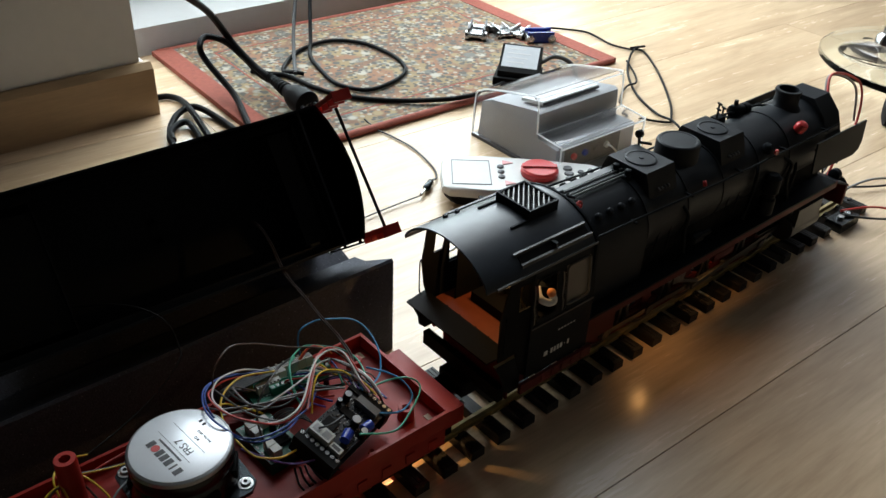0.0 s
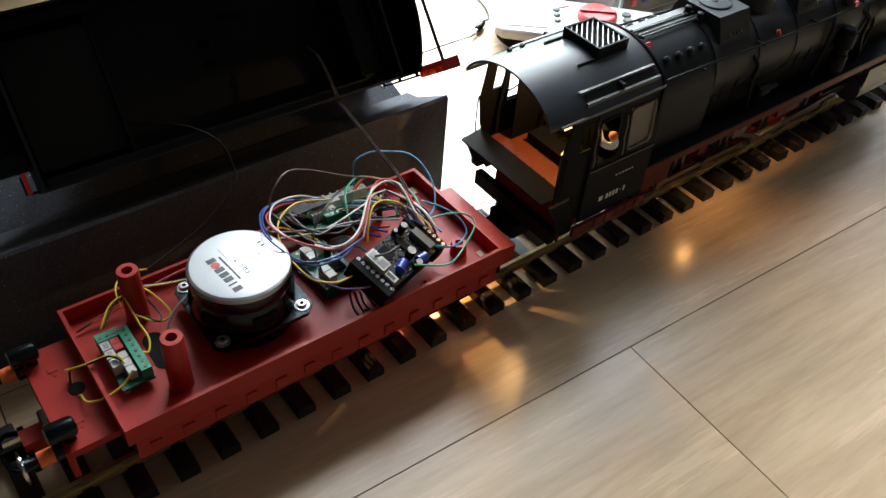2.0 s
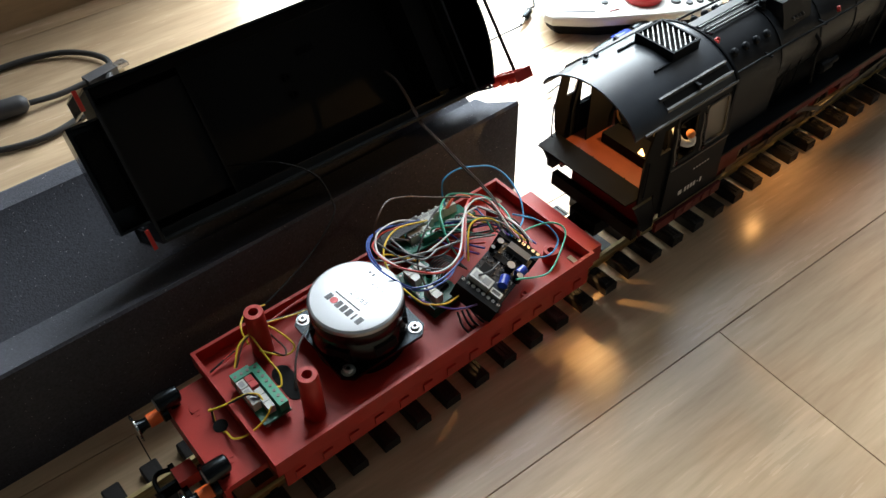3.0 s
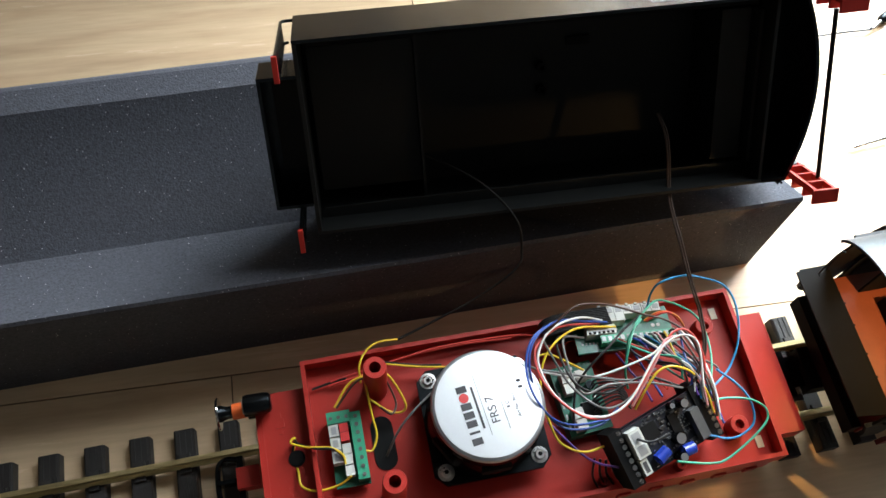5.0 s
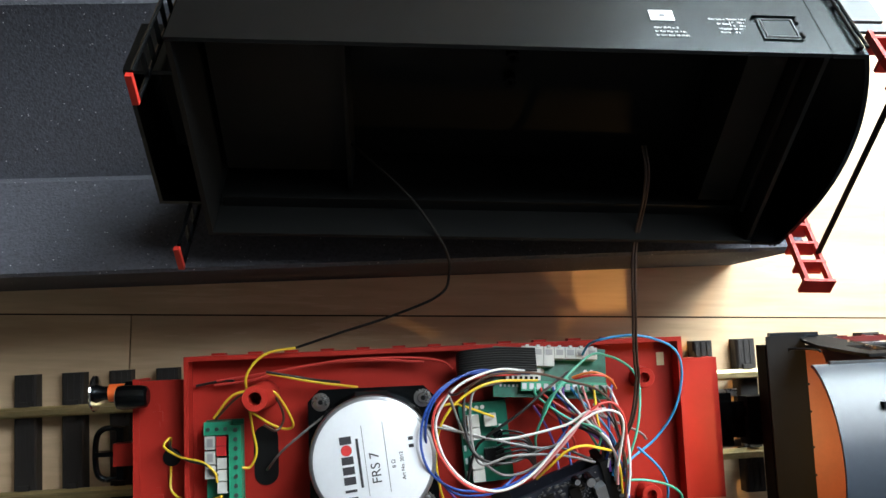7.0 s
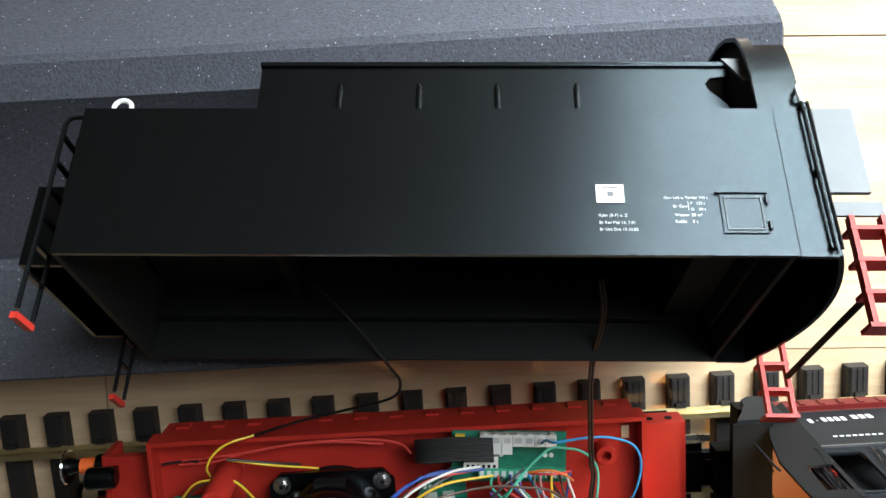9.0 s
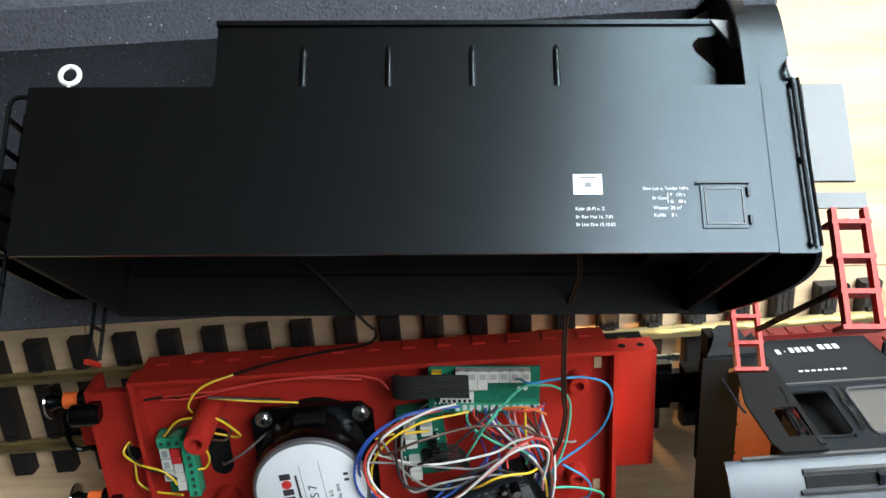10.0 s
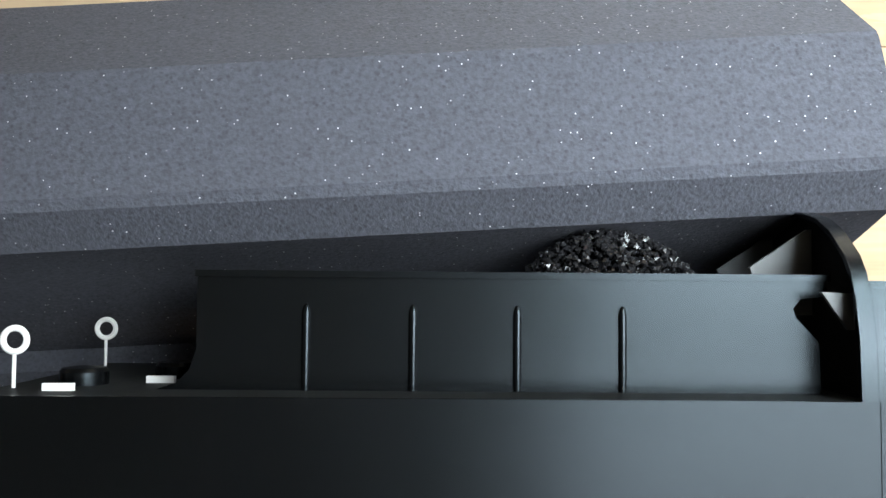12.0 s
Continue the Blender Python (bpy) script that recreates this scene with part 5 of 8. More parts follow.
        # wavy clear wind shields at the rear edge of each window
        for x in (0.2390 + dx, 0.2672 + dx):
            bm = B()
            rows = [(x + 0.0006 * math.sin(i * 1.1), 0.1135 + 0.0032 * i) for i in range(11)]
            a = [bm.verts.new(on(px, pz, 0.0008)) for px, pz in rows]
            b = [bm.verts.new(on(px + 0.0006, pz, 0.0034)) for px, pz in rows]
            for i in range(10):
                bm.faces.new((a[i], a[i + 1], b[i + 1], b[i]))
            bmesh.ops.solidify(bm, geom=bm.faces[:], thickness=0.0007)
            P("wind_shield", bm, CLEARBOX, "clear wind shield", parent=side)
            P("handrail", sweep(B(), [on(px - 0.0006, pz, 0.0014) for px, pz in rows[::2]], 0.0004, 6, 4), GEAR, parent=side)
        # white lettering under the window, as plain bars
        south = ((0.2540, 0.2590, 0.0780, 0.0040), (0.2610, 0.2745, 0.0780, 0.0044), (0.2755, 0.2775, 0.0780, 0.0009), (0.2787, 0.2817, 0.0780, 0.0044), (0.2665, 0.2855, 0.0950, 0.0011))
        north = ((0.2382, 0.2430, 0.0740, 0.0040), (0.2485, 0.2519, 0.0760, 0.0048), (0.2530, 0.2548, 0.0758, 0.0010), (0.2560, 0.2696, 0.0750, 0.0048), (0.2722, 0.2840, 0.0735, 0.0048), (0.2520, 0.2777, 0.0968, 0.0013))
        for a, b, z, h in south if s < 0 else north:
            k = (b - a) / max(1, round((b - a) / 0.0034))
            x = a
            while x < b - 0.0001:
                yb = cc + s * 0.0472
                P("lettering_bar", box(B(), x + 0.0003, x + k - 0.0010, yb - 0.0001, yb + 0.0001, z - h / 2, z + h / 2), WHITEINK, parent=side)
                x += k
        yo = cc + s * 0.0481
        P("cab_rib", box(B(), 0.2370, 0.3010, min(yo, yo - s * 0.0015), max(yo, yo - s * 0.0015), 0.1085, 0.1098), STRIP, parent=side)
        P("cab_sill", box(B(), 0.2300, 0.3050, cc + s * 0.0490 - 0.0014, cc + s * 0.0490 + 0.0014, 0.0545, 0.0632), FRAMERED, "red cab sill", bevel=0.0004)
        for k in range(5):
            xr = 0.2520 + 0.0105 * k
            yr = cc + s * 0.0507
            P("sill_bracket", box(B(), xr - 0.0012, xr + 0.0012, yr - 0.0004, yr + 0.0004, 0.0560, 0.0622), FRAMERED)
        # panel running back from the cab corner round a small open window
        y = cc + s * 0.0438
        low = [(0.2395, 0.0636), (0.2330, 0.0690), (0.2272, 0.0860), (0.2272, 0.0910), (0.2100, 0.0910), (0.2092, 0.1280), (0.2395, 0.1280)]
        top = [(0.2255, 0.1280), (0.2092, 0.1280), (0.2155, 0.1530), (0.2190, 0.1590), (0.2255, 0.1590)]
        if s > 0:
            # on the north side the panel is narrower and flares outwards to the bottom
            low = [(0.2395, 0.0636), (0.2330, 0.0690), (0.2250, 0.0840), (0.2195, 0.0995), (0.2150, 0.1225), (0.2152, 0.1280), (0.2395, 0.1280)]
            top = [(0.2255, 0.1280), (0.2152, 0.1280), (0.2168, 0.1530), (0.2190, 0.1590), (0.2255, 0.1590)]
        flare = Matrix.Translation((0, y, 0.1590)) @ Matrix.Rotation(radians(5.5 if s > 0 else 0.0), 4, "X") @ Matrix.Translation((0, -y, -0.1590))
        for poly in (low, top, [(0.2255, 0.1490), (0.2255, 0.1590), (0.2372, 0.1590), (0.2372, 0.1490)], [(0.2372, 0.1280), (0.2372, 0.1590), (0.2395, 0.1590), (0.2395, 0.1280)]):
            # blacker than the cab side: the panel's shade is put into its colour
            P("rear_panel", prism(B(), poly, "y", y - 0.0007, y + 0.0007, flare), MATT)
        y0, y1 = sorted((cc + s * 0.0446, cc + s * 0.0454))
        P("corner_post", box(B(), 0.2372, 0.2396, y0, y1, 0.0880, 0.1560), LOCOBLACK)
        P("cab_grab_rail", sweep(B(), [(0.2135, y + s * 0.0012, 0.0960), (0.2125, y + s * 0.0024, 0.1000), (0.2125, y + s * 0.0024, 0.1240), (0.2140, y + s * 0.0012, 0.1275)], 0.0006, 6, 4), LOCOBLACK)
    # front wall and backhead with gauges
    P("cab_front", prism(B(), [(y, z - 0.002) for y, z in outer] + [(cc + 0.045, 0.0635), (cc - 0.045, 0.0635)], "x", 0.2985, 0.3010), LOCOBLACK)
    bm = B()
    prism(bm, [(-0.024, 0.090), (0.026, 0.090), (0.028, 0.125), (0.020, 0.146), (-0.018, 0.146), (-0.026, 0.125)], "x", 0.2660, 0.2984)
    back = P("backhead", bm, MATT, bevel=0.002)
    for y, z, r in ((-0.016, 0.142, 0.0026), (-0.008, 0.146, 0.0026), (0.004, 0.146, 0.0030), (0.012, 0.142, 0.0022), (-0.012, 0.128, 0.0022), (0.010, 0.128, 0.0022)):
        P("gauge", lathe(B(), (0.2660, y, z), (-1, 0, 0), [(r, 0), (r, 0.0022), (r * 0.7, 0.0024)], 16), BRASS, parent=back)
    P("indicator", cyl(B(), (0.2658, 0.0020, 0.1080), (0.2590, 0.0020, 0.1080), 0.0011, n=12), REDGLOW, "glowing red indicator", parent=back)
    P("indicator", cyl(B(), (0.2658, -0.0025, 0.1075), (0.2590, -0.0025, 0.1075), 0.0007, n=12), LAMPGLOW, "glowing amber lamp", parent=back)
    P("fire_door", box(B(), 0.2635, 0.2658, 0.0060, 0.0200, 0.0985, 0.1125), LOCOBLACK, parent=back, bevel=0.0012)
    P("fire_glow", prism(B(), [(-0.0185, 0.0962), (-0.0130, 0.0962), (-0.0150, 0.1010)], "x", 0.2480, 0.2500), LAMPGLOW, "glowing pale fire hole", parent=back)
    for y, z0 in ((-0.018, 0.095), (0.019, 0.096), (0.015, 0.118)):
        P("pipe", sweep(B(), [(0.2655, y, z0), (0.261, y + 0.002, z0 + 0.012), (0.2635, y, z0 + 0.028), (0.2840, y - 0.001, z0 + 0.030)], 0.0010, 6, 4), BRASS, parent=back)
    P("footplate_step", box(B(), 0.2465, 0.2658, -0.0300, 0.0215, 0.0872, 0.0960), MATT, bevel=0.0006)
    # added plate that keeps the lamp-lit cab from showing through the north window
    P("window_blackout", box(B(), 0.2385, 0.2680, 0.0300, 0.0312, 0.0872, 0.1520), MATT, "added dark plate that blacks out the window", bevel=0.0004)
    P("seat_box", box(B(), 0.2560, 0.2984, -0.0455, -0.0305, 0.0872, 0.1060), MATT, bevel=0.0006)
    # tender buffer floor: red-brown deck and the black folding plate behind it
    P("cab_floor", box(B(), 0.2235, 0.2984, cy - 0.0455, cy + 0.0405, 0.0845, 0.0870), CABRED, "red-brown cab floor")
    for y in (-0.022, -0.008, 0.010, 0.024):
        P("floor_hook", cyl(B(), (0.2250, y, 0.087), (0.2250, y, 0.0905), 0.0007, n=8), LOCOBLACK)
    P("fall_plate", prism(B(), [(0.2055, -0.0410), (0.2250, -0.0440), (0.2250, 0.0500), (0.2055, 0.0490)], "z", 0.0878, 0.0892, Matrix.Translation((0.2152, 0, 0.0885)) @ Matrix.Rotation(radians(-7), 4, "Y") @ Matrix.Translation((-0.2152, 0, -0.0885))), MATT, "black fall plate", bevel=0.0006)
    for s in (-1, 1):
        bm = B()
        pts = [(0.2080, 0.0872), (0.2340, 0.0872), (0.2340, 0.0545), (0.2240, 0.0545), (0.2195, 0.0590), (0.2185, 0.0660), (0.2140, 0.0760)]
        y = cy + (0.0485 if s > 0 else -0.0475)
        prism(bm, pts, "y", y - 0.0012, y + 0.0012)
        P("rear_bracket", bm, LOCOBLACK, "black rear bracket")
    P("rear_beam", box(B(), 0.2190, 0.2250, -0.0420, 0.0440, 0.0440, 0.0560), MATT, bevel=0.0006)
    P("rear_apron", box(B(), 0.2265, 0.2285, -0.0430, 0.0290, 0.0440, 0.0862), FRAMERED, "dark red rear apron plate")
    P("drawbar_pocket", box(B(), 0.2120, 0.2300, -0.0120, 0.0150, 0.0300, 0.0430), MATT, bevel=0.0008)
    # boiler, firebox and smokebox
    bz, br = 0.1255, 0.0360
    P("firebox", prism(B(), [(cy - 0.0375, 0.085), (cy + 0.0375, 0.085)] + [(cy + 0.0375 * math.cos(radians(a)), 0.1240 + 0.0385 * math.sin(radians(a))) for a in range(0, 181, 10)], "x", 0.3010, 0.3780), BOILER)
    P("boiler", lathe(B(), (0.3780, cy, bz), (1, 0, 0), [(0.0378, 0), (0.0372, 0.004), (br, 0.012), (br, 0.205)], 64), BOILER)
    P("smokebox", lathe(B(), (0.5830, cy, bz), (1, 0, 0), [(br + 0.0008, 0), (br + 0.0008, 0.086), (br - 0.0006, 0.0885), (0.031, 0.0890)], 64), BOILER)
    door = P("smokebox_door", lathe(B(), (0.6720, cy, bz), (1, 0, 0), [(0.0305, 0), (0.0300, 0.002), (0.0225, 0.0060), (0.010, 0.0085), (0.002, 0.0090)], 48), LOCOBLACK)
    P("top_lamp", cyl(B(), (0.6730, cy, 0.1560), (0.6800, cy, 0.1560), 0.0062, n=24), LOCOBLACK, bevel=0.0008)
    for x in (0.3785, 0.4310, 0.4800, 0.5330, 0.5825):
        P("boiler_band", lathe(B(), (x, cy, bz), (1, 0, 0), [(br - 0.001, 0), (br + 0.0007, 0.0002), (br + 0.0007, 0.0018), (br - 0.001, 0.002)], 64), BOILER)
    # washout plugs along the firebox
    for s in (-1, 1):
        for i in range(5):
            x = 0.3165 + i * 0.0128
            P("washout_plug", lathe(B(), (x, cy + s * 0.0238, 0.1540), (0, s * 0.62, 0.78), [(0.0031, -0.002), (0.0031, 0.0014), (0.0022, 0.0028), (0.0004, 0.0032)], 16), BOILER)
    # long rods and a lever on top of the firebox
    for y in (-0.004, -0.001, 0.004):
        P("control_rod", cyl(B(), (0.298, cy + y, 0.1655), (0.392, cy + y, 0.1645), 0.0009, n=8), STRIP)
    P("top_strip", box(B(), 0.316, 0.390, 0.0085, 0.0150, 0.1600, 0.1640), MIDGREY, bevel=0.0005)
    for x, y, z in ((0.3035, -0.006, 0.169), (0.308, -0.012, 0.166), (0.313, 0.004, 0.168)):
        bm = cyl(B(), (x, y, 0.160), (x, y, z), 0.0014, n=8)
        cyl(bm, (x - 0.004, y, z), (x + 0.004, y, z), 0.0012, n=8)
        P("valve", bm, LOCOBLACK)
    bracket = P("regulator_bracket", box(B(), 0.3025, 0.3160, -0.0135, 0.0020, 0.1585, 0.1655), LOCOBLACK, bevel=0.0008)
    P("lever", sweep(B(), [(0.3040, -0.0040, 0.1655), (0.3020, -0.0050, 0.1710), (0.3060, -0.0090, 0.1735), (0.3120, -0.0120, 0.1715)], 0.0011, 6, 4), LOCOBLACK, parent=bracket)
    P("lever", sweep(B(), [(0.3130, -0.0020, 0.1655), (0.3150, -0.0030, 0.1700), (0.3080, -0.0060, 0.1712)], 0.0011, 6, 4), LOCOBLACK, parent=bracket)
    wheel = P("valve_wheel", sweep(B(), [(0.3120 + 0.0036 * math.cos(a * math.pi / 6), -0.0165, 0.1665 + 0.0036 * math.sin(a * math.pi / 6)) for a in range(12)], 0.0007, 6, 2, closed=True), REDPL, "small red hand wheel")
    for a in range(3):
        c1, s1 = 0.0036 * math.cos(a * math.pi / 3), 0.0036 * math.sin(a * math.pi / 3)
        P("wheel_spoke", cyl(B(), (0.3120 - c1, -0.0165, 0.1665 - s1), (0.3120 + c1, -0.0165, 0.1665 + s1), 0.0005, n=6), REDPL, parent=wheel)
    P("wheel_spindle", cyl(B(), (0.3120, -0.0165, 0.1665), (0.3120, -0.0130, 0.1640), 0.0008, n=8), LOCOBLACK, parent=wheel)
    for y in (-0.006, 0.006):
        P("safety_valve", lathe(B(), (0.3815, cy + y, 0.1590), (0, 0, 1), [(0.0032, 0), (0.0032, 0.006), (0.0024, 0.0065), (0.0024, 0.0105), (0.0012, 0.0110)], 16), LOCOBLACK)
    # sand domes: boxes with sloping sides and round lids
    for xc in (0.4045, 0.5010):
        bm = B()
        prism(bm, [(cy - 0.0268, 0.1490), (cy - 0.0232, 0.1610), (cy - 0.0195, 0.1700), (cy + 0.0195, 0.1700), (cy + 0.0232, 0.1610), (cy + 0.0268, 0.1490)], "x", xc - 0.0175, xc + 0.0175)
        dome = P("sand_dome", bm, BOILER, "box-shaped black sand dome", bevel=0.0010)
        P("dome_lid", lathe(B(), (xc, cy, 0.1700), (0, 0, 1), [(0.0130, 0), (0.0130, 0.0009), (0.0122, 0.0012), (0.0114, 0.0012), (0.0111, 0.0007), (0.0022, 0.0009), (0.0020, 0.0015), (0.0004, 0.0016)], 36), BOILER, parent=dome)
        for s in (-1, 1):
            for k in (-0.006, -0.002, 0.002, 0.006):
                P("sand_nozzle", lathe(B(), (xc + k, cy + s * 0.0245, 0.1560), (0, s * 0.9, -0.4), [(0.0011, 0), (0.0011, 0.0022), (0.0006, 0.0030)], 10), GEAR, parent=dome)
            for k in (-0.007, 0.007):
                bm = B()
                sweep(bm, [(xc + k, cy + s * 0.0320, 0.136), (xc + k, cy + s * 0.0350, 0.128), (xc + k * 1.2, cy + s * 0.0345, 0.110), (xc + k * 1.4, cy + s * 0.0320, 0.086)], 0.0007, 6, 4)
                P("sand_pipe", bm, LOCOBLACK, parent=dome)
    P("steam_dome", lathe(B(), (0.4530, cy, 0.1500), (0, 0, 1), [(0.0205, 0), (0.0188, 0.004), (0.0184, 0.0205), (0.0180, 0.0222), (0.0168, 0.0232), (0.0150, 0.0233), (0.0146, 0.0229), (0.002, 0.0232)], 48), BOILER, "round black steam dome")
    # chimney with a capped rim
    P("chimney", lathe(B(), (0.6200, cy, 0.1500), (0, 0, 1), [(0.0185, 0.004), (0.0145, 0.0100), (0.0118, 0.0135), (0.0112, 0.0225), (0.0120, 0.0242), (0.0124, 0.0262), (0.0120, 0.0276), (0.0092, 0.0278), (0.0088, 0.0180), (0.001, 0.0180)], 48), BOILER, "chimney with a flared rim")
    # preheater and box ahead of the chimney
    P("preheater", prism(B(), [(cy - 0.0375, 0.1250), (cy - 0.0365, 0.1330), (cy - 0.0290, 0.1520), (cy - 0.0145, 0.1665), (cy + 0.0145, 0.1665), (cy + 0.0290, 0.1520), (cy + 0.0365, 0.1330), (cy + 0.0375, 0.1250)], "x", 0.6450, 0.6730), BOILER, bevel=0.0012)
    # pump, generator and valves along the boiler
    for s in (-1, 1):
        bm = B()
        lathe(bm, (0.552, cy + s * 0.041, 0.088), (0, 0, 1), [(0.0075, 0), (0.0075, 0.014), (0.0060, 0.016), (0.0060, 0.020), (0.0080, 0.022), (0.0080, 0.036), (0.005, 0.039)], 24)
        P("air_pump", bm, LOCOBLACK)
        bm = B()
        sweep(bm, [(0.300, cy + s * 0.0385, 0.150), (0.36, cy + s * 0.0375, 0.1478), (0.47, cy + s * 0.0372, 0.1440), (0.60, cy + s * 0.0372, 0.1440), (0.665, cy + s * 0.0365, 0.1440)], 0.0010, 6, 6)
        P("boiler_handrail", bm, LOCOBLACK)
        for x in (0.36, 0.43, 0.50, 0.57, 0.64):
            P("handrail_knob", cyl(B(), (x, cy + s * 0.0285, 0.1440), (x, cy + s * 0.0385, 0.1442), 0.0011, n=8), LOCOBLACK)
        for x, z0, z1, k in ((0.425, 0.135, 0.088, 0.004), (0.532, 0.140, 0.090, -0.006), (0.575, 0.134, 0.086, 0.010), (0.600, 0.125, 0.083, -0.004)):
            bm = B()
            sweep(bm, [(x, cy + s * 0.034, z0), (x + k, cy + s * 0.0385, z0 - 0.008), (x + k, cy + s * 0.0385, (z0 + z1) / 2), (x + k * 2, cy + s * 0.0390, z1)], 0.0016, 8, 5)
            P("boiler_pipe", bm, LOCOBLACK)
        P("injector", lathe(B(), (0.440, cy + s * 0.0385, 0.098), (1, 0, 0), [(0.003, 0), (0.005, 0.002), (0.005, 0.014), (0.003, 0.016), (0.003, 0.026)], 16), LOCOBLACK)
        P("feed_valve", lathe(B(), (0.5480, cy + s * 0.0255, 0.1440), (0, s * 0.7, 0.7), [(0.004, -0.002), (0.004, 0.006), (0.0055, 0.0062), (0.0055, 0.009), (0.002, 0.012)], 16), LOCOBLACK)
        P("valve_wheel", cyl(B(), (0.5530, cy + s * 0.0360, 0.1470), (0.5530, cy + s * 0.0380, 0.1470), 0.0026, n=14), REDPL, "small red hand wheel")
        P("valve_wheel", cyl(B(), (0.4520, cy + s * 0.0320, 0.1460), (0.4530, cy + s * 0.0340, 0.1470), 0.0024, n=14), REDPL, "small red hand wheel")
    # turbo-generator, its steam pipe and a cluster of valves beyond the crown
    gy = cy + 0.0185
    gen = P("turbo_generator", lathe(B(), (0.5580, gy, 0.1640), (1, 0, -0.12), [(0.002, 0), (0.0052, 0.001), (0.0060, 0.003), (0.0060, 0.009), (0.0044, 0.0105), (0.0044, 0.019), (0.0052, 0.020), (0.0052, 0.027), (0.0022, 0.029)], 22), LOCOBLACK)
    for x in (0.5635, 0.5810):
        P("generator_foot", box(B(), x - 0.002, x + 0.002, gy - 0.005, gy + 0.004, 0.1540, 0.1600), LOCOBLACK, parent=gen)
    P("exhaust_stub", cyl(B(), (0.5640, gy, 0.1690), (0.5640, gy, 0.1735), 0.0020, n=12), LOCOBLACK, parent=gen)
    P("steam_pipe", sweep(B(), [(0.5870, gy, 0.1600), (0.5960, gy - 0.002, 0.1610), (0.6060, cy + 0.013, 0.1600), (0.6120, cy + 0.010, 0.1590)], 0.0011, 6, 4), LOCOBLACK, parent=gen)
    P("steam_pipe", sweep(B(), [(0.5580, gy - 0.003, 0.1640), (0.5500, gy - 0.003, 0.1660), (0.5430, gy - 0.001, 0.1640)], 0.0011, 6, 4), LOCOBLACK, parent=gen)
    block = P("valve_block", box(B(), 0.5310, 0.5440, gy - 0.0045, gy + 0.0035, 0.1550, 0.1650), LOCOBLACK, bevel=0.0010)
    for x, h, k in ((0.5325, 0.1735, -0.002), (0.5375, 0.1765, 0.001), (0.5425, 0.1720, -0.001)):
        P("valve_stem", cyl(B(), (x, gy + k, 0.1640), (x, gy + k, h), 0.0009, n=8), LOCOBLACK, parent=block)
        P("valve_cap", lathe(B(), (x, gy + k, h - 0.0008), (0.3, -0.3, 1), [(0.0008, 0), (0.0026, 0.0003), (0.0026, 0.0012), (0.0008, 0.0016)], 14), LOCOBLACK, parent=block)
    P("valve_pipe", sweep(B(), [(0.5310, gy, 0.1600), (0.5250, gy - 0.001, 0.1640), (0.5190, gy - 0.003, 0.1620), (0.5150, gy - 0.004, 0.1560)], 0.0008, 6, 4), LOCOBLACK, parent=block)
    P("bell", lathe(B(), (0.6020, cy - 0.0270, 0.1500), (0, -0.45, 0.9), [(0.0034, 0), (0.0054, 0.002), (0.0056, 0.007), (0.0044, 0.010), (0.001, 0.0112)], 20), REDPL, "dull red bell")
    bm = B()
    sweep(bm, [(0.428, cy + 0.020, 0.158), (0.428, cy + 0.022, 0.176), (0.428, cy + 0.022, 0.178)], 0.0012, 6, 4)
    cyl(bm, (0.426, cy + 0.022, 0.1765), (0.430, cy + 0.022, 0.1765), 0.0034, n=10)
    cyl(bm, (0.428, cy + 0.022, 0.1690), (0.436, cy + 0.014, 0.1680), 0.0013, n=8)
    P("whistle", bm, LOCOBLACK)
    # running boards with red edges, front apron and buffer beam
    for s in (-1, 1):
        y0, y1 = sorted((cy + s * 0.0300, cy + s * 0.0490))
        P("running_board", box(B(), 0.3020, 0.6700, y0, y1, 0.0825, 0.0845), LOCOBLACK, bevel=0.0004)
        yo = cy + s * 0.0484
        P("running_board_edge", box(B(), 0.3050, 0.6760, min(yo, yo - s * 0.0016), max(yo, yo - s * 0.0016), 0.0760, 0.0824), FRAMERED, "red frame edge", bevel=0.0003)
        P("front_step", box(B(), 0.4700, 0.5000, min(yo + s * 0.0002, yo - s * 0.0040), max(yo + s * 0.0002, yo - s * 0.0040), 0.0690, 0.0758), FRAMERED, bevel=0.0006)
        yd = cy + s * 0.0475
        P("smoke_deflector", prism(B(), [(0.6120, 0.1110), (0.6900, 0.1080), (0.6985, 0.1120), (0.7010, 0.1200), (0.6960, 0.1440), (0.6060, 0.1440)], "y", yd - 0.0008, yd + 0.0008), LOCOBLACK, "black smoke deflector", bevel=0.0005)
        for x in (0.630, 0.665):
            P("deflector_stay", cyl(B(), (x, cy + s * 0.030, 0.125), (x, yd, 0.128), 0.0012, n=8), LOCOBLACK)
        P("front_buffer", lathe(B(), (0.7060, cy + s * 0.0300, 0.0560), (1, 0, 0), [(0.0060, 0), (0.0060, 0.010), (0.0040, 0.0102), (0.0040, 0.016), (0.0100, 0.0162), (0.0104, 0.0174), (0.002, 0.0190)], 28), LOCOBLACK)
        P("front_lamp", lathe(B(), (0.6980, cy + s * 0.0330, 0.0755), (1, 0, 0), [(0.0040, 0), (0.0062, 0.001), (0.0062, 0.007), (0.0050, 0.0072)], 24), LOCOBLACK)
    P("front_apron", prism(B(), [(0.6690, 0.0845), (0.7050, 0.0700), (0.7050, 0.0680), (0.6690, 0.0825)], "y", cy - 0.048, cy + 0.048), LOCOBLACK)
    P("buffer_beam", box(B(), 0.7015, 0.7060, cy - 0.0480, cy + 0.0480, 0.0460, 0.0690), FRAMERED, "red buffer beam", bevel=0.0006)
    P("front_coupler", box(B(), 0.7060, 0.7200, cy - 0.004, cy + 0.004, 0.0450, 0.0540), LOCOBLACK, bevel=0.0008)
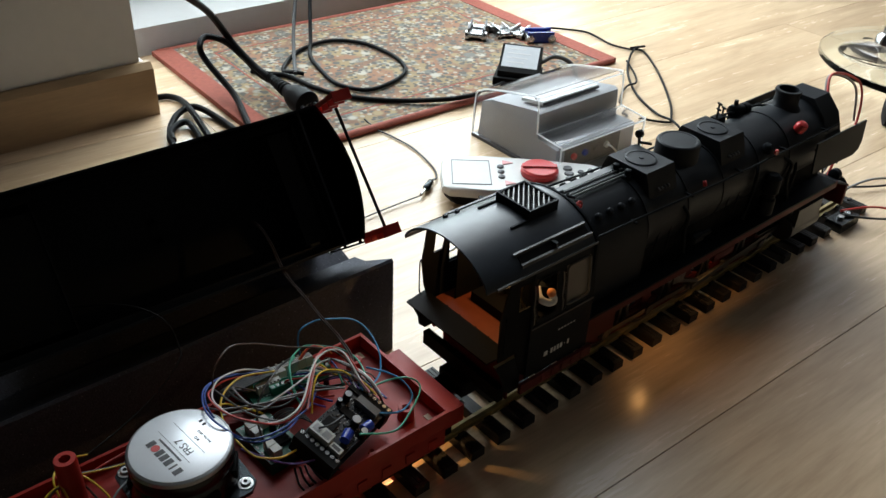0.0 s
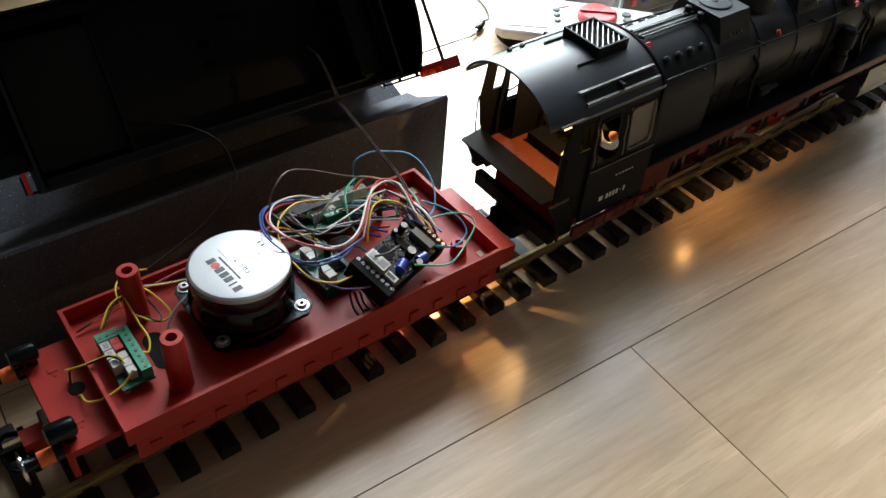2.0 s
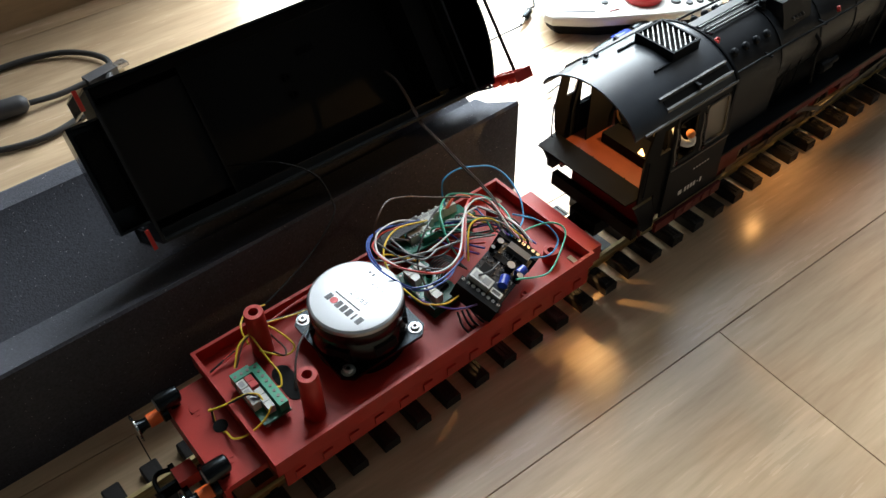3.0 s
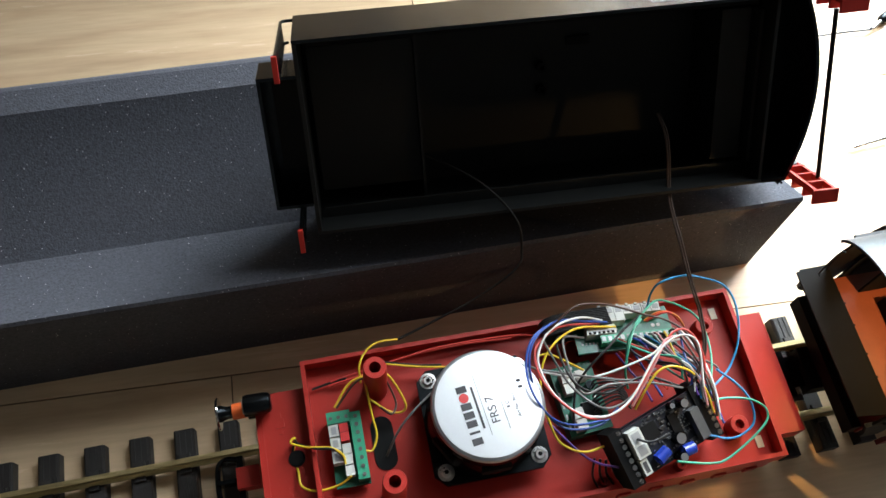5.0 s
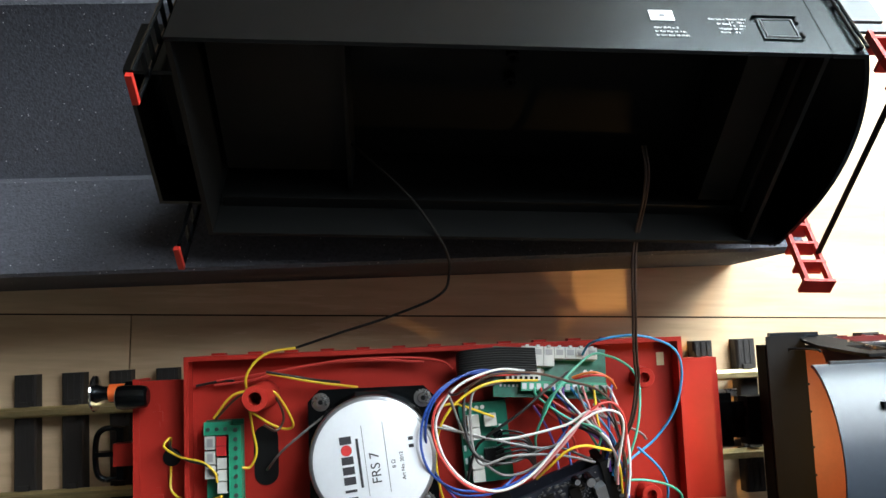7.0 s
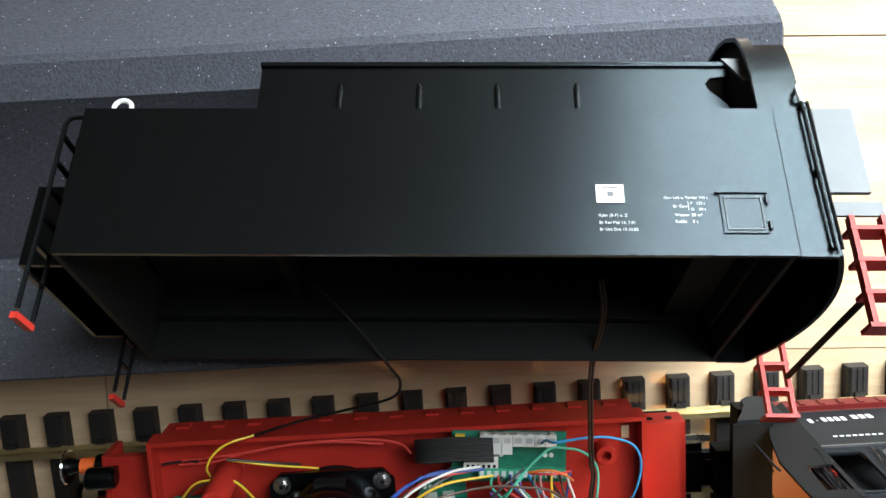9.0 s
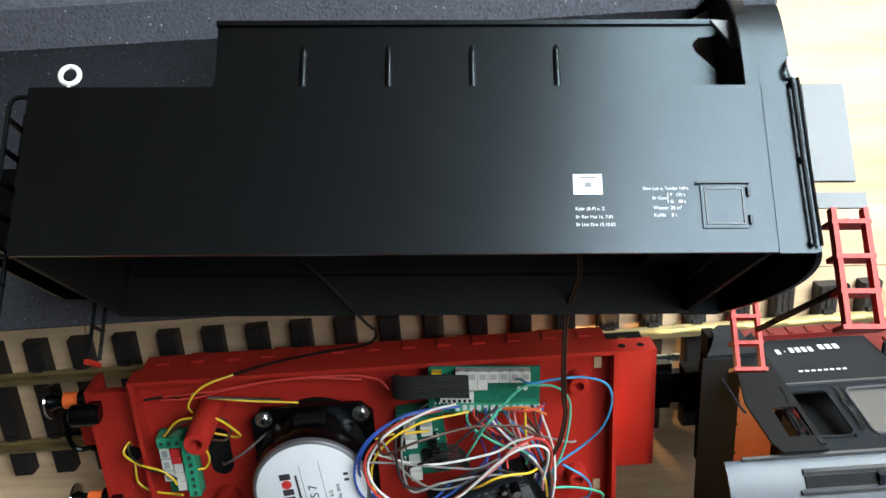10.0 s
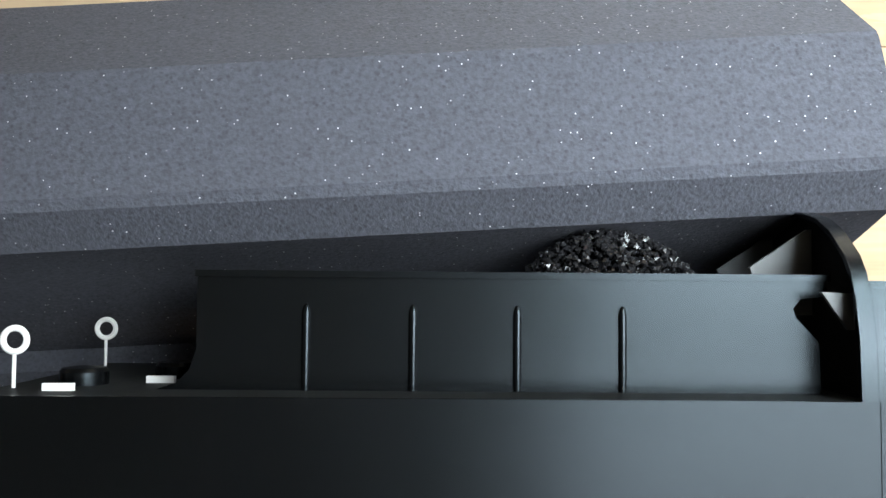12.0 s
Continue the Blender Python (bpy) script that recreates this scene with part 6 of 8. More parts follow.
    # frame plates, wheels, rods and cylinders
    for s in (-1, 1):
        y = TY + s * 0.0165
        P("main_frame", prism(B(), [(0.300, 0.040), (0.330, 0.036), (0.690, 0.036), (0.7015, 0.048), (0.7015, 0.076), (0.300, 0.076)], "y", y - 0.0012, y + 0.0012), FRAMERED)
        P("ashpan", box(B(), 0.2360, 0.3600, TY + s * 0.034 - 0.0012, TY + s * 0.034 + 0.0012, 0.0400, 0.0740), FRAMERED, bevel=0.0006)
        wy = TY + s * 0.0212
        for i in range(5):
            x = 0.3560 + i * 0.0580
            bm = B()
            lathe(bm, (x, wy, 0.0430), (0, s, 0), [(0.0285, -0.001), (0.0280, 0.0004), (0.0264, 0.0006), (0.0262, 0.0050), (0.0225, 0.0052), (0.0225, -0.001)], 40, close=False)
            wheel = P("driving_wheel", bm, GEAR, "steel tyre of a spoked wheel")
            for k in range(14):
                a = 2 * math.pi * k / 14
                p0 = Vector((x + 0.004 * math.cos(a), wy + s * 0.002, 0.0430 + 0.004 * math.sin(a)))
                p1 = Vector((x + 0.0228 * math.cos(a), wy + s * 0.002, 0.0430 + 0.0228 * math.sin(a)))
                P("spoke", cyl(B(), p0, p1, 0.0014, 0.0010, n=6), FRAMERED, parent=wheel)
            P("wheel_hub", cyl(B(), (x, wy, 0.043), (x, wy + s * 0.0056, 0.043), 0.0062, n=20), FRAMERED, parent=wheel)
            bm = B()
            pipe_y0, pipe_y1 = wy + s * 0.0005, wy + s * 0.0040
            prism(bm, [(x + 0.0215 * math.cos(radians(a)), 0.043 + 0.0215 * math.sin(radians(a))) for a in range(200, 341, 14)], "y", min(pipe_y0, pipe_y1), max(pipe_y0, pipe_y1))
            P("counterweight", bm, FRAMERED, "red counterweight", parent=wheel)
            P("axle", cyl(B(), (x, TY, 0.043), (x, wy, 0.043), 0.0030, n=12), MATT, parent=wheel)
        P("coupling_rod", box(B(), 0.3500, 0.5960, TY + s * 0.0300 - 0.001, TY + s * 0.0300 + 0.001, 0.0300, 0.0345), GEAR, "polished coupling rod", bevel=0.0008)
        for i in range(5):
            x = 0.3560 + i * 0.0580
            P("crank_pin", cyl(B(), (x, TY + s * 0.0270, 0.0322), (x, TY + s * 0.0325, 0.0322), 0.0042, n=18), GEAR)
        P("connecting_rod", prism(B(), [(0.4710, 0.0305), (0.6060, 0.0450), (0.6060, 0.0490), (0.4710, 0.0355)], "y", TY + s * 0.0345 - 0.001, TY + s * 0.0345 + 0.001), GEAR, "polished connecting rod", bevel=0.0006)
        P("eccentric_rod", prism(B(), [(0.4200, 0.0620), (0.4720, 0.0400), (0.4745, 0.0430), (0.4225, 0.0650)], "y", TY + s * 0.0375 - 0.001, TY + s * 0.0375 + 0.001), GEAR)
        bm = B()
        prism(bm, [(0.4300, 0.0560), (0.4460, 0.0540), (0.4480, 0.0730), (0.4400, 0.0770), (0.4300, 0.0740)], "y", TY + s * 0.0385 - 0.0014, TY + s * 0.0385 + 0.0014)
        cyl(bm, (0.437, TY + s * 0.0385, 0.066), (0.437, TY + s * 0.0425, 0.066), 0.0030, n=14)
        box(bm, 0.4450, 0.6000, TY + s * 0.0385 - 0.001, TY + s * 0.0385 + 0.001, 0.0640, 0.0662)
        box(bm, 0.5700, 0.6100, TY + s * 0.0345 - 0.002, TY + s * 0.0345 + 0.002, 0.0510, 0.0525)
        P("valve_gear", bm, GEAR, "polished valve gear")
        bm = B()
        cyl(bm, (0.6060, TY + s * 0.0385, 0.0480), (0.6560, TY + s * 0.0385, 0.0480), 0.0125, n=32)
        cyl(bm, (0.6060, TY + s * 0.0365, 0.0680), (0.6560, TY + s * 0.0365, 0.0680), 0.0082, n=28)
        y0, y1 = sorted((TY + s * 0.0320, TY + s * 0.0505))
        box(bm, 0.6090, 0.6530, y0, y1, 0.0440, 0.0720)
        P("cylinder_block", bm, STRIP, "dark grey cylinder block", bevel=0.0008)
        P("leading_wheel", lathe(B(), (0.6760, wy, 0.0325), (0, s, 0), [(0.0175, -0.001), (0.0170, 0.0005), (0.0155, 0.0007), (0.0153, 0.005), (0.012, 0.005), (0.003, 0.003)], 32), FRAMERED)
        P("brake_gear", box(B(), 0.3300, 0.6000, TY + s * 0.0245 - 0.001, TY + s * 0.0245 + 0.001, 0.0200, 0.0225), FRAMERED)
        for i in range(4):
            P("brake_shoe", box(B(), 0.3835 + i * 0.058, 0.3865 + i * 0.058, TY + s * 0.0235 - 0.002, TY + s * 0.0235 + 0.002, 0.0225, 0.0500), MATT)
    P("frame_filler", box(B(), 0.300, 0.695, TY - 0.0150, TY + 0.0150, 0.045, 0.0820), MATT)
    P("boiler_saddle", box(B(), 0.301, 0.668, cy - 0.0295, cy + 0.0295, 0.0770, 0.1060), MATT)


def build_doll():
    bm = B()
    lathe(bm, (0.2640, -0.0300, 0.0872), (0, 0, 1), [(0.0060, 0), (0.0065, 0.018), (0.0078, 0.030), (0.0060, 0.040), (0.0025, 0.042), (0.0040, 0.046), (0.0042, 0.050), (0.0015, 0.054)], 20)
    ob = part("toy_figure", bm, [MATT, CLOTH, SKIN])
    bm = bmesh.new()
    bm.from_mesh(ob.data)
    n = len(bm.faces)
    sweep(bm, [(0.2530, -0.0330, 0.1290), (0.2480, -0.0410, 0.1270), (0.2520, -0.0445, 0.1235), (0.2568, -0.0455, 0.1225), (0.2578, -0.0450, 0.1252), (0.2560, -0.0445, 0.1285)], 0.0027, 10, 5)
    k = len(bm.faces)
    lathe(bm, (0.2562, -0.0445, 0.1280), (-0.3, 0, 0.95), [(0.0012, 0), (0.0030, 0.001), (0.0033, 0.003), (0.0026, 0.005), (0.0010, 0.006)], 12)
    bm.faces.ensure_lookup_table()
    for i, f in enumerate(bm.faces):
        f.smooth = True
        f.material_index = 0 if i < n else 1 if i < k else 2
    bmesh.ops.translate(bm, verts=bm.verts[:], vec=(0.0020, -0.0030, 0.0))
    bm.to_mesh(ob.data)
    bm.free()
    tagged(ob, "small toy crew figure with a white sleeve leaning from the cab", "toy figure")


build_loco()
build_doll()
small_lamp("cab_lamp", (0.2500, -0.0080, 0.1690), 0.32, (1.0, 0.58, 0.22))
small_lamp("chassis_lamp", (0.1570, TY, 0.0455), 0.26, (1.0, 0.58, 0.22), 0.0010)
for place in ((0.4080, -0.0430, 0.0620), (0.5050, -0.0335, 0.0700), (0.4080, 0.0460, 0.0620)):
    down_lamp("gear_lamp", place, 0.085, (1.0, 0.50, 0.16))


# ---- around the track ----
def cable(name, pts, r, mat, label, category="cable", group=""):
    ob = part(name, sweep(B(), pts, r, 10, 10), mat)
    return tagged(ob, label, category, group)


def build_rug():
    """Small rug, turned a little, with wide brick-red ends."""
    m = Matrix.Translation((0.632, 0.643, 0)) @ Matrix.Rotation(radians(-2.2), 4, "Z")
    r = thing("rug", matrix=m, label="worn oriental rug with a wide red edge on the oak floor", category="rug")
    P = lambda name, bm, mat, label="", bevel=0.0: part(name, bm, mat, r, label, bevel, local=True)
    x0, x1, y0, y1 = -0.289, 0.289, -0.205, 0.197
    P("woven_field", box(B(), x0 + 0.026, x1 - 0.026, y0 + 0.010, y1 - 0.010, 0.0, 0.0062), RUG, bevel=0.0015)
    for inset, w, mat in ((0.016, 0.0030, RUG_LIGHT), (0.056, 0.0026, RUG_EDGE), (0.062, 0.0030, RUG_LIGHT)):
        bm = B()
        a0, a1, b0, b1 = x0 + inset + 0.016, x1 - inset - 0.016, y0 + inset, y1 - inset
        for q in ((a0, a1, b0, b0 + w), (a0, a1, b1 - w, b1), (a0, a0 + w, b0 + w, b1 - w), (a1 - w, a1, b0 + w, b1 - w)):
            box(bm, q[0], q[1], q[2], q[3], 0.0050, 0.0065)
        P("border_band", bm, mat, "narrow woven border band")
    for sx in (-1, 1):
        ends = sorted((sx * 0.2625, sx * 0.2925))
        P("end_band", box(B(), ends[0], ends[1], y0 + 0.004, y1 - 0.004, 0.0, 0.0072), RUG_EDGE, "brick-red bound end", bevel=0.0026)
    for y in (y0 + 0.006, y1 - 0.006):
        bm = B()
        cyl(bm, (x0 + 0.004, y, 0.0048), (x1 - 0.004, y, 0.0048), 0.0060, n=12)
        bmesh.ops.scale(bm, vec=(1, 1, 0.78), verts=bm.verts)
        P("binding", bm, RUG_EDGE, "brick-red bound edge")


def build_station():
    """Grey control unit under a clear hood: low socket front, raised rear."""
    m = Matrix.Translation((0.634, 0.290, 0)) @ Matrix.Rotation(radians(-1.0), 4, "Z")
    s = thing("control_station", matrix=m, label="grey control box under a clear plastic hood on the floor", category="control box")
    P = lambda name, bm, mat, label="", bevel=0.0, parent=s: part(name, bm, mat, parent, label, bevel, local=True)
    P("base", box(B(), -0.0745, 0.0725, -0.0780, 0.0770, 0.0, 0.0040), DARKGREY, bevel=0.0015)
    housing = P("housing", prism(B(), [(-0.066, 0.0042), (-0.066, 0.0360), (-0.0345, 0.0385), (-0.0325, 0.0690), (-0.0270, 0.0715), (0.0480, 0.0580), (0.0660, 0.0500), (0.0700, 0.0042)], "x", -0.0690, 0.0670), GREYPL, "pale grey stepped housing", bevel=0.0022)
    slope = -math.atan2(0.0135, 0.075)
    tilt = Matrix.Translation((0, -0.004, 0.0700)) @ Matrix.Rotation(slope, 4, "X")
    P("top_plate", box(B(), -0.0560, 0.0400, -0.0200, 0.0150, 0.0002, 0.0042, tilt), PALEPL, "off-white plate on the housing", bevel=0.0010, parent=housing)
    P("top_slot", box(B(), -0.0560, 0.0400, -0.0212, -0.0202, 0.0000, 0.0030, tilt), DARKGREY, parent=housing)
    panel = P("front_panel", box(B(), -0.0560, 0.0400, -0.0672, -0.0662, 0.0060, 0.0340), STRIP, "dark socket panel")
    for i, c in enumerate((REDPL, BLUEPL, DARKGREY, WHITEPL)):
        x = -0.0420 + i * 0.0190
        P("socket", cyl(B(), (x, -0.0672, 0.0225), (x, -0.0705, 0.0222), 0.0040, n=16), c, parent=panel)
    P("white_lead", sweep(B(), [(0.0150, -0.0700, 0.0225), (0.0170, -0.0760, 0.0215), (0.0270, -0.0770, 0.0120), (0.0330, -0.0770, 0.0060)], 0.0012, 6, 4), PALEPL, "short white lead", parent=panel)
    # the hood: bent sheet with two ends and a thick step along the flap
    prof = [(-0.0775, 0.0060), (-0.0770, 0.0425), (-0.0735, 0.0455), (-0.0395, 0.0480), (-0.0370, 0.0500), (-0.0345, 0.0830), (-0.0315, 0.0880), (-0.0255, 0.0905), (0.0420, 0.0745), (0.0640, 0.0660), (0.0730, 0.0560), (0.0760, 0.0060)]
    inner = [(a * 0.975, b - 0.0016) for a, b in prof]
    hood = P("clear_hood", prism(B(), prof + inner[::-1], "x", -0.0735, 0.0715), CLEARBOX, "clear plastic hood")
    ends = [P("hood_end", prism(B(), prof, "x", x, x + 0.0012), CLEARBOX, parent=hood) for x in (-0.0749, 0.0717)]
    rims = []
    for x in (-0.0742, 0.0722):
        rims.append(P("hood_rim", sweep(B(), [(x, a, b) for a, b in prof], 0.0011, 6, 3), HAZERIM, "milky rim of the hood", parent=hood))
    for a, b in (prof[1], prof[3], prof[6]):
        rims.append(P("hood_rim", cyl(B(), (-0.0735, a, b), (0.0715, a, b), 0.0011, n=6), HAZERIM, "milky rim of the hood", parent=hood))
    for ob in [hood] + ends + rims:
        ob.visible_shadow = False


def build_controller():
    """Hand-held controller with a red turning knob."""
    m = Matrix.Translation((0.513, 0.219, 0)) @ Matrix.Rotation(radians(-39), 4, "Z")
    s = thing("hand_controller", matrix=m, label="white hand controller with a red knob on the floor", category="controller")
    P = lambda name, bm, mat, label="", bevel=0.0, parent=s: part(name, bm, mat, parent, label, bevel, local=True)
    top = [(-0.090, -0.038), (-0.050, -0.042), (0.020, -0.036), (0.078, -0.027), (0.092, -0.019), (0.098, -0.008), (0.098, 0.008), (0.092, 0.019), (0.078, 0.027), (0.020, 0.036), (-0.050, 0.042), (-0.090, 0.038), (-0.0975, 0.030), (-0.0995, 0.0), (-0.0975, -0.030)]

    def hull(bm, rows):
        loops = [[bm.verts.new((x * k, y * k, z)) for x, y in top] for k, z in rows]
        for a, b in zip(loops, loops[1:]):
            bridge(bm, a, b)
        bm.faces.new(loops[0][::-1])
        bm.faces.new(loops[-1])
        return bm
    P("back_shell", hull(B(), ((0.80, 0.0), (0.90, 0.003), (0.965, 0.010), (0.985, 0.0148))), MATT, "black back shell")
    front = P("front_shell", hull(B(), ((0.990, 0.0150), (1.0, 0.0170), (1.0, 0.0205), (0.985, 0.0235), (0.945, 0.0252))), PALEPL, "pale grey front shell")
    P("display", box(B(), -0.086, -0.044, -0.027, 0.027, 0.0248, 0.0256), WHITEPL, "pale display window", bevel=0.0004, parent=front)
    for q in ((-0.0868, -0.0858, -0.028, 0.028), (-0.0440, -0.0430, -0.028, 0.028), (-0.0858, -0.0440, -0.0282, -0.0272), (-0.0858, -0.0440, 0.0272, 0.0282)):
        P("display_edge", box(B(), q[0], q[1], q[2], q[3], 0.0248, 0.0259), DARKGREY, parent=front)
    knob = P("knob", lathe(B(), (0.012, 0.0, 0.0250), (0, 0, 1), [(0.0205, 0), (0.0215, 0.002), (0.0212, 0.0070), (0.0190, 0.0092), (0.005, 0.0098)], 48), REDPL, "red turning knob")
    P("pointer", box(B(), -0.008, 0.031, -0.0032, 0.0032, 0.0345, 0.0366), REDPL, parent=knob, bevel=0.0012)
    for x, y in ((-0.031, -0.010), (-0.031, 0.002), (-0.031, 0.014)):
        P("button", lathe(B(), (x, y, 0.0250), (0, 0, 1), [(0.004, 0), (0.004, 0.0012), (0.003, 0.002), (0.0005, 0.0022)], 16), DARKGREY, parent=front)
    for x, y in ((-0.022, 0.024), (-0.022, -0.024)):
        P("arrow_key", prism(B(), [(x - 0.006, y - 0.005), (x + 0.006, y), (x - 0.006, y + 0.005)], "z", 0.0250, 0.0262), WIRE["pink"], "faded red arrow key", bevel=0.0006, parent=front)
    for i, (x, y) in enumerate(((0.046, -0.010), (0.046, 0.002), (0.046, 0.014), (0.060, -0.014), (0.060, -0.004), (0.060, 0.006), (0.072, -0.010), (0.072, 0.0), (0.072, 0.010), (0.084, -0.008), (0.084, 0.004))):
        r = 0.0055 if i < 3 else 0.0038
        P("key", lathe(B(), (x, y, 0.0250), (0, 0, 1), [(r, 0), (r, 0.0012), (r * 0.8, 0.0022), (0.0005, 0.0024)], 16), DARKGREY, "dark grey key", parent=front)


def build_adapter():
    """Wedge-shaped adapter, its label face sloping."""
    m = Matrix.Translation((0.7300, 0.4560, 0.0064)) @ Matrix.Rotation(radians(-52), 4, "Z")
    s = thing("power_adapter", matrix=m, label="black power adapter with a pale sloping label at the rug's edge", category="power adapter")
    part("body", prism(B(), [(-0.0240, 0.0), (-0.0230, 0.0190), (-0.0170, 0.0225), (0.0190, 0.0445), (0.0250, 0.0430), (0.0270, 0.0)], "x", -0.0290, 0.0290), MATT, s, bevel=0.003, local=True)
    part("foot", box(B(), -0.0340, 0.0310, -0.0300, 0.0290, 0.0, 0.0110), MATT, s, bevel=0.003, local=True)
    tilt = Matrix.Translation((0, 0.0010, 0.0336)) @ Matrix.Rotation(math.atan2(0.0220, 0.0360), 4, "X")
    lab = part("label", box(B(), -0.0255, 0.0255, -0.0190, 0.0190, 0.0, 0.0004, tilt), LABELGREY, s, "pale printed label", local=True)
    for i, y in enumerate((-0.012, -0.004, 0.004, 0.012)):
        part("print_bar", box(B(), -0.020, 0.006 + 0.004 * (i % 3), y, y + 0.0022, 0.0004, 0.0006, tilt), WHITEINK, lab, local=True)


def build_leads():
    # clips with rollers in a huddle at the back of the rug
    for x, y, a, k, mat, lab in ((0.803, 0.628, 42, 0.80, DARKGREY, "dark metal wheel clip lying on the rug"), (0.838, 0.610, 70, 0.62, STEEL, "bright metal clip lying on the rug"), (0.862, 0.590, 20, 0.60, STEEL, "bright metal clip lying on the rug"), (0.872, 0.556, -30, 0.72, BLUEPL, "blue and silver clip lying on the rug")):
        m = Matrix.Translation((x, y, 0.0062)) @ Matrix.Rotation(radians(a), 4, "Z") @ Matrix.Scale(k, 4)
        s = thing("metal_clip", matrix=m, label=lab, category="clip", group="clips on the rug")
        bm = B()
        box(bm, -0.030, 0.030, -0.017, -0.013, 0.0, 0.024)
        box(bm, -0.030, 0.030, 0.013, 0.017, 0.0, 0.024)
        box(bm, -0.030, 0.030, -0.013, 0.013, 0.008, 0.012)
        part("body", bm, mat, s, bevel=0.0012, local=True)
        for sx in (-1, 1):
            part("roller", lathe(B(), (sx * 0.025, -0.022, 0.009), (0, 1, 0), [(0.005, 0), (0.009, 0.001), (0.009, 0.010), (0.006, 0.011), (0.006, 0.033), (0.009, 0.034), (0.009, 0.043), (0.005, 0.044)], 16), STEEL, s, "silver roller", local=True)
            part("spring_tab", box(B(), sx * 0.014 - 0.006, sx * 0.014 + 0.006, -0.010, 0.010, 0.0125, 0.0150), STEEL, s, "silver spring tab", local=True)
    # mains lead: plug on the rug with a ribbed sleeve, cable looping up and away
    plug = thing("mains_plug", (0.413, 0.552, 0.0062), "black mains plug with a ribbed sleeve lying on the rug", "plug")
    m = Matrix.Translation((0.4125, 0.548, 0.0240)) @ Matrix.Rotation(radians(91), 4, "Z")
    part("body", lathe(B(), m @ Vector((-0.030, 0, 0)), m.to_3x3() @ Vector((1, 0, 0.05)), [(0.012, 0), (0.0175, 0.003), (0.0178, 0.022), (0.0150, 0.034), (0.0105, 0.044), (0.0088, 0.050)], 28), CABLE, plug)
    grip = part("grip", lathe(B(), m @ Vector((0.019, 0, 0.0025)), m.to_3x3() @ Vector((1, 0, 0.10)), [(0.0085, 0), (0.0080, 0.012), (0.0062, 0.034), (0.0050, 0.046)], 20), CABLE, plug)
    for i in range(7):
        part("rib", lathe(B(), m @ Vector((0.022 + 0.0060 * i, 0, 0.0028 + 0.0006 * i)), m.to_3x3() @ Vector((1, 0, 0.10)), [(0.0070, 0), (0.0098 - 0.0006 * i, 0.0008), (0.0098 - 0.0006 * i, 0.0030), (0.0070, 0.0038)], 16), CABLE, grip)
    for k in (-0.0095, 0.0095):
        part("pin", cyl(B(), m @ Vector((-0.030, k, 0)), m @ Vector((-0.049, k, 0)), 0.0024, n=12), STEEL, plug, "bright plug pin")
    cable("mains_cable", [(0.4095, 0.612, 0.0310), (0.402, 0.636, 0.042), (0.391, 0.660, 0.062), (0.380, 0.668, 0.083), (0.350, 0.641, 0.120), (0.304, 0.587, 0.160), (0.240, 0.520, 0.21)], 0.0046, CABLE, "black mains cable rising from the plug")
    cable("mains_cable", [(0.425, 0.640, 0.014), (0.412, 0.640, 0.026), (0.396, 0.653, 0.050), (0.379, 0.668, 0.070), (0.359, 0.682, 0.076), (0.343, 0.668, 0.069), (0.347, 0.658, 0.050), (0.357, 0.612, 0.020), (0.341, 0.552, 0.0115), (0.328, 0.510, 0.006)], 0.0042, CABLE, "black mains cable looping over the rug")
    cable("mains_cable", [(0.285, 0.690, 0.005), (0.298, 0.684, 0.005), (0.305, 0.663, 0.006), (0.296, 0.612, 0.012), (0.285, 0.540, 0.005), (0.280, 0.500, 0.005)], 0.0042, CABLE, "black mains cable coiled on the floor")
    cable("mains_cable", [(0.246, 0.560, 0.005), (0.256, 0.590, 0.005), (0.281, 0.620, 0.008), (0.306, 0.625, 0.010), (0.319, 0.595, 0.005), (0.320, 0.539, 0.005), (0.315, 0.500, 0.005)], 0.0042, CABLE, "black mains cable coiled on the floor")
    cable("mains_cable", [(0.240, 0.545, 0.005), (0.248, 0.574, 0.005), (0.265, 0.593, 0.006), (0.281, 0.591, 0.007), (0.275, 0.548, 0.005), (0.266, 0.500, 0.005)], 0.0040, CABLE, "black mains cable coiled on the floor")
    # leads lying over the rug
    cable("adapter_cable", [(0.426, 0.690, 0.010), (0.442, 0.668, 0.010), (0.460, 0.645, 0.010), (0.468, 0.590, 0.010), (0.487, 0.542, 0.010), (0.532, 0.492, 0.010), (0.592, 0.449, 0.013), (0.642, 0.442, 0.012), (0.682, 0.450, 0.010), (0.705, 0.452, 0.012)], 0.0034, CABLE, "black adapter cable lying on the rug")
    cable("adapter_cable", [(0.627, 0.835, 0.160), (0.588, 0.785, 0.075), (0.548, 0.725, 0.022), (0.525, 0.690, 0.011), (0.507, 0.627, 0.010), (0.501, 0.580, 0.010), (0.522, 0.543, 0.010), (0.563, 0.544, 0.010), (0.601, 0.561, 0.010), (0.621, 0.588, 0.010), (0.631, 0.635, 0.010), (0.622, 0.697, 0.010), (0.584, 0.732, 0.010), (0.528, 0.723, 0.010), (0.482, 0.689, 0.010), (0.463, 0.663, 0.010), (0.469, 0.648, 0.013), (0.482, 0.640, 0.010)], 0.0030, CABLE, "black adapter cable looped on the rug")
    cable("adapter_cable", [(0.600, 0.835, 0.165), (0.560, 0.780, 0.085), (0.525, 0.735, 0.035), (0.497, 0.690, 0.013), (0.480, 0.660, 0.010), (0.468, 0.640, 0.0135)], 0.0028, GREYCABLE, "grey cable hanging down to the rug")
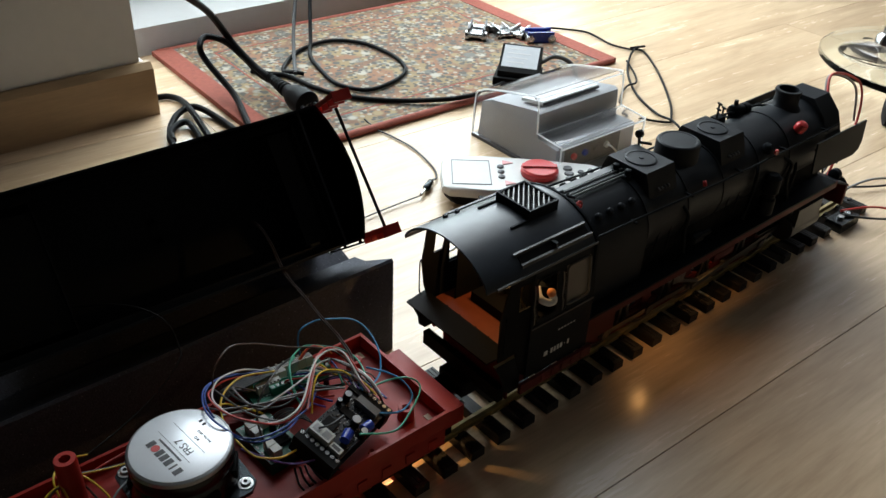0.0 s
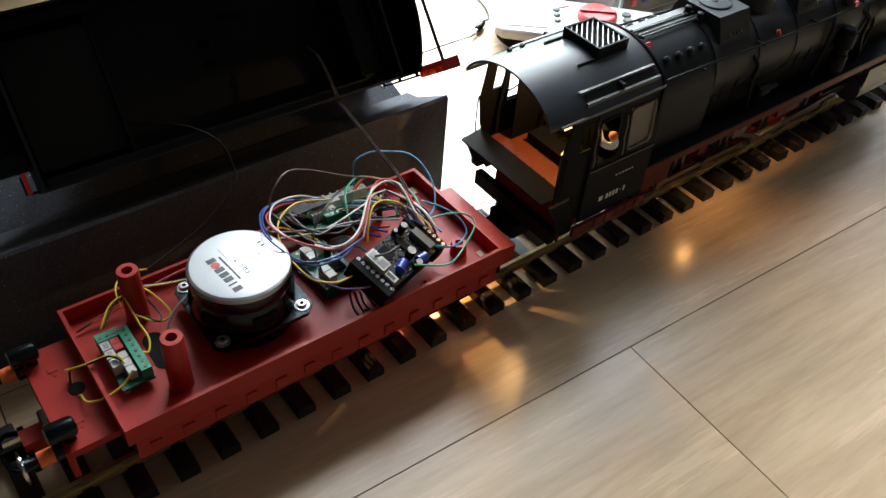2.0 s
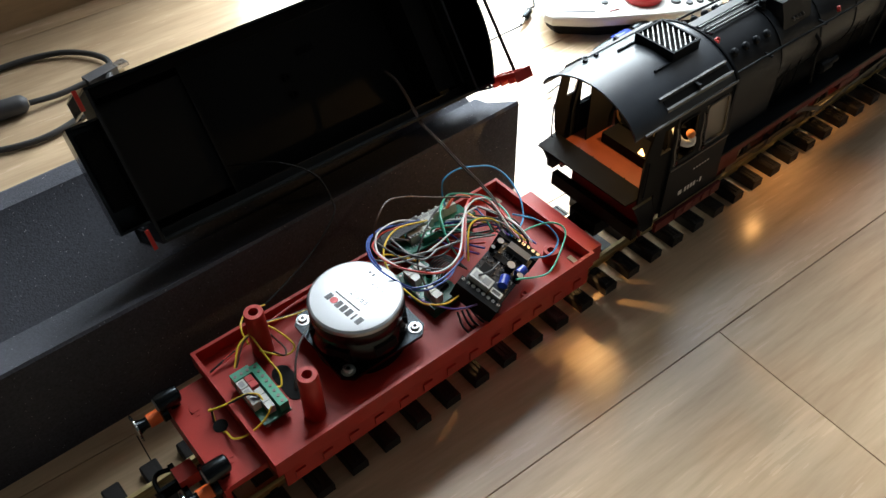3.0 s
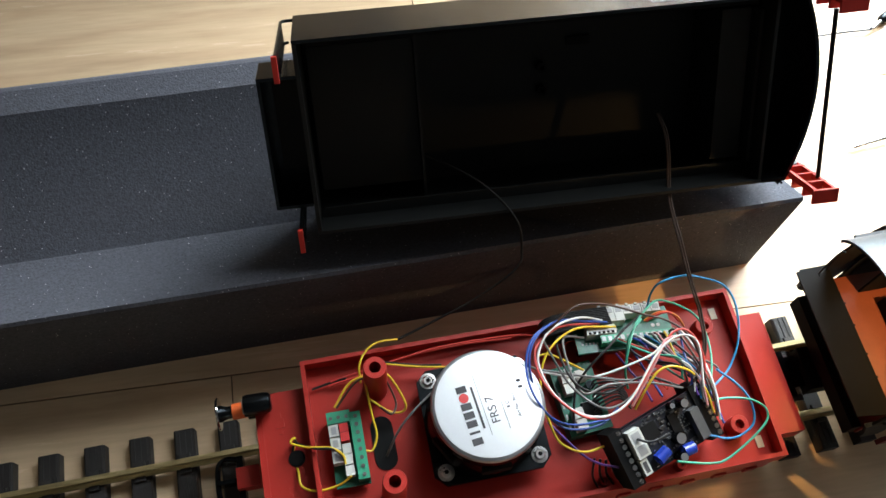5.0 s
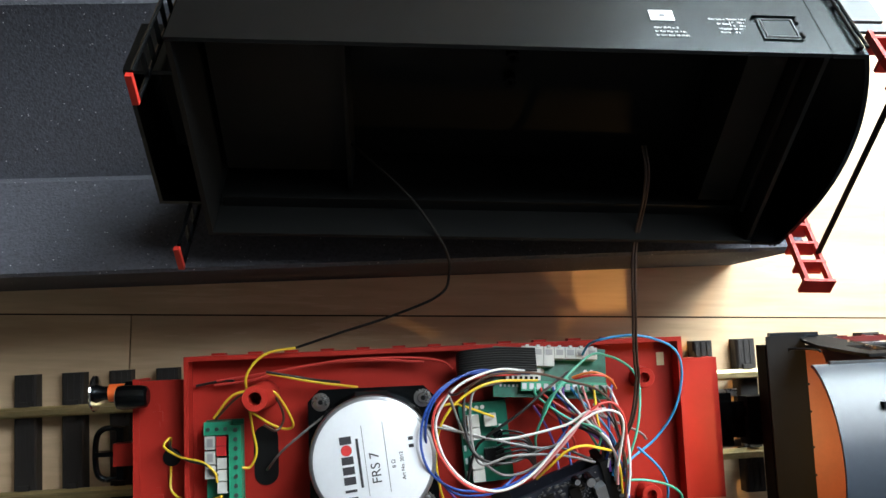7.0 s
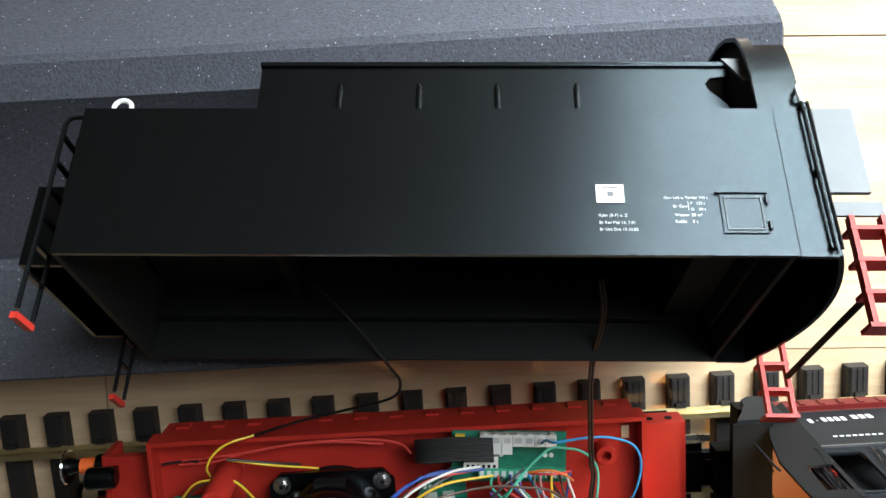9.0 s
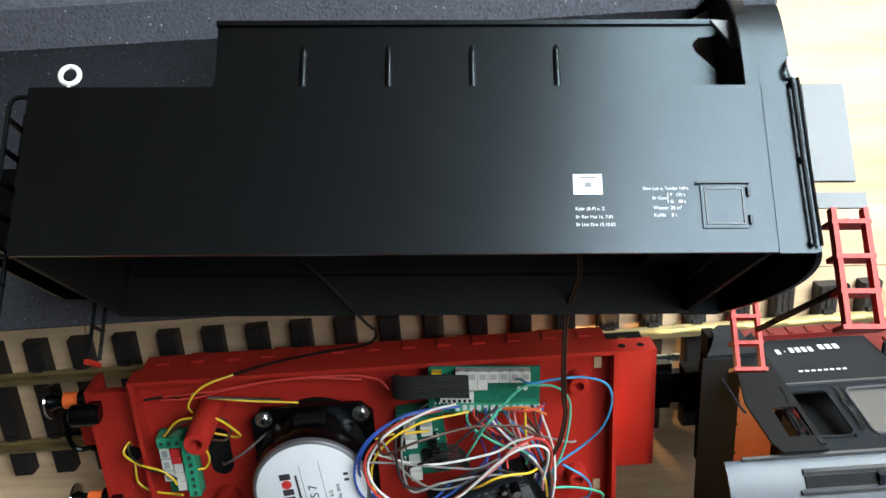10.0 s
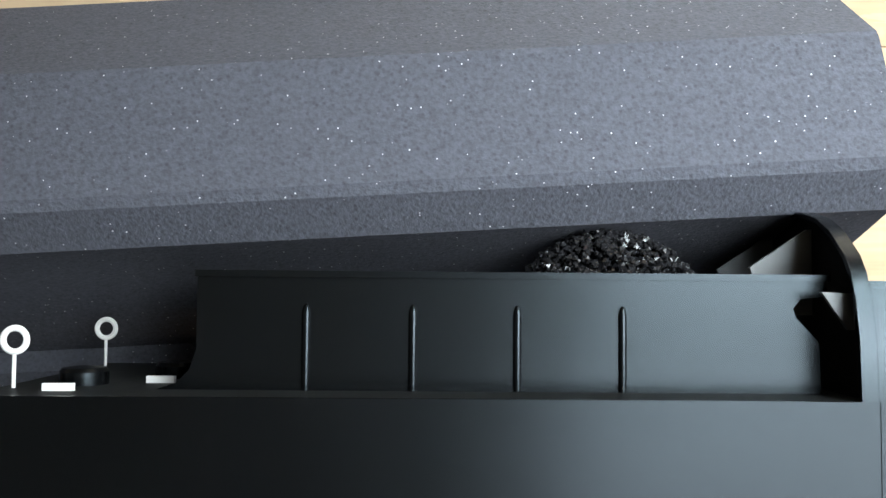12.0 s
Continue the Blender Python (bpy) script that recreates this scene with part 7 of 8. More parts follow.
    # thin lead from the clips to loose loops on the bare floor, and on to the station
    cable("station_cable", [(0.905, 0.575, 0.010), (0.921, 0.586, 0.009), (0.956, 0.576, 0.003), (0.976, 0.543, 0.003), (0.966, 0.485, 0.003), (0.973, 0.452, 0.003), (0.984, 0.430, 0.003), (0.930, 0.358, 0.003), (0.858, 0.282, 0.003), (0.813, 0.245, 0.003), (0.798, 0.241, 0.003), (0.776, 0.271, 0.003)], 0.0017, CABLE, "thin black cable in loops on the floor")
    cable("station_cable", [(0.973, 0.449, 0.006), (1.003, 0.444, 0.004), (0.967, 0.438, 0.007), (0.899, 0.393, 0.004), (0.841, 0.329, 0.003), (0.810, 0.269, 0.003), (0.802, 0.235, 0.006), (0.790, 0.205, 0.003)], 0.0017, CABLE, "thin black cable in loops on the floor")
    cable("station_cable", [(0.930, 0.420, 0.003), (0.895, 0.375, 0.003), (0.866, 0.350, 0.006), (0.846, 0.351, 0.004), (0.801, 0.326, 0.003), (0.774, 0.294, 0.004), (0.7125, 0.300, 0.012)], 0.0015, CABLE, "thin black cable running into the station")
    cable("station_cable", [(0.757, 0.445, 0.028), (0.785, 0.440, 0.034), (0.800, 0.420, 0.026), (0.790, 0.400, 0.006), (0.730, 0.375, 0.005)], 0.0032, GREYCABLE, "grey cable behind the adapter")
    # thin lead with a jack on the bright floor
    cable("jack_cable", [(0.466, 0.470, 0.009), (0.468, 0.446, 0.003), (0.473, 0.424, 0.002), (0.475, 0.381, 0.002), (0.464, 0.329, 0.002), (0.450, 0.304, 0.003), (0.440, 0.299, 0.005)], 0.0011, GREYCABLE, "thin grey lead on the floor")
    jack = thing("jack_plug", (0.425, 0.288, 0), "small black jack plug on the floor", "plug")
    part("sleeve", lathe(B(), (0.437, 0.2975, 0.005), (-0.85, -0.5, 0), [(0.0022, 0), (0.0040, 0.003), (0.0042, 0.018), (0.0030, 0.020)], 20), BLACK, jack)
    part("pin", cyl(B(), (0.420, 0.2875, 0.005), (0.408, 0.2805, 0.005), 0.0018, n=14), STEEL, jack, "bright jack pin")
    cable("jack_cable", [(0.408, 0.2805, 0.004), (0.380, 0.282, 0.003), (0.345, 0.281, 0.003), (0.300, 0.279, 0.003)], 0.0008, GREYCABLE, "thin grey lead on the floor")
    # screwdriver behind the cab
    sd = thing("screwdriver", (0.45, 0.182, 0), "screwdriver with a blue and black handle on the floor", "screwdriver")
    part("blade", cyl(B(), (0.343, 0.1725, 0.004), (0.404, 0.179, 0.009), 0.0016, n=12), STEEL, sd, "steel blade")
    ax = Vector((0.98, 0.06, 0.0)).normalized()
    part("handle", lathe(B(), (0.403, 0.179, 0.0095), ax, [(0.005, 0), (0.0065, 0.004), (0.0055, 0.010), (0.0085, 0.020), (0.0095, 0.040), (0.0090, 0.070), (0.0075, 0.076)], 20), BLACK, sd, "black grip")
    part("handle_end", lathe(B(), Vector((0.403, 0.179, 0.0095)) + ax * 0.0762, ax, [(0.0088, 0), (0.0098, 0.004), (0.0095, 0.020), (0.0070, 0.026)], 20), BLACK, sd)
    part("handle_ring", lathe(B(), Vector((0.403, 0.179, 0.0095)) + ax * 0.045, ax, [(0.0098, 0), (0.0101, 0.002), (0.0101, 0.022), (0.0096, 0.024)], 20), BLUEPL, sd, "blue grip band")
    part("collar", lathe(B(), (0.403, 0.179, 0.0095), ax, [(0.0066, -0.001), (0.0068, 0.002), (0.0066, 0.005)], 20), BLUEPL, sd, "blue collar")
    # grey USB lead with a ferrite behind the foam
    cable("usb_cable", [(-0.42, 0.70, 0.004), (-0.30, 0.60, 0.004), (-0.215, 0.545, 0.004), (-0.150, 0.465, 0.004), (-0.075, 0.432, 0.004), (-0.010, 0.450, 0.004), (0.022, 0.486, 0.006), (0.030, 0.520, 0.006), (0.000, 0.560, 0.005), (-0.060, 0.575, 0.004), (-0.120, 0.555, 0.004), (-0.135, 0.520, 0.005), (-0.112, 0.498, 0.008)], 0.0032, GREYCABLE, "grey cable looped on the oak floor")
    cable("usb_cable", [(-0.060, 0.489, 0.008), (-0.030, 0.487, 0.006), (0.000, 0.489, 0.006)], 0.0030, GREYCABLE, "grey cable looped on the oak floor")
    fer = part("ferrite_core", lathe(B(), (-0.112, 0.497, 0.0095), (1, -0.15, 0), [(0.004, 0), (0.0085, 0.002), (0.0095, 0.006), (0.0095, 0.044), (0.0085, 0.048), (0.004, 0.052)], 24), DARKGREY)
    tagged(fer, "dark grey ferrite barrel on a cable", "ferrite")
    usb = thing("usb_plug", (0.015, 0.492, 0), "grey cable plug with a metal end on the floor", "plug")
    part("body", box(B(), -0.004, 0.030, -0.007, 0.007, -0.004, 0.004, Matrix.Translation((0.002, 0.489, 0.006)) @ Matrix.Rotation(radians(12), 4, "Z")), DARKGREY, usb, bevel=0.002)
    part("metal_end", box(B(), 0.030, 0.044, -0.005, 0.005, -0.0022, 0.0022, Matrix.Translation((0.002, 0.489, 0.006)) @ Matrix.Rotation(radians(12), 4, "Z")), STEEL, usb, "bright metal end", bevel=0.0004)
    # feed wires at the loco's front end
    for n, col, pts in (("red", "red", [(0.755, -0.030, 0.012), (0.790, -0.050, 0.014), (0.85, -0.085, 0.004), (1.0, -0.14, 0.003)]), ("black", "black", [(0.742, -0.034, 0.013), (0.780, -0.066, 0.010), (0.86, -0.105, 0.003), (1.02, -0.16, 0.003)]),
                        ("black", "black", [(0.720, 0.010, 0.050), (0.750, 0.020, 0.030), (0.80, 0.010, 0.010), (0.88, -0.03, 0.004), (1.02, -0.07, 0.003)]), ("grey", "grey", [(0.775, -0.010, 0.006), (0.782, -0.022, 0.030), (0.80, -0.045, 0.045), (0.85, -0.075, 0.030), (0.95, -0.11, 0.004)]),
                        ("red", "red", [(0.690, -0.010, 0.140), (0.720, 0.010, 0.166), (0.765, -0.002, 0.150), (0.768, -0.010, 0.110), (0.742, -0.012, 0.080), (0.735, -0.012, 0.055)]), ("grey", "grey", [(0.690, -0.008, 0.138), (0.722, 0.013, 0.163), (0.763, 0.002, 0.147), (0.770, -0.006, 0.108)])):
        cable("feed_wire", pts, 0.0013, WIRE[col], n + " feed wire at the front of the track", "wire", "feed wires")
    coil = [(0.735 + 0.012 * math.cos(a * 0.6), -0.012 + 0.004 * a / 10, 0.066 + 0.012 * math.sin(a * 0.6)) for a in range(22)]
    cable("feed_wire", coil, 0.0010, WIRE["black"], "black wire coiled at the buffer beam", "wire", "feed wires")


def build_lamp_stand():
    c, p = (1.285, 0.112), Vector((1.238, 0.172, 0.0))
    s = thing("glass_stand", (c[0], c[1], 0), "round clear glass base with a chrome column on the floor", "glass stand")
    part("glass_base", lathe(B(), (c[0], c[1], 0.014), (0, 0, 1), [(0.163, 0), (0.165, 0.002), (0.165, 0.008), (0.163, 0.010)], 72), THICKGLASS, s, "greenish glass disc").visible_shadow = False
    part("glass_dome", lathe(B(), (p.x, p.y, 0.0242), (0, 0, 1), [(0.062, 0), (0.060, 0.004), (0.048, 0.010), (0.022, 0.016), (0.008, 0.018)], 48), CLEARBOX, s, "clear domed foot").visible_shadow = False
    part("column", cyl(B(), p + Vector((0, 0, 0.043)), p + Vector((0.10, -0.05, 0.62)), 0.011, n=32), CHROME, s, "slanting chrome column")
    part("column_foot", lathe(B(), (p.x, p.y, 0.0424), (0.17, -0.09, 1), [(0.016, 0), (0.016, 0.010), (0.012, 0.016)], 32), CHROME, s, "chrome foot")
    for a in (75, 195, 315):
        part("rubber_foot", cyl(B(), (c[0] + 0.12 * math.cos(radians(a)), c[1] + 0.12 * math.sin(radians(a)), 0), (c[0] + 0.12 * math.cos(radians(a)), c[1] + 0.12 * math.sin(radians(a)), 0.0139), 0.010, n=20), BLACK, s)
    w = part("castor_wheel", lathe(B(), (1.044, 0.068, 0.0245), (0.5, -0.85, 0), [(0.016, 0), (0.0235, 0.003), (0.0245, 0.010), (0.0235, 0.024), (0.016, 0.028)], 32), MATT)
    tagged(w, "black rubber wheel standing on the floor", "wheel")


build_rug()
build_station()
build_controller()
build_adapter()
build_leads()
build_lamp_stand()


# ---- loose wiring in the tub ----
def wire(colour, *bends):
    cable("wire", bends, 0.00064 if colour != "black" else 0.0007, WIRE[colour], "thin " + {"sky": "sky-blue"}.get(colour, colour) + " wire looping over the boards in the tub", "wire", "loose wires in the tub")


def build_loose_wires():
    wire("sky", (0.1235, -0.017, 0.091), (0.130, -0.010, 0.087), (0.1446, 0.000, 0.085), (0.154, 0.015, 0.090), (0.157, 0.033, 0.095), (0.153, 0.045, 0.098), (0.141, 0.051, 0.1005), (0.128, 0.053, 0.104), (0.114, 0.0514, 0.1036), (0.110, 0.0490, 0.095), (0.1085, 0.0440, 0.0865))
    wire("green", (0.125, -0.013, 0.094), (0.131, 0.001, 0.094), (0.1347, 0.0135, 0.092), (0.1367, 0.027, 0.088), (0.1336, 0.035, 0.088), (0.1276, 0.040, 0.089), (0.120, 0.043, 0.092), (0.111, 0.044, 0.095), (0.098, 0.035, 0.100), (0.0905, 0.027, 0.103), (0.0845, 0.017, 0.103), (0.0805, 0.006, 0.0975), (0.0815, -0.002, 0.09))
    wire("green", (0.1235, -0.0185, 0.096), (0.1345, -0.019, 0.0955), (0.147, -0.0225, 0.0945), (0.154, -0.029, 0.0915), (0.149, -0.037, 0.089), (0.127, -0.0485, 0.085), (0.1155, -0.0495, 0.085), (0.0945, -0.0465, 0.094))
    wire("sky", (0.131, -0.0025, 0.098), (0.1415, -0.0125, 0.0945), (0.147, -0.022, 0.091), (0.147, -0.032, 0.087), (0.1405, -0.037, 0.085), (0.1305, -0.0385, 0.085), (0.1155, -0.0345, 0.09))
    wire("white", (0.0765, 0.0375, 0.096), (0.063, 0.039, 0.103), (0.0485, 0.0355, 0.1085), (0.0385, 0.0295, 0.111), (0.031, 0.018, 0.112), (0.031, 0.0075, 0.112), (0.035, -0.003, 0.11), (0.043, -0.0125, 0.108), (0.053, -0.0175, 0.1065), (0.0635, -0.018, 0.106), (0.077, -0.011, 0.106), (0.0955, 0.008, 0.108), (0.1065, 0.0155, 0.108), (0.1165, 0.017, 0.1075), (0.1225, 0.0105, 0.1055), (0.1205, -0.011, 0.098))
    wire("red", (0.0745, 0.036, 0.096), (0.051, 0.0355, 0.104), (0.037, 0.0285, 0.1095), (0.03, 0.021, 0.113), (0.029, 0.009, 0.113), (0.0335, -0.003, 0.112), (0.0425, -0.0135, 0.11), (0.053, -0.0185, 0.106), (0.0655, -0.018, 0.104), (0.079, -0.01, 0.104), (0.1035, 0.015, 0.107), (0.114, 0.021, 0.107), (0.121, 0.0175, 0.1055), (0.1245, 0.008, 0.1025), (0.124, -0.0065, 0.098))
    wire("blue", (0.079, 0.036, 0.096), (0.055, 0.038, 0.103), (0.041, 0.0355, 0.108), (0.0305, 0.0285, 0.1115), (0.0245, 0.0175, 0.1115), (0.023, 0.0055, 0.111), (0.026, -0.006, 0.109), (0.033, -0.014, 0.103), (0.043, -0.0185, 0.101), (0.057, -0.019, 0.1), (0.068, -0.0165, 0.1), (0.083, -0.008, 0.095), (0.094, 0.003, 0.091), (0.102, 0.014, 0.088))
    wire("blue", (0.0715, 0.036, 0.096), (0.053, 0.039, 0.104), (0.039, 0.034, 0.109), (0.0295, 0.025, 0.111), (0.0255, 0.013, 0.11), (0.027, -0.001, 0.105), (0.032, -0.013, 0.1015), (0.0415, -0.0205, 0.1), (0.0585, -0.0205, 0.0985), (0.0715, -0.0125, 0.094))
    wire("yellow", (0.083, 0.0325, 0.096), (0.057, 0.0325, 0.104), (0.038, 0.021, 0.1055), (0.0305, 0.0025, 0.1015), (0.033, -0.021, 0.0965), (0.0395, -0.029, 0.0945), (0.0485, -0.032, 0.092), (0.059, -0.0305, 0.09))
    wire("white", (0.033, 0.0135, 0.1), (0.059, 0.005, 0.1005), (0.0925, 0.01, 0.102), (0.105, 0.016, 0.1015), (0.1155, 0.0175, 0.1))
    wire("grey", (0.0255, 0.0145, 0.11), (0.0365, 0.0115, 0.105), (0.073, 0.0015, 0.1), (0.0865, 0, 0.0995), (0.0975, 0.004, 0.098))
    wire("grey", (0.037, 0.029, 0.108), (0.0465, 0.004, 0.1015), (0.06, -0.011, 0.0985), (0.072, -0.012, 0.0985), (0.084, -0.006, 0.1))
    wire("violet", (0.0315, -0.013, 0.094), (0.046, -0.0315, 0.089), (0.0545, -0.0385, 0.088), (0.0645, -0.0425, 0.088))
    wire("yellow", (0.08, -0.0155, 0.096), (0.0855, -0.0085, 0.104), (0.0935, -0.001, 0.1085), (0.102, 0.001, 0.1085), (0.112, -0.0015, 0.1045), (0.118, -0.0035, 0.098))
    wire("yellow", (0.034, 0.0225, 0.1), (0.0425, 0.0225, 0.097), (0.0615, 0.0145, 0.084))
    wire("black", (0.098, 0.036, 0.098), (0.0845, 0.0275, 0.104), (0.0725, 0.0185, 0.107), (0.0625, 0.012, 0.106), (0.0545, 0.006, 0.1015), (0.05, -0.001, 0.0945), (0.046, -0.018, 0.088))
    wire("brown", (0.0440, 0.033, 0.104), (0.0375, 0.030, 0.112), (0.040, 0.0295, 0.124), (0.054, 0.037, 0.1276), (0.069, 0.038, 0.1225), (0.083, 0.036, 0.1155), (0.096, 0.032, 0.110), (0.109, 0.028, 0.106), (0.119, 0.019, 0.104), (0.123, 0.007, 0.101), (0.124, -0.006, 0.097))
    wire("pink", (0.0775, -0.0145, 0.1), (0.095, 0.005, 0.107), (0.104, 0.016, 0.1075), (0.112, 0.018, 0.106))
    wire("orange", (0.1005, 0.033, 0.096), (0.1065, 0.035, 0.099), (0.1125, 0.035, 0.1), (0.119, 0.0315, 0.0985), (0.123, 0.0265, 0.094))
    wire("red", (0.1015, 0.0325, 0.096), (0.109, 0.034, 0.101), (0.1155, 0.0335, 0.1), (0.122, 0.0305, 0.092))
    wire("blue", (0.0915, 0.02, 0.088), (0.0955, 0.011, 0.084), (0.098, 0.0005, 0.086), (0.0985, -0.0105, 0.092))
    wire("violet", (0.0815, 0.0195, 0.088), (0.0875, 0.01, 0.084), (0.0915, -0.0005, 0.086), (0.092, -0.012, 0.092))
    wire("red", (0.0835, 0.02, 0.088), (0.093, 0.0125, 0.084), (0.101, 0.0035, 0.084), (0.1025, -0.007, 0.092))
    wire("green", (0.0955, 0.023, 0.088), (0.109, 0.0055, 0.086), (0.113, -0.004, 0.094))
    wire("white", (0.112, 0.019, 0.09), (0.118, 0.0125, 0.088), (0.1225, 0.0065, 0.09), (0.1235, -0.0005, 0.096))
    wire("pink", (0.1125, 0.0145, 0.088), (0.12, 0.011, 0.086), (0.123, 0.006, 0.088), (0.123, 0, 0.095))
    wire("grey", (0.1085, 0.016, 0.09), (0.1265, 0.008, 0.089), (0.1365, 0.003, 0.086), (0.141, -0.001, 0.08))
    wire("black", (0.098, 0.011, 0.088), (0.1065, 0.009, 0.086), (0.1145, 0.003, 0.088), (0.118, -0.0055, 0.096))
    wire("green", (0.0975, 0.033, 0.1), (0.091, 0.0275, 0.102), (0.0855, 0.0205, 0.1), (0.085, 0.012, 0.09))
    wire("black", (0.0745, -0.032, 0.1), (0.0815, -0.035, 0.101), (0.0925, -0.0325, 0.1))
    wire("black", (0.1245, -0.0115, 0.098), (0.129, -0.0165, 0.09), (0.13, -0.024, 0.08))
    wire("yellow", (-0.0795, 0.02, 0.08), (-0.0685, 0.0315, 0.084), (-0.0535, 0.033, 0.086), (-0.047, 0.0305, 0.085), (-0.0405, 0.0165, 0.0775), (-0.043, 0.0125, 0.074), (-0.0505, 0.0145, 0.074), (-0.0605, 0.022, 0.08))
    wire("brown", (-0.0785, 0.0195, 0.08), (-0.067, 0.03, 0.0845), (-0.0595, 0.032, 0.085), (-0.0505, 0.031, 0.082), (-0.0465, 0.024, 0.076), (-0.0455, 0.017, 0.074), (-0.049, 0.012, 0.0755), (-0.0545, 0.0155, 0.08))
    wire("yellow", (-0.053, 0.0415, 0.08), (-0.0305, 0.036, 0.077), (-0.007, 0.032, 0.075))
    wire("black", (-0.053, 0.042, 0.0805), (-0.03, 0.037, 0.0765), (-0.016, 0.035, 0.0755))
    wire("red", (-0.0795, 0.038, 0.07), (-0.0465, 0.042, 0.074), (-0.0155, 0.046, 0.074), (0.019, 0.046, 0.074), (0.036, 0.0435, 0.076), (0.042, 0.0395, 0.08))
    wire("red", (-0.081, 0.036, 0.07), (-0.0605, 0.038, 0.073), (-0.0435, 0.0425, 0.074), (-0.0225, 0.045, 0.0735), (0.0015, 0.0455, 0.0735), (0.0275, 0.0435, 0.075))
    wire("black", (-0.0905, 0.036, 0.0685), (-0.0775, 0.038, 0.07), (-0.0705, 0.038, 0.072))
    wire("grey", (-0.056, -0.0095, 0.064), (-0.053, -0.006, 0.072), (-0.0465, 0.0015, 0.08), (-0.0375, 0.009, 0.084), (-0.0245, 0.0185, 0.0815))
    wire("yellow", (-0.061, 0.0305, 0.09), (-0.06, 0.013, 0.0805), (-0.059, 0.002, 0.0765), (-0.0625, -0.0055, 0.0745), (-0.0665, -0.0055, 0.076))
    wire("yellow", (-0.1065, 0.001, 0.06), (-0.1035, 0.01, 0.0685), (-0.1055, 0.0065, 0.074), (-0.0965, 0.0015, 0.078), (-0.085, -0.0015, 0.0805), (-0.079, -0.0065, 0.0815), (-0.078, -0.0115, 0.08))
    wire("black", (-0.107, 0.001, 0.06), (-0.104, 0.0085, 0.069), (-0.1015, 0.005, 0.075), (-0.093, 0, 0.079), (-0.083, -0.003, 0.081), (-0.078, -0.0085, 0.079))
    wire("yellow", (-0.1055, -0.0025, 0.06), (-0.104, -0.008, 0.0665), (-0.103, -0.0165, 0.069), (-0.095, -0.021, 0.0715), (-0.0835, -0.021, 0.075), (-0.076, -0.0185, 0.08))


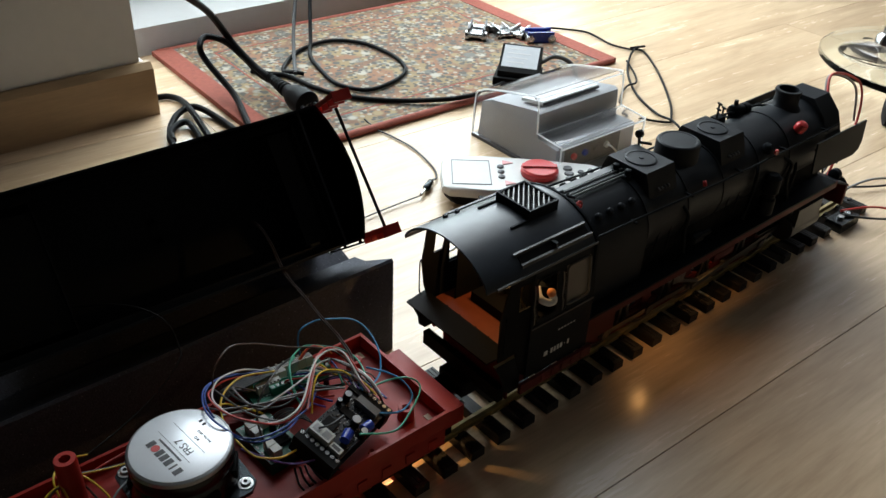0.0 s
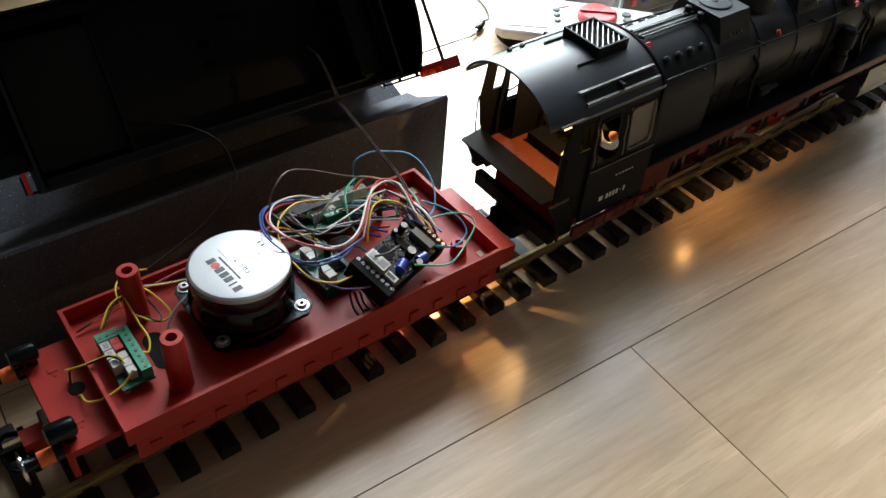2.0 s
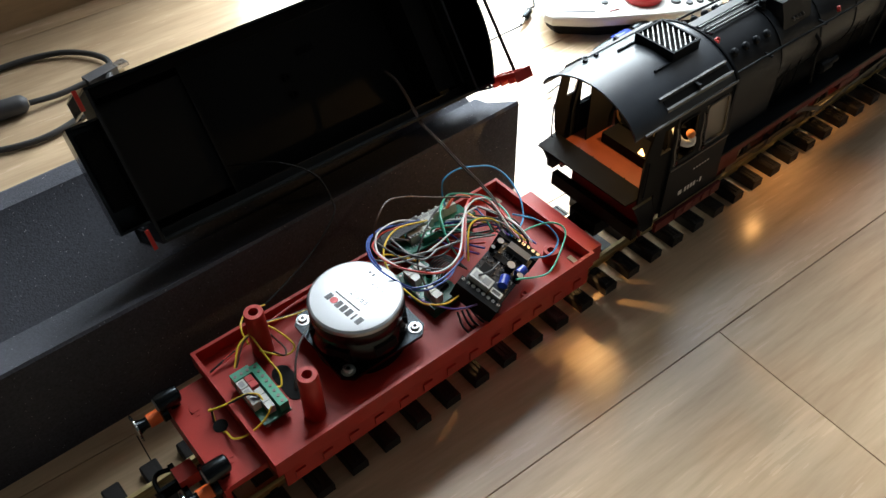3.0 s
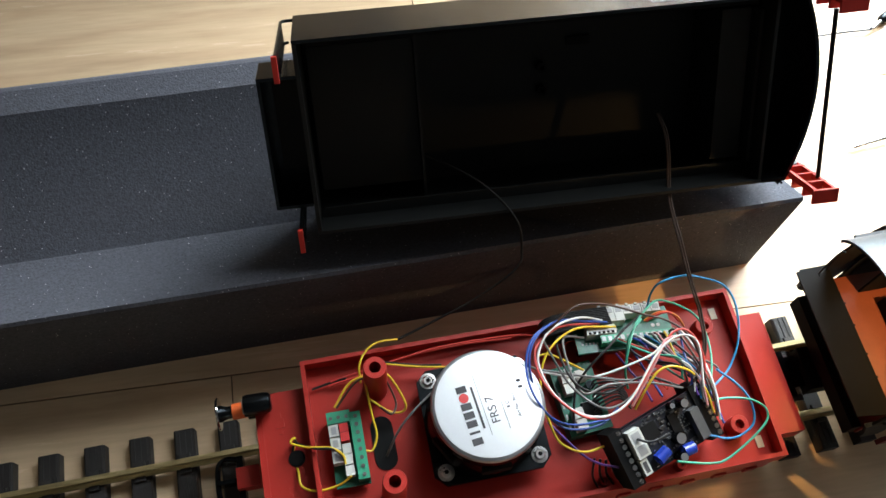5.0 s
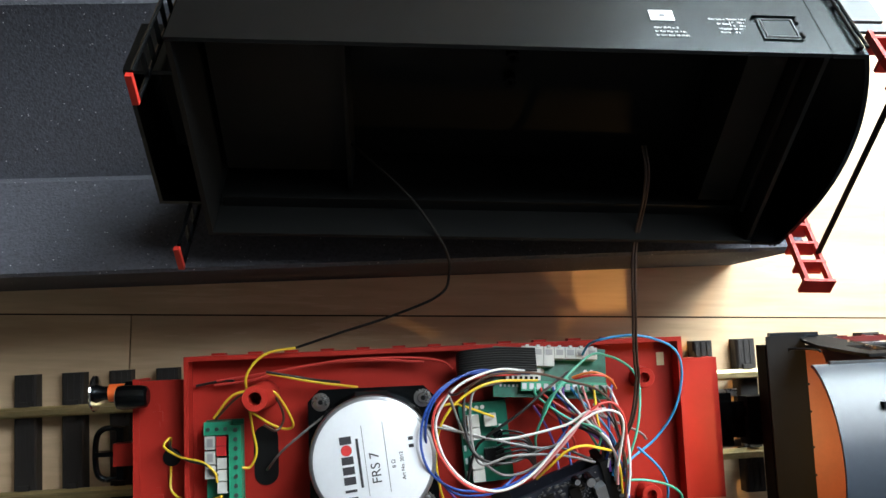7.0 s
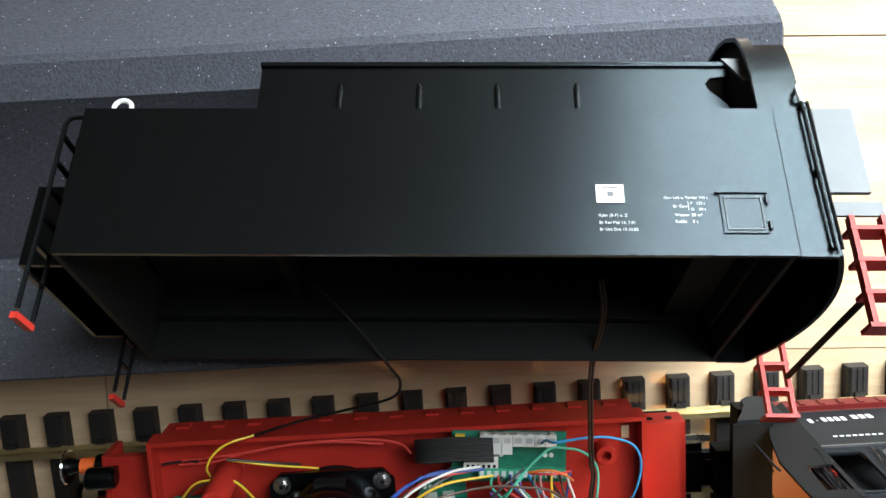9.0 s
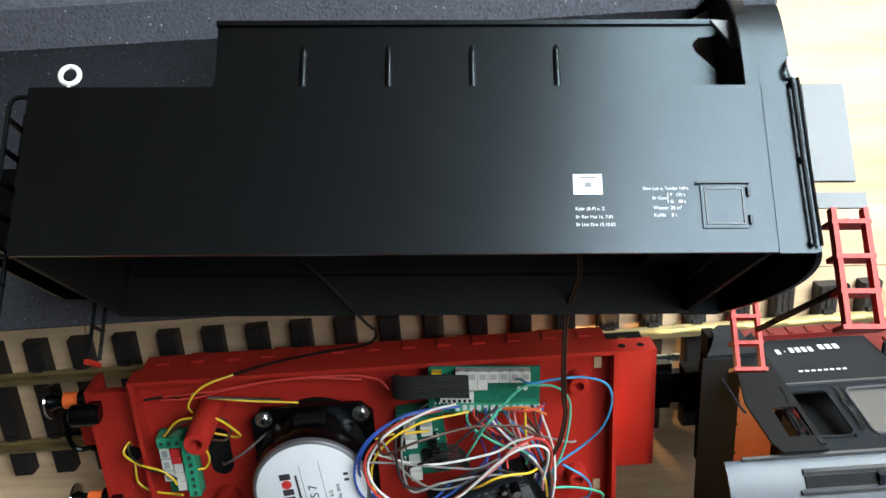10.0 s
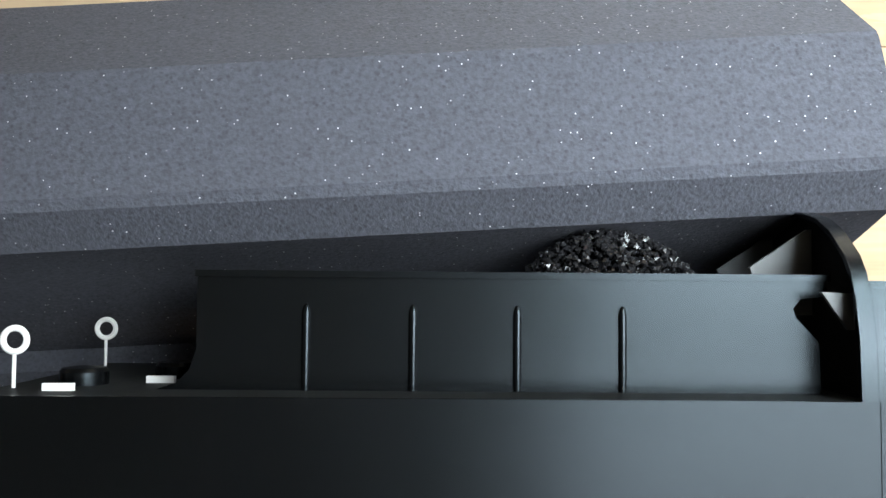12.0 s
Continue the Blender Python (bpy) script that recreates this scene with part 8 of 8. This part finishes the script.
def build_wires():
    # a flat black ribbon from the connector board, folded back under itself
    for i in range(10):
        z, y = 0.0850 + 0.0003 * i, -0.0012 * i
        cable("ribbon_wire", [(0.0840, 0.0480 + y, z + 0.002), (0.0660, 0.0490 + y, z + 0.001), (0.0500, 0.0483 + y, z), (0.0445, 0.0465 + y * 0.9, z - 0.004), (0.0470, 0.0440 + y * 0.8, z - 0.010), (0.0600, 0.0400 + y * 0.4, 0.0760), (0.0720, 0.0360, 0.0780)], 0.00068, WIRE["black"], "thin black wire of a ribbon beside the connector board", "wire", "ribbon wires")
    # the fan of thin wires between the connector board and the decoder
    colours = ("green", "red", "black", "blue", "white", "violet", "sky", "grey", "pink", "black", "yellow", "brown", "white", "blue")
    for i, c in enumerate(colours):
        x0, x1, y1 = 0.0830 + 0.0031 * i, 0.1120 + 0.0011 * i, 0.0010 - 0.0022 * i
        wob, up = 0.006 * math.sin(2.3 * i), 0.006 * (0.5 + 0.5 * math.cos(1.7 * i))
        wire(c, (x0, 0.0290 - 0.0001 * i, 0.0850), (x0 + wob * 0.3, 0.0240, 0.0890 + up), ((x0 + x1) / 2 + wob, 0.0130 - 0.0006 * i, 0.0920 + up), (x1 + wob * 0.4, 0.0070 - 0.0016 * i, 0.0960 + up * 0.5), (x1, y1 - 0.004, 0.0945))
    # loose wires that loop over the tangle
    for i in range(2):
        a, k = 0.7 * i, 0.5 + 0.5 * math.sin(1.9 * i)
        wire(("black", "grey")[i], (0.062 + 0.004 * i, 0.034 - 0.002 * i, 0.088), (0.046 + 0.003 * i, 0.030 - 0.003 * k, 0.100 + 0.004 * k), (0.044 + 0.006 * k, 0.008 - 0.012 * k, 0.104 + 0.006 * math.cos(a)), (0.064 + 0.003 * i, -0.010 + 0.008 * k, 0.102 + 0.005 * k), (0.088 + 0.002 * i, 0.004 - 0.008 * k, 0.101), (0.108 + 0.0015 * i, -0.006 - 0.003 * k, 0.0965))
    for i in range(8):
        cable("ribbon_wire", [(0.0615 + i * 0.0003, -0.010 + i * 0.0022, 0.0830), (0.067, -0.008 + i * 0.0022, 0.0880 - i * 0.0003), (0.0765, -0.006 + i * 0.0016, 0.0870), (0.082, -0.012 + i * 0.0012, 0.0840)], 0.0006, WIRE["black"], "thin black wire fanned between two boards", "wire", "ribbon wires")
    for i in range(7):
        cable("ribbon_wire", [(0.055 + i * 0.003, -0.034 - 0.001 * (i % 3), 0.0800), (0.053 + i * 0.004, -0.042, 0.074 + 0.001 * (i % 2)), (0.056 + i * 0.0045, -0.0475, 0.0675)], 0.0007, WIRE["black"], "thin black wire drooping under the decoder", "wire", "ribbon wires")
    # two long leads between the chassis and the lifted shell
    for k in (-0.0007, 0.0007):
        cable("lead", [(0.1170 + k, -0.007, 0.0970), (0.1280 + k, 0.0100, 0.0995), (0.1320 + k, 0.0300, 0.1010), (0.1308 + k, 0.0395, 0.1050), (0.1300 + k, 0.0500, 0.1080), (0.1295 + k, 0.0610, 0.1115), (0.1290 + k, 0.0710, 0.1150), (0.1290 + k, 0.0840, 0.1172), (0.1298 + k, 0.0960, 0.1190), (0.1320 + k, 0.1085, 0.1230), (0.1325 + k, 0.1180, 0.1310), (0.1318 + k, 0.1290, 0.1390), (0.1300 + k, 0.1400, 0.1420)], 0.00066, BROWNLEAD, "dark brown lead from the tub up into the shell", "wire", "brown leads")
    cable("lead", [(-0.020, 0.165, 0.1130), (-0.005, 0.150, 0.1175), (0.021, 0.123, 0.1240), (0.0370, 0.0990, 0.1200), (0.0402, 0.0862, 0.1045), (0.0350, 0.0765, 0.0980), (0.0105, 0.0673, 0.0865), (-0.0146, 0.0604, 0.0805), (-0.0380, 0.0535, 0.0785)], 0.0007, LEAD, "thin black lead hanging over the foam to the tub", "wire")
    cable("lead", [(-0.0380, 0.0535, 0.0785), (-0.0500, 0.0520, 0.0835), (-0.0580, 0.0470, 0.0845), (-0.0625, 0.0395, 0.0840), (-0.0630, 0.0320, 0.0780)], 0.00065, WIRE["yellow"], "yellow wire end joined to a black lead", "wire")


build_loose_wires()
build_wires()

build_planks()
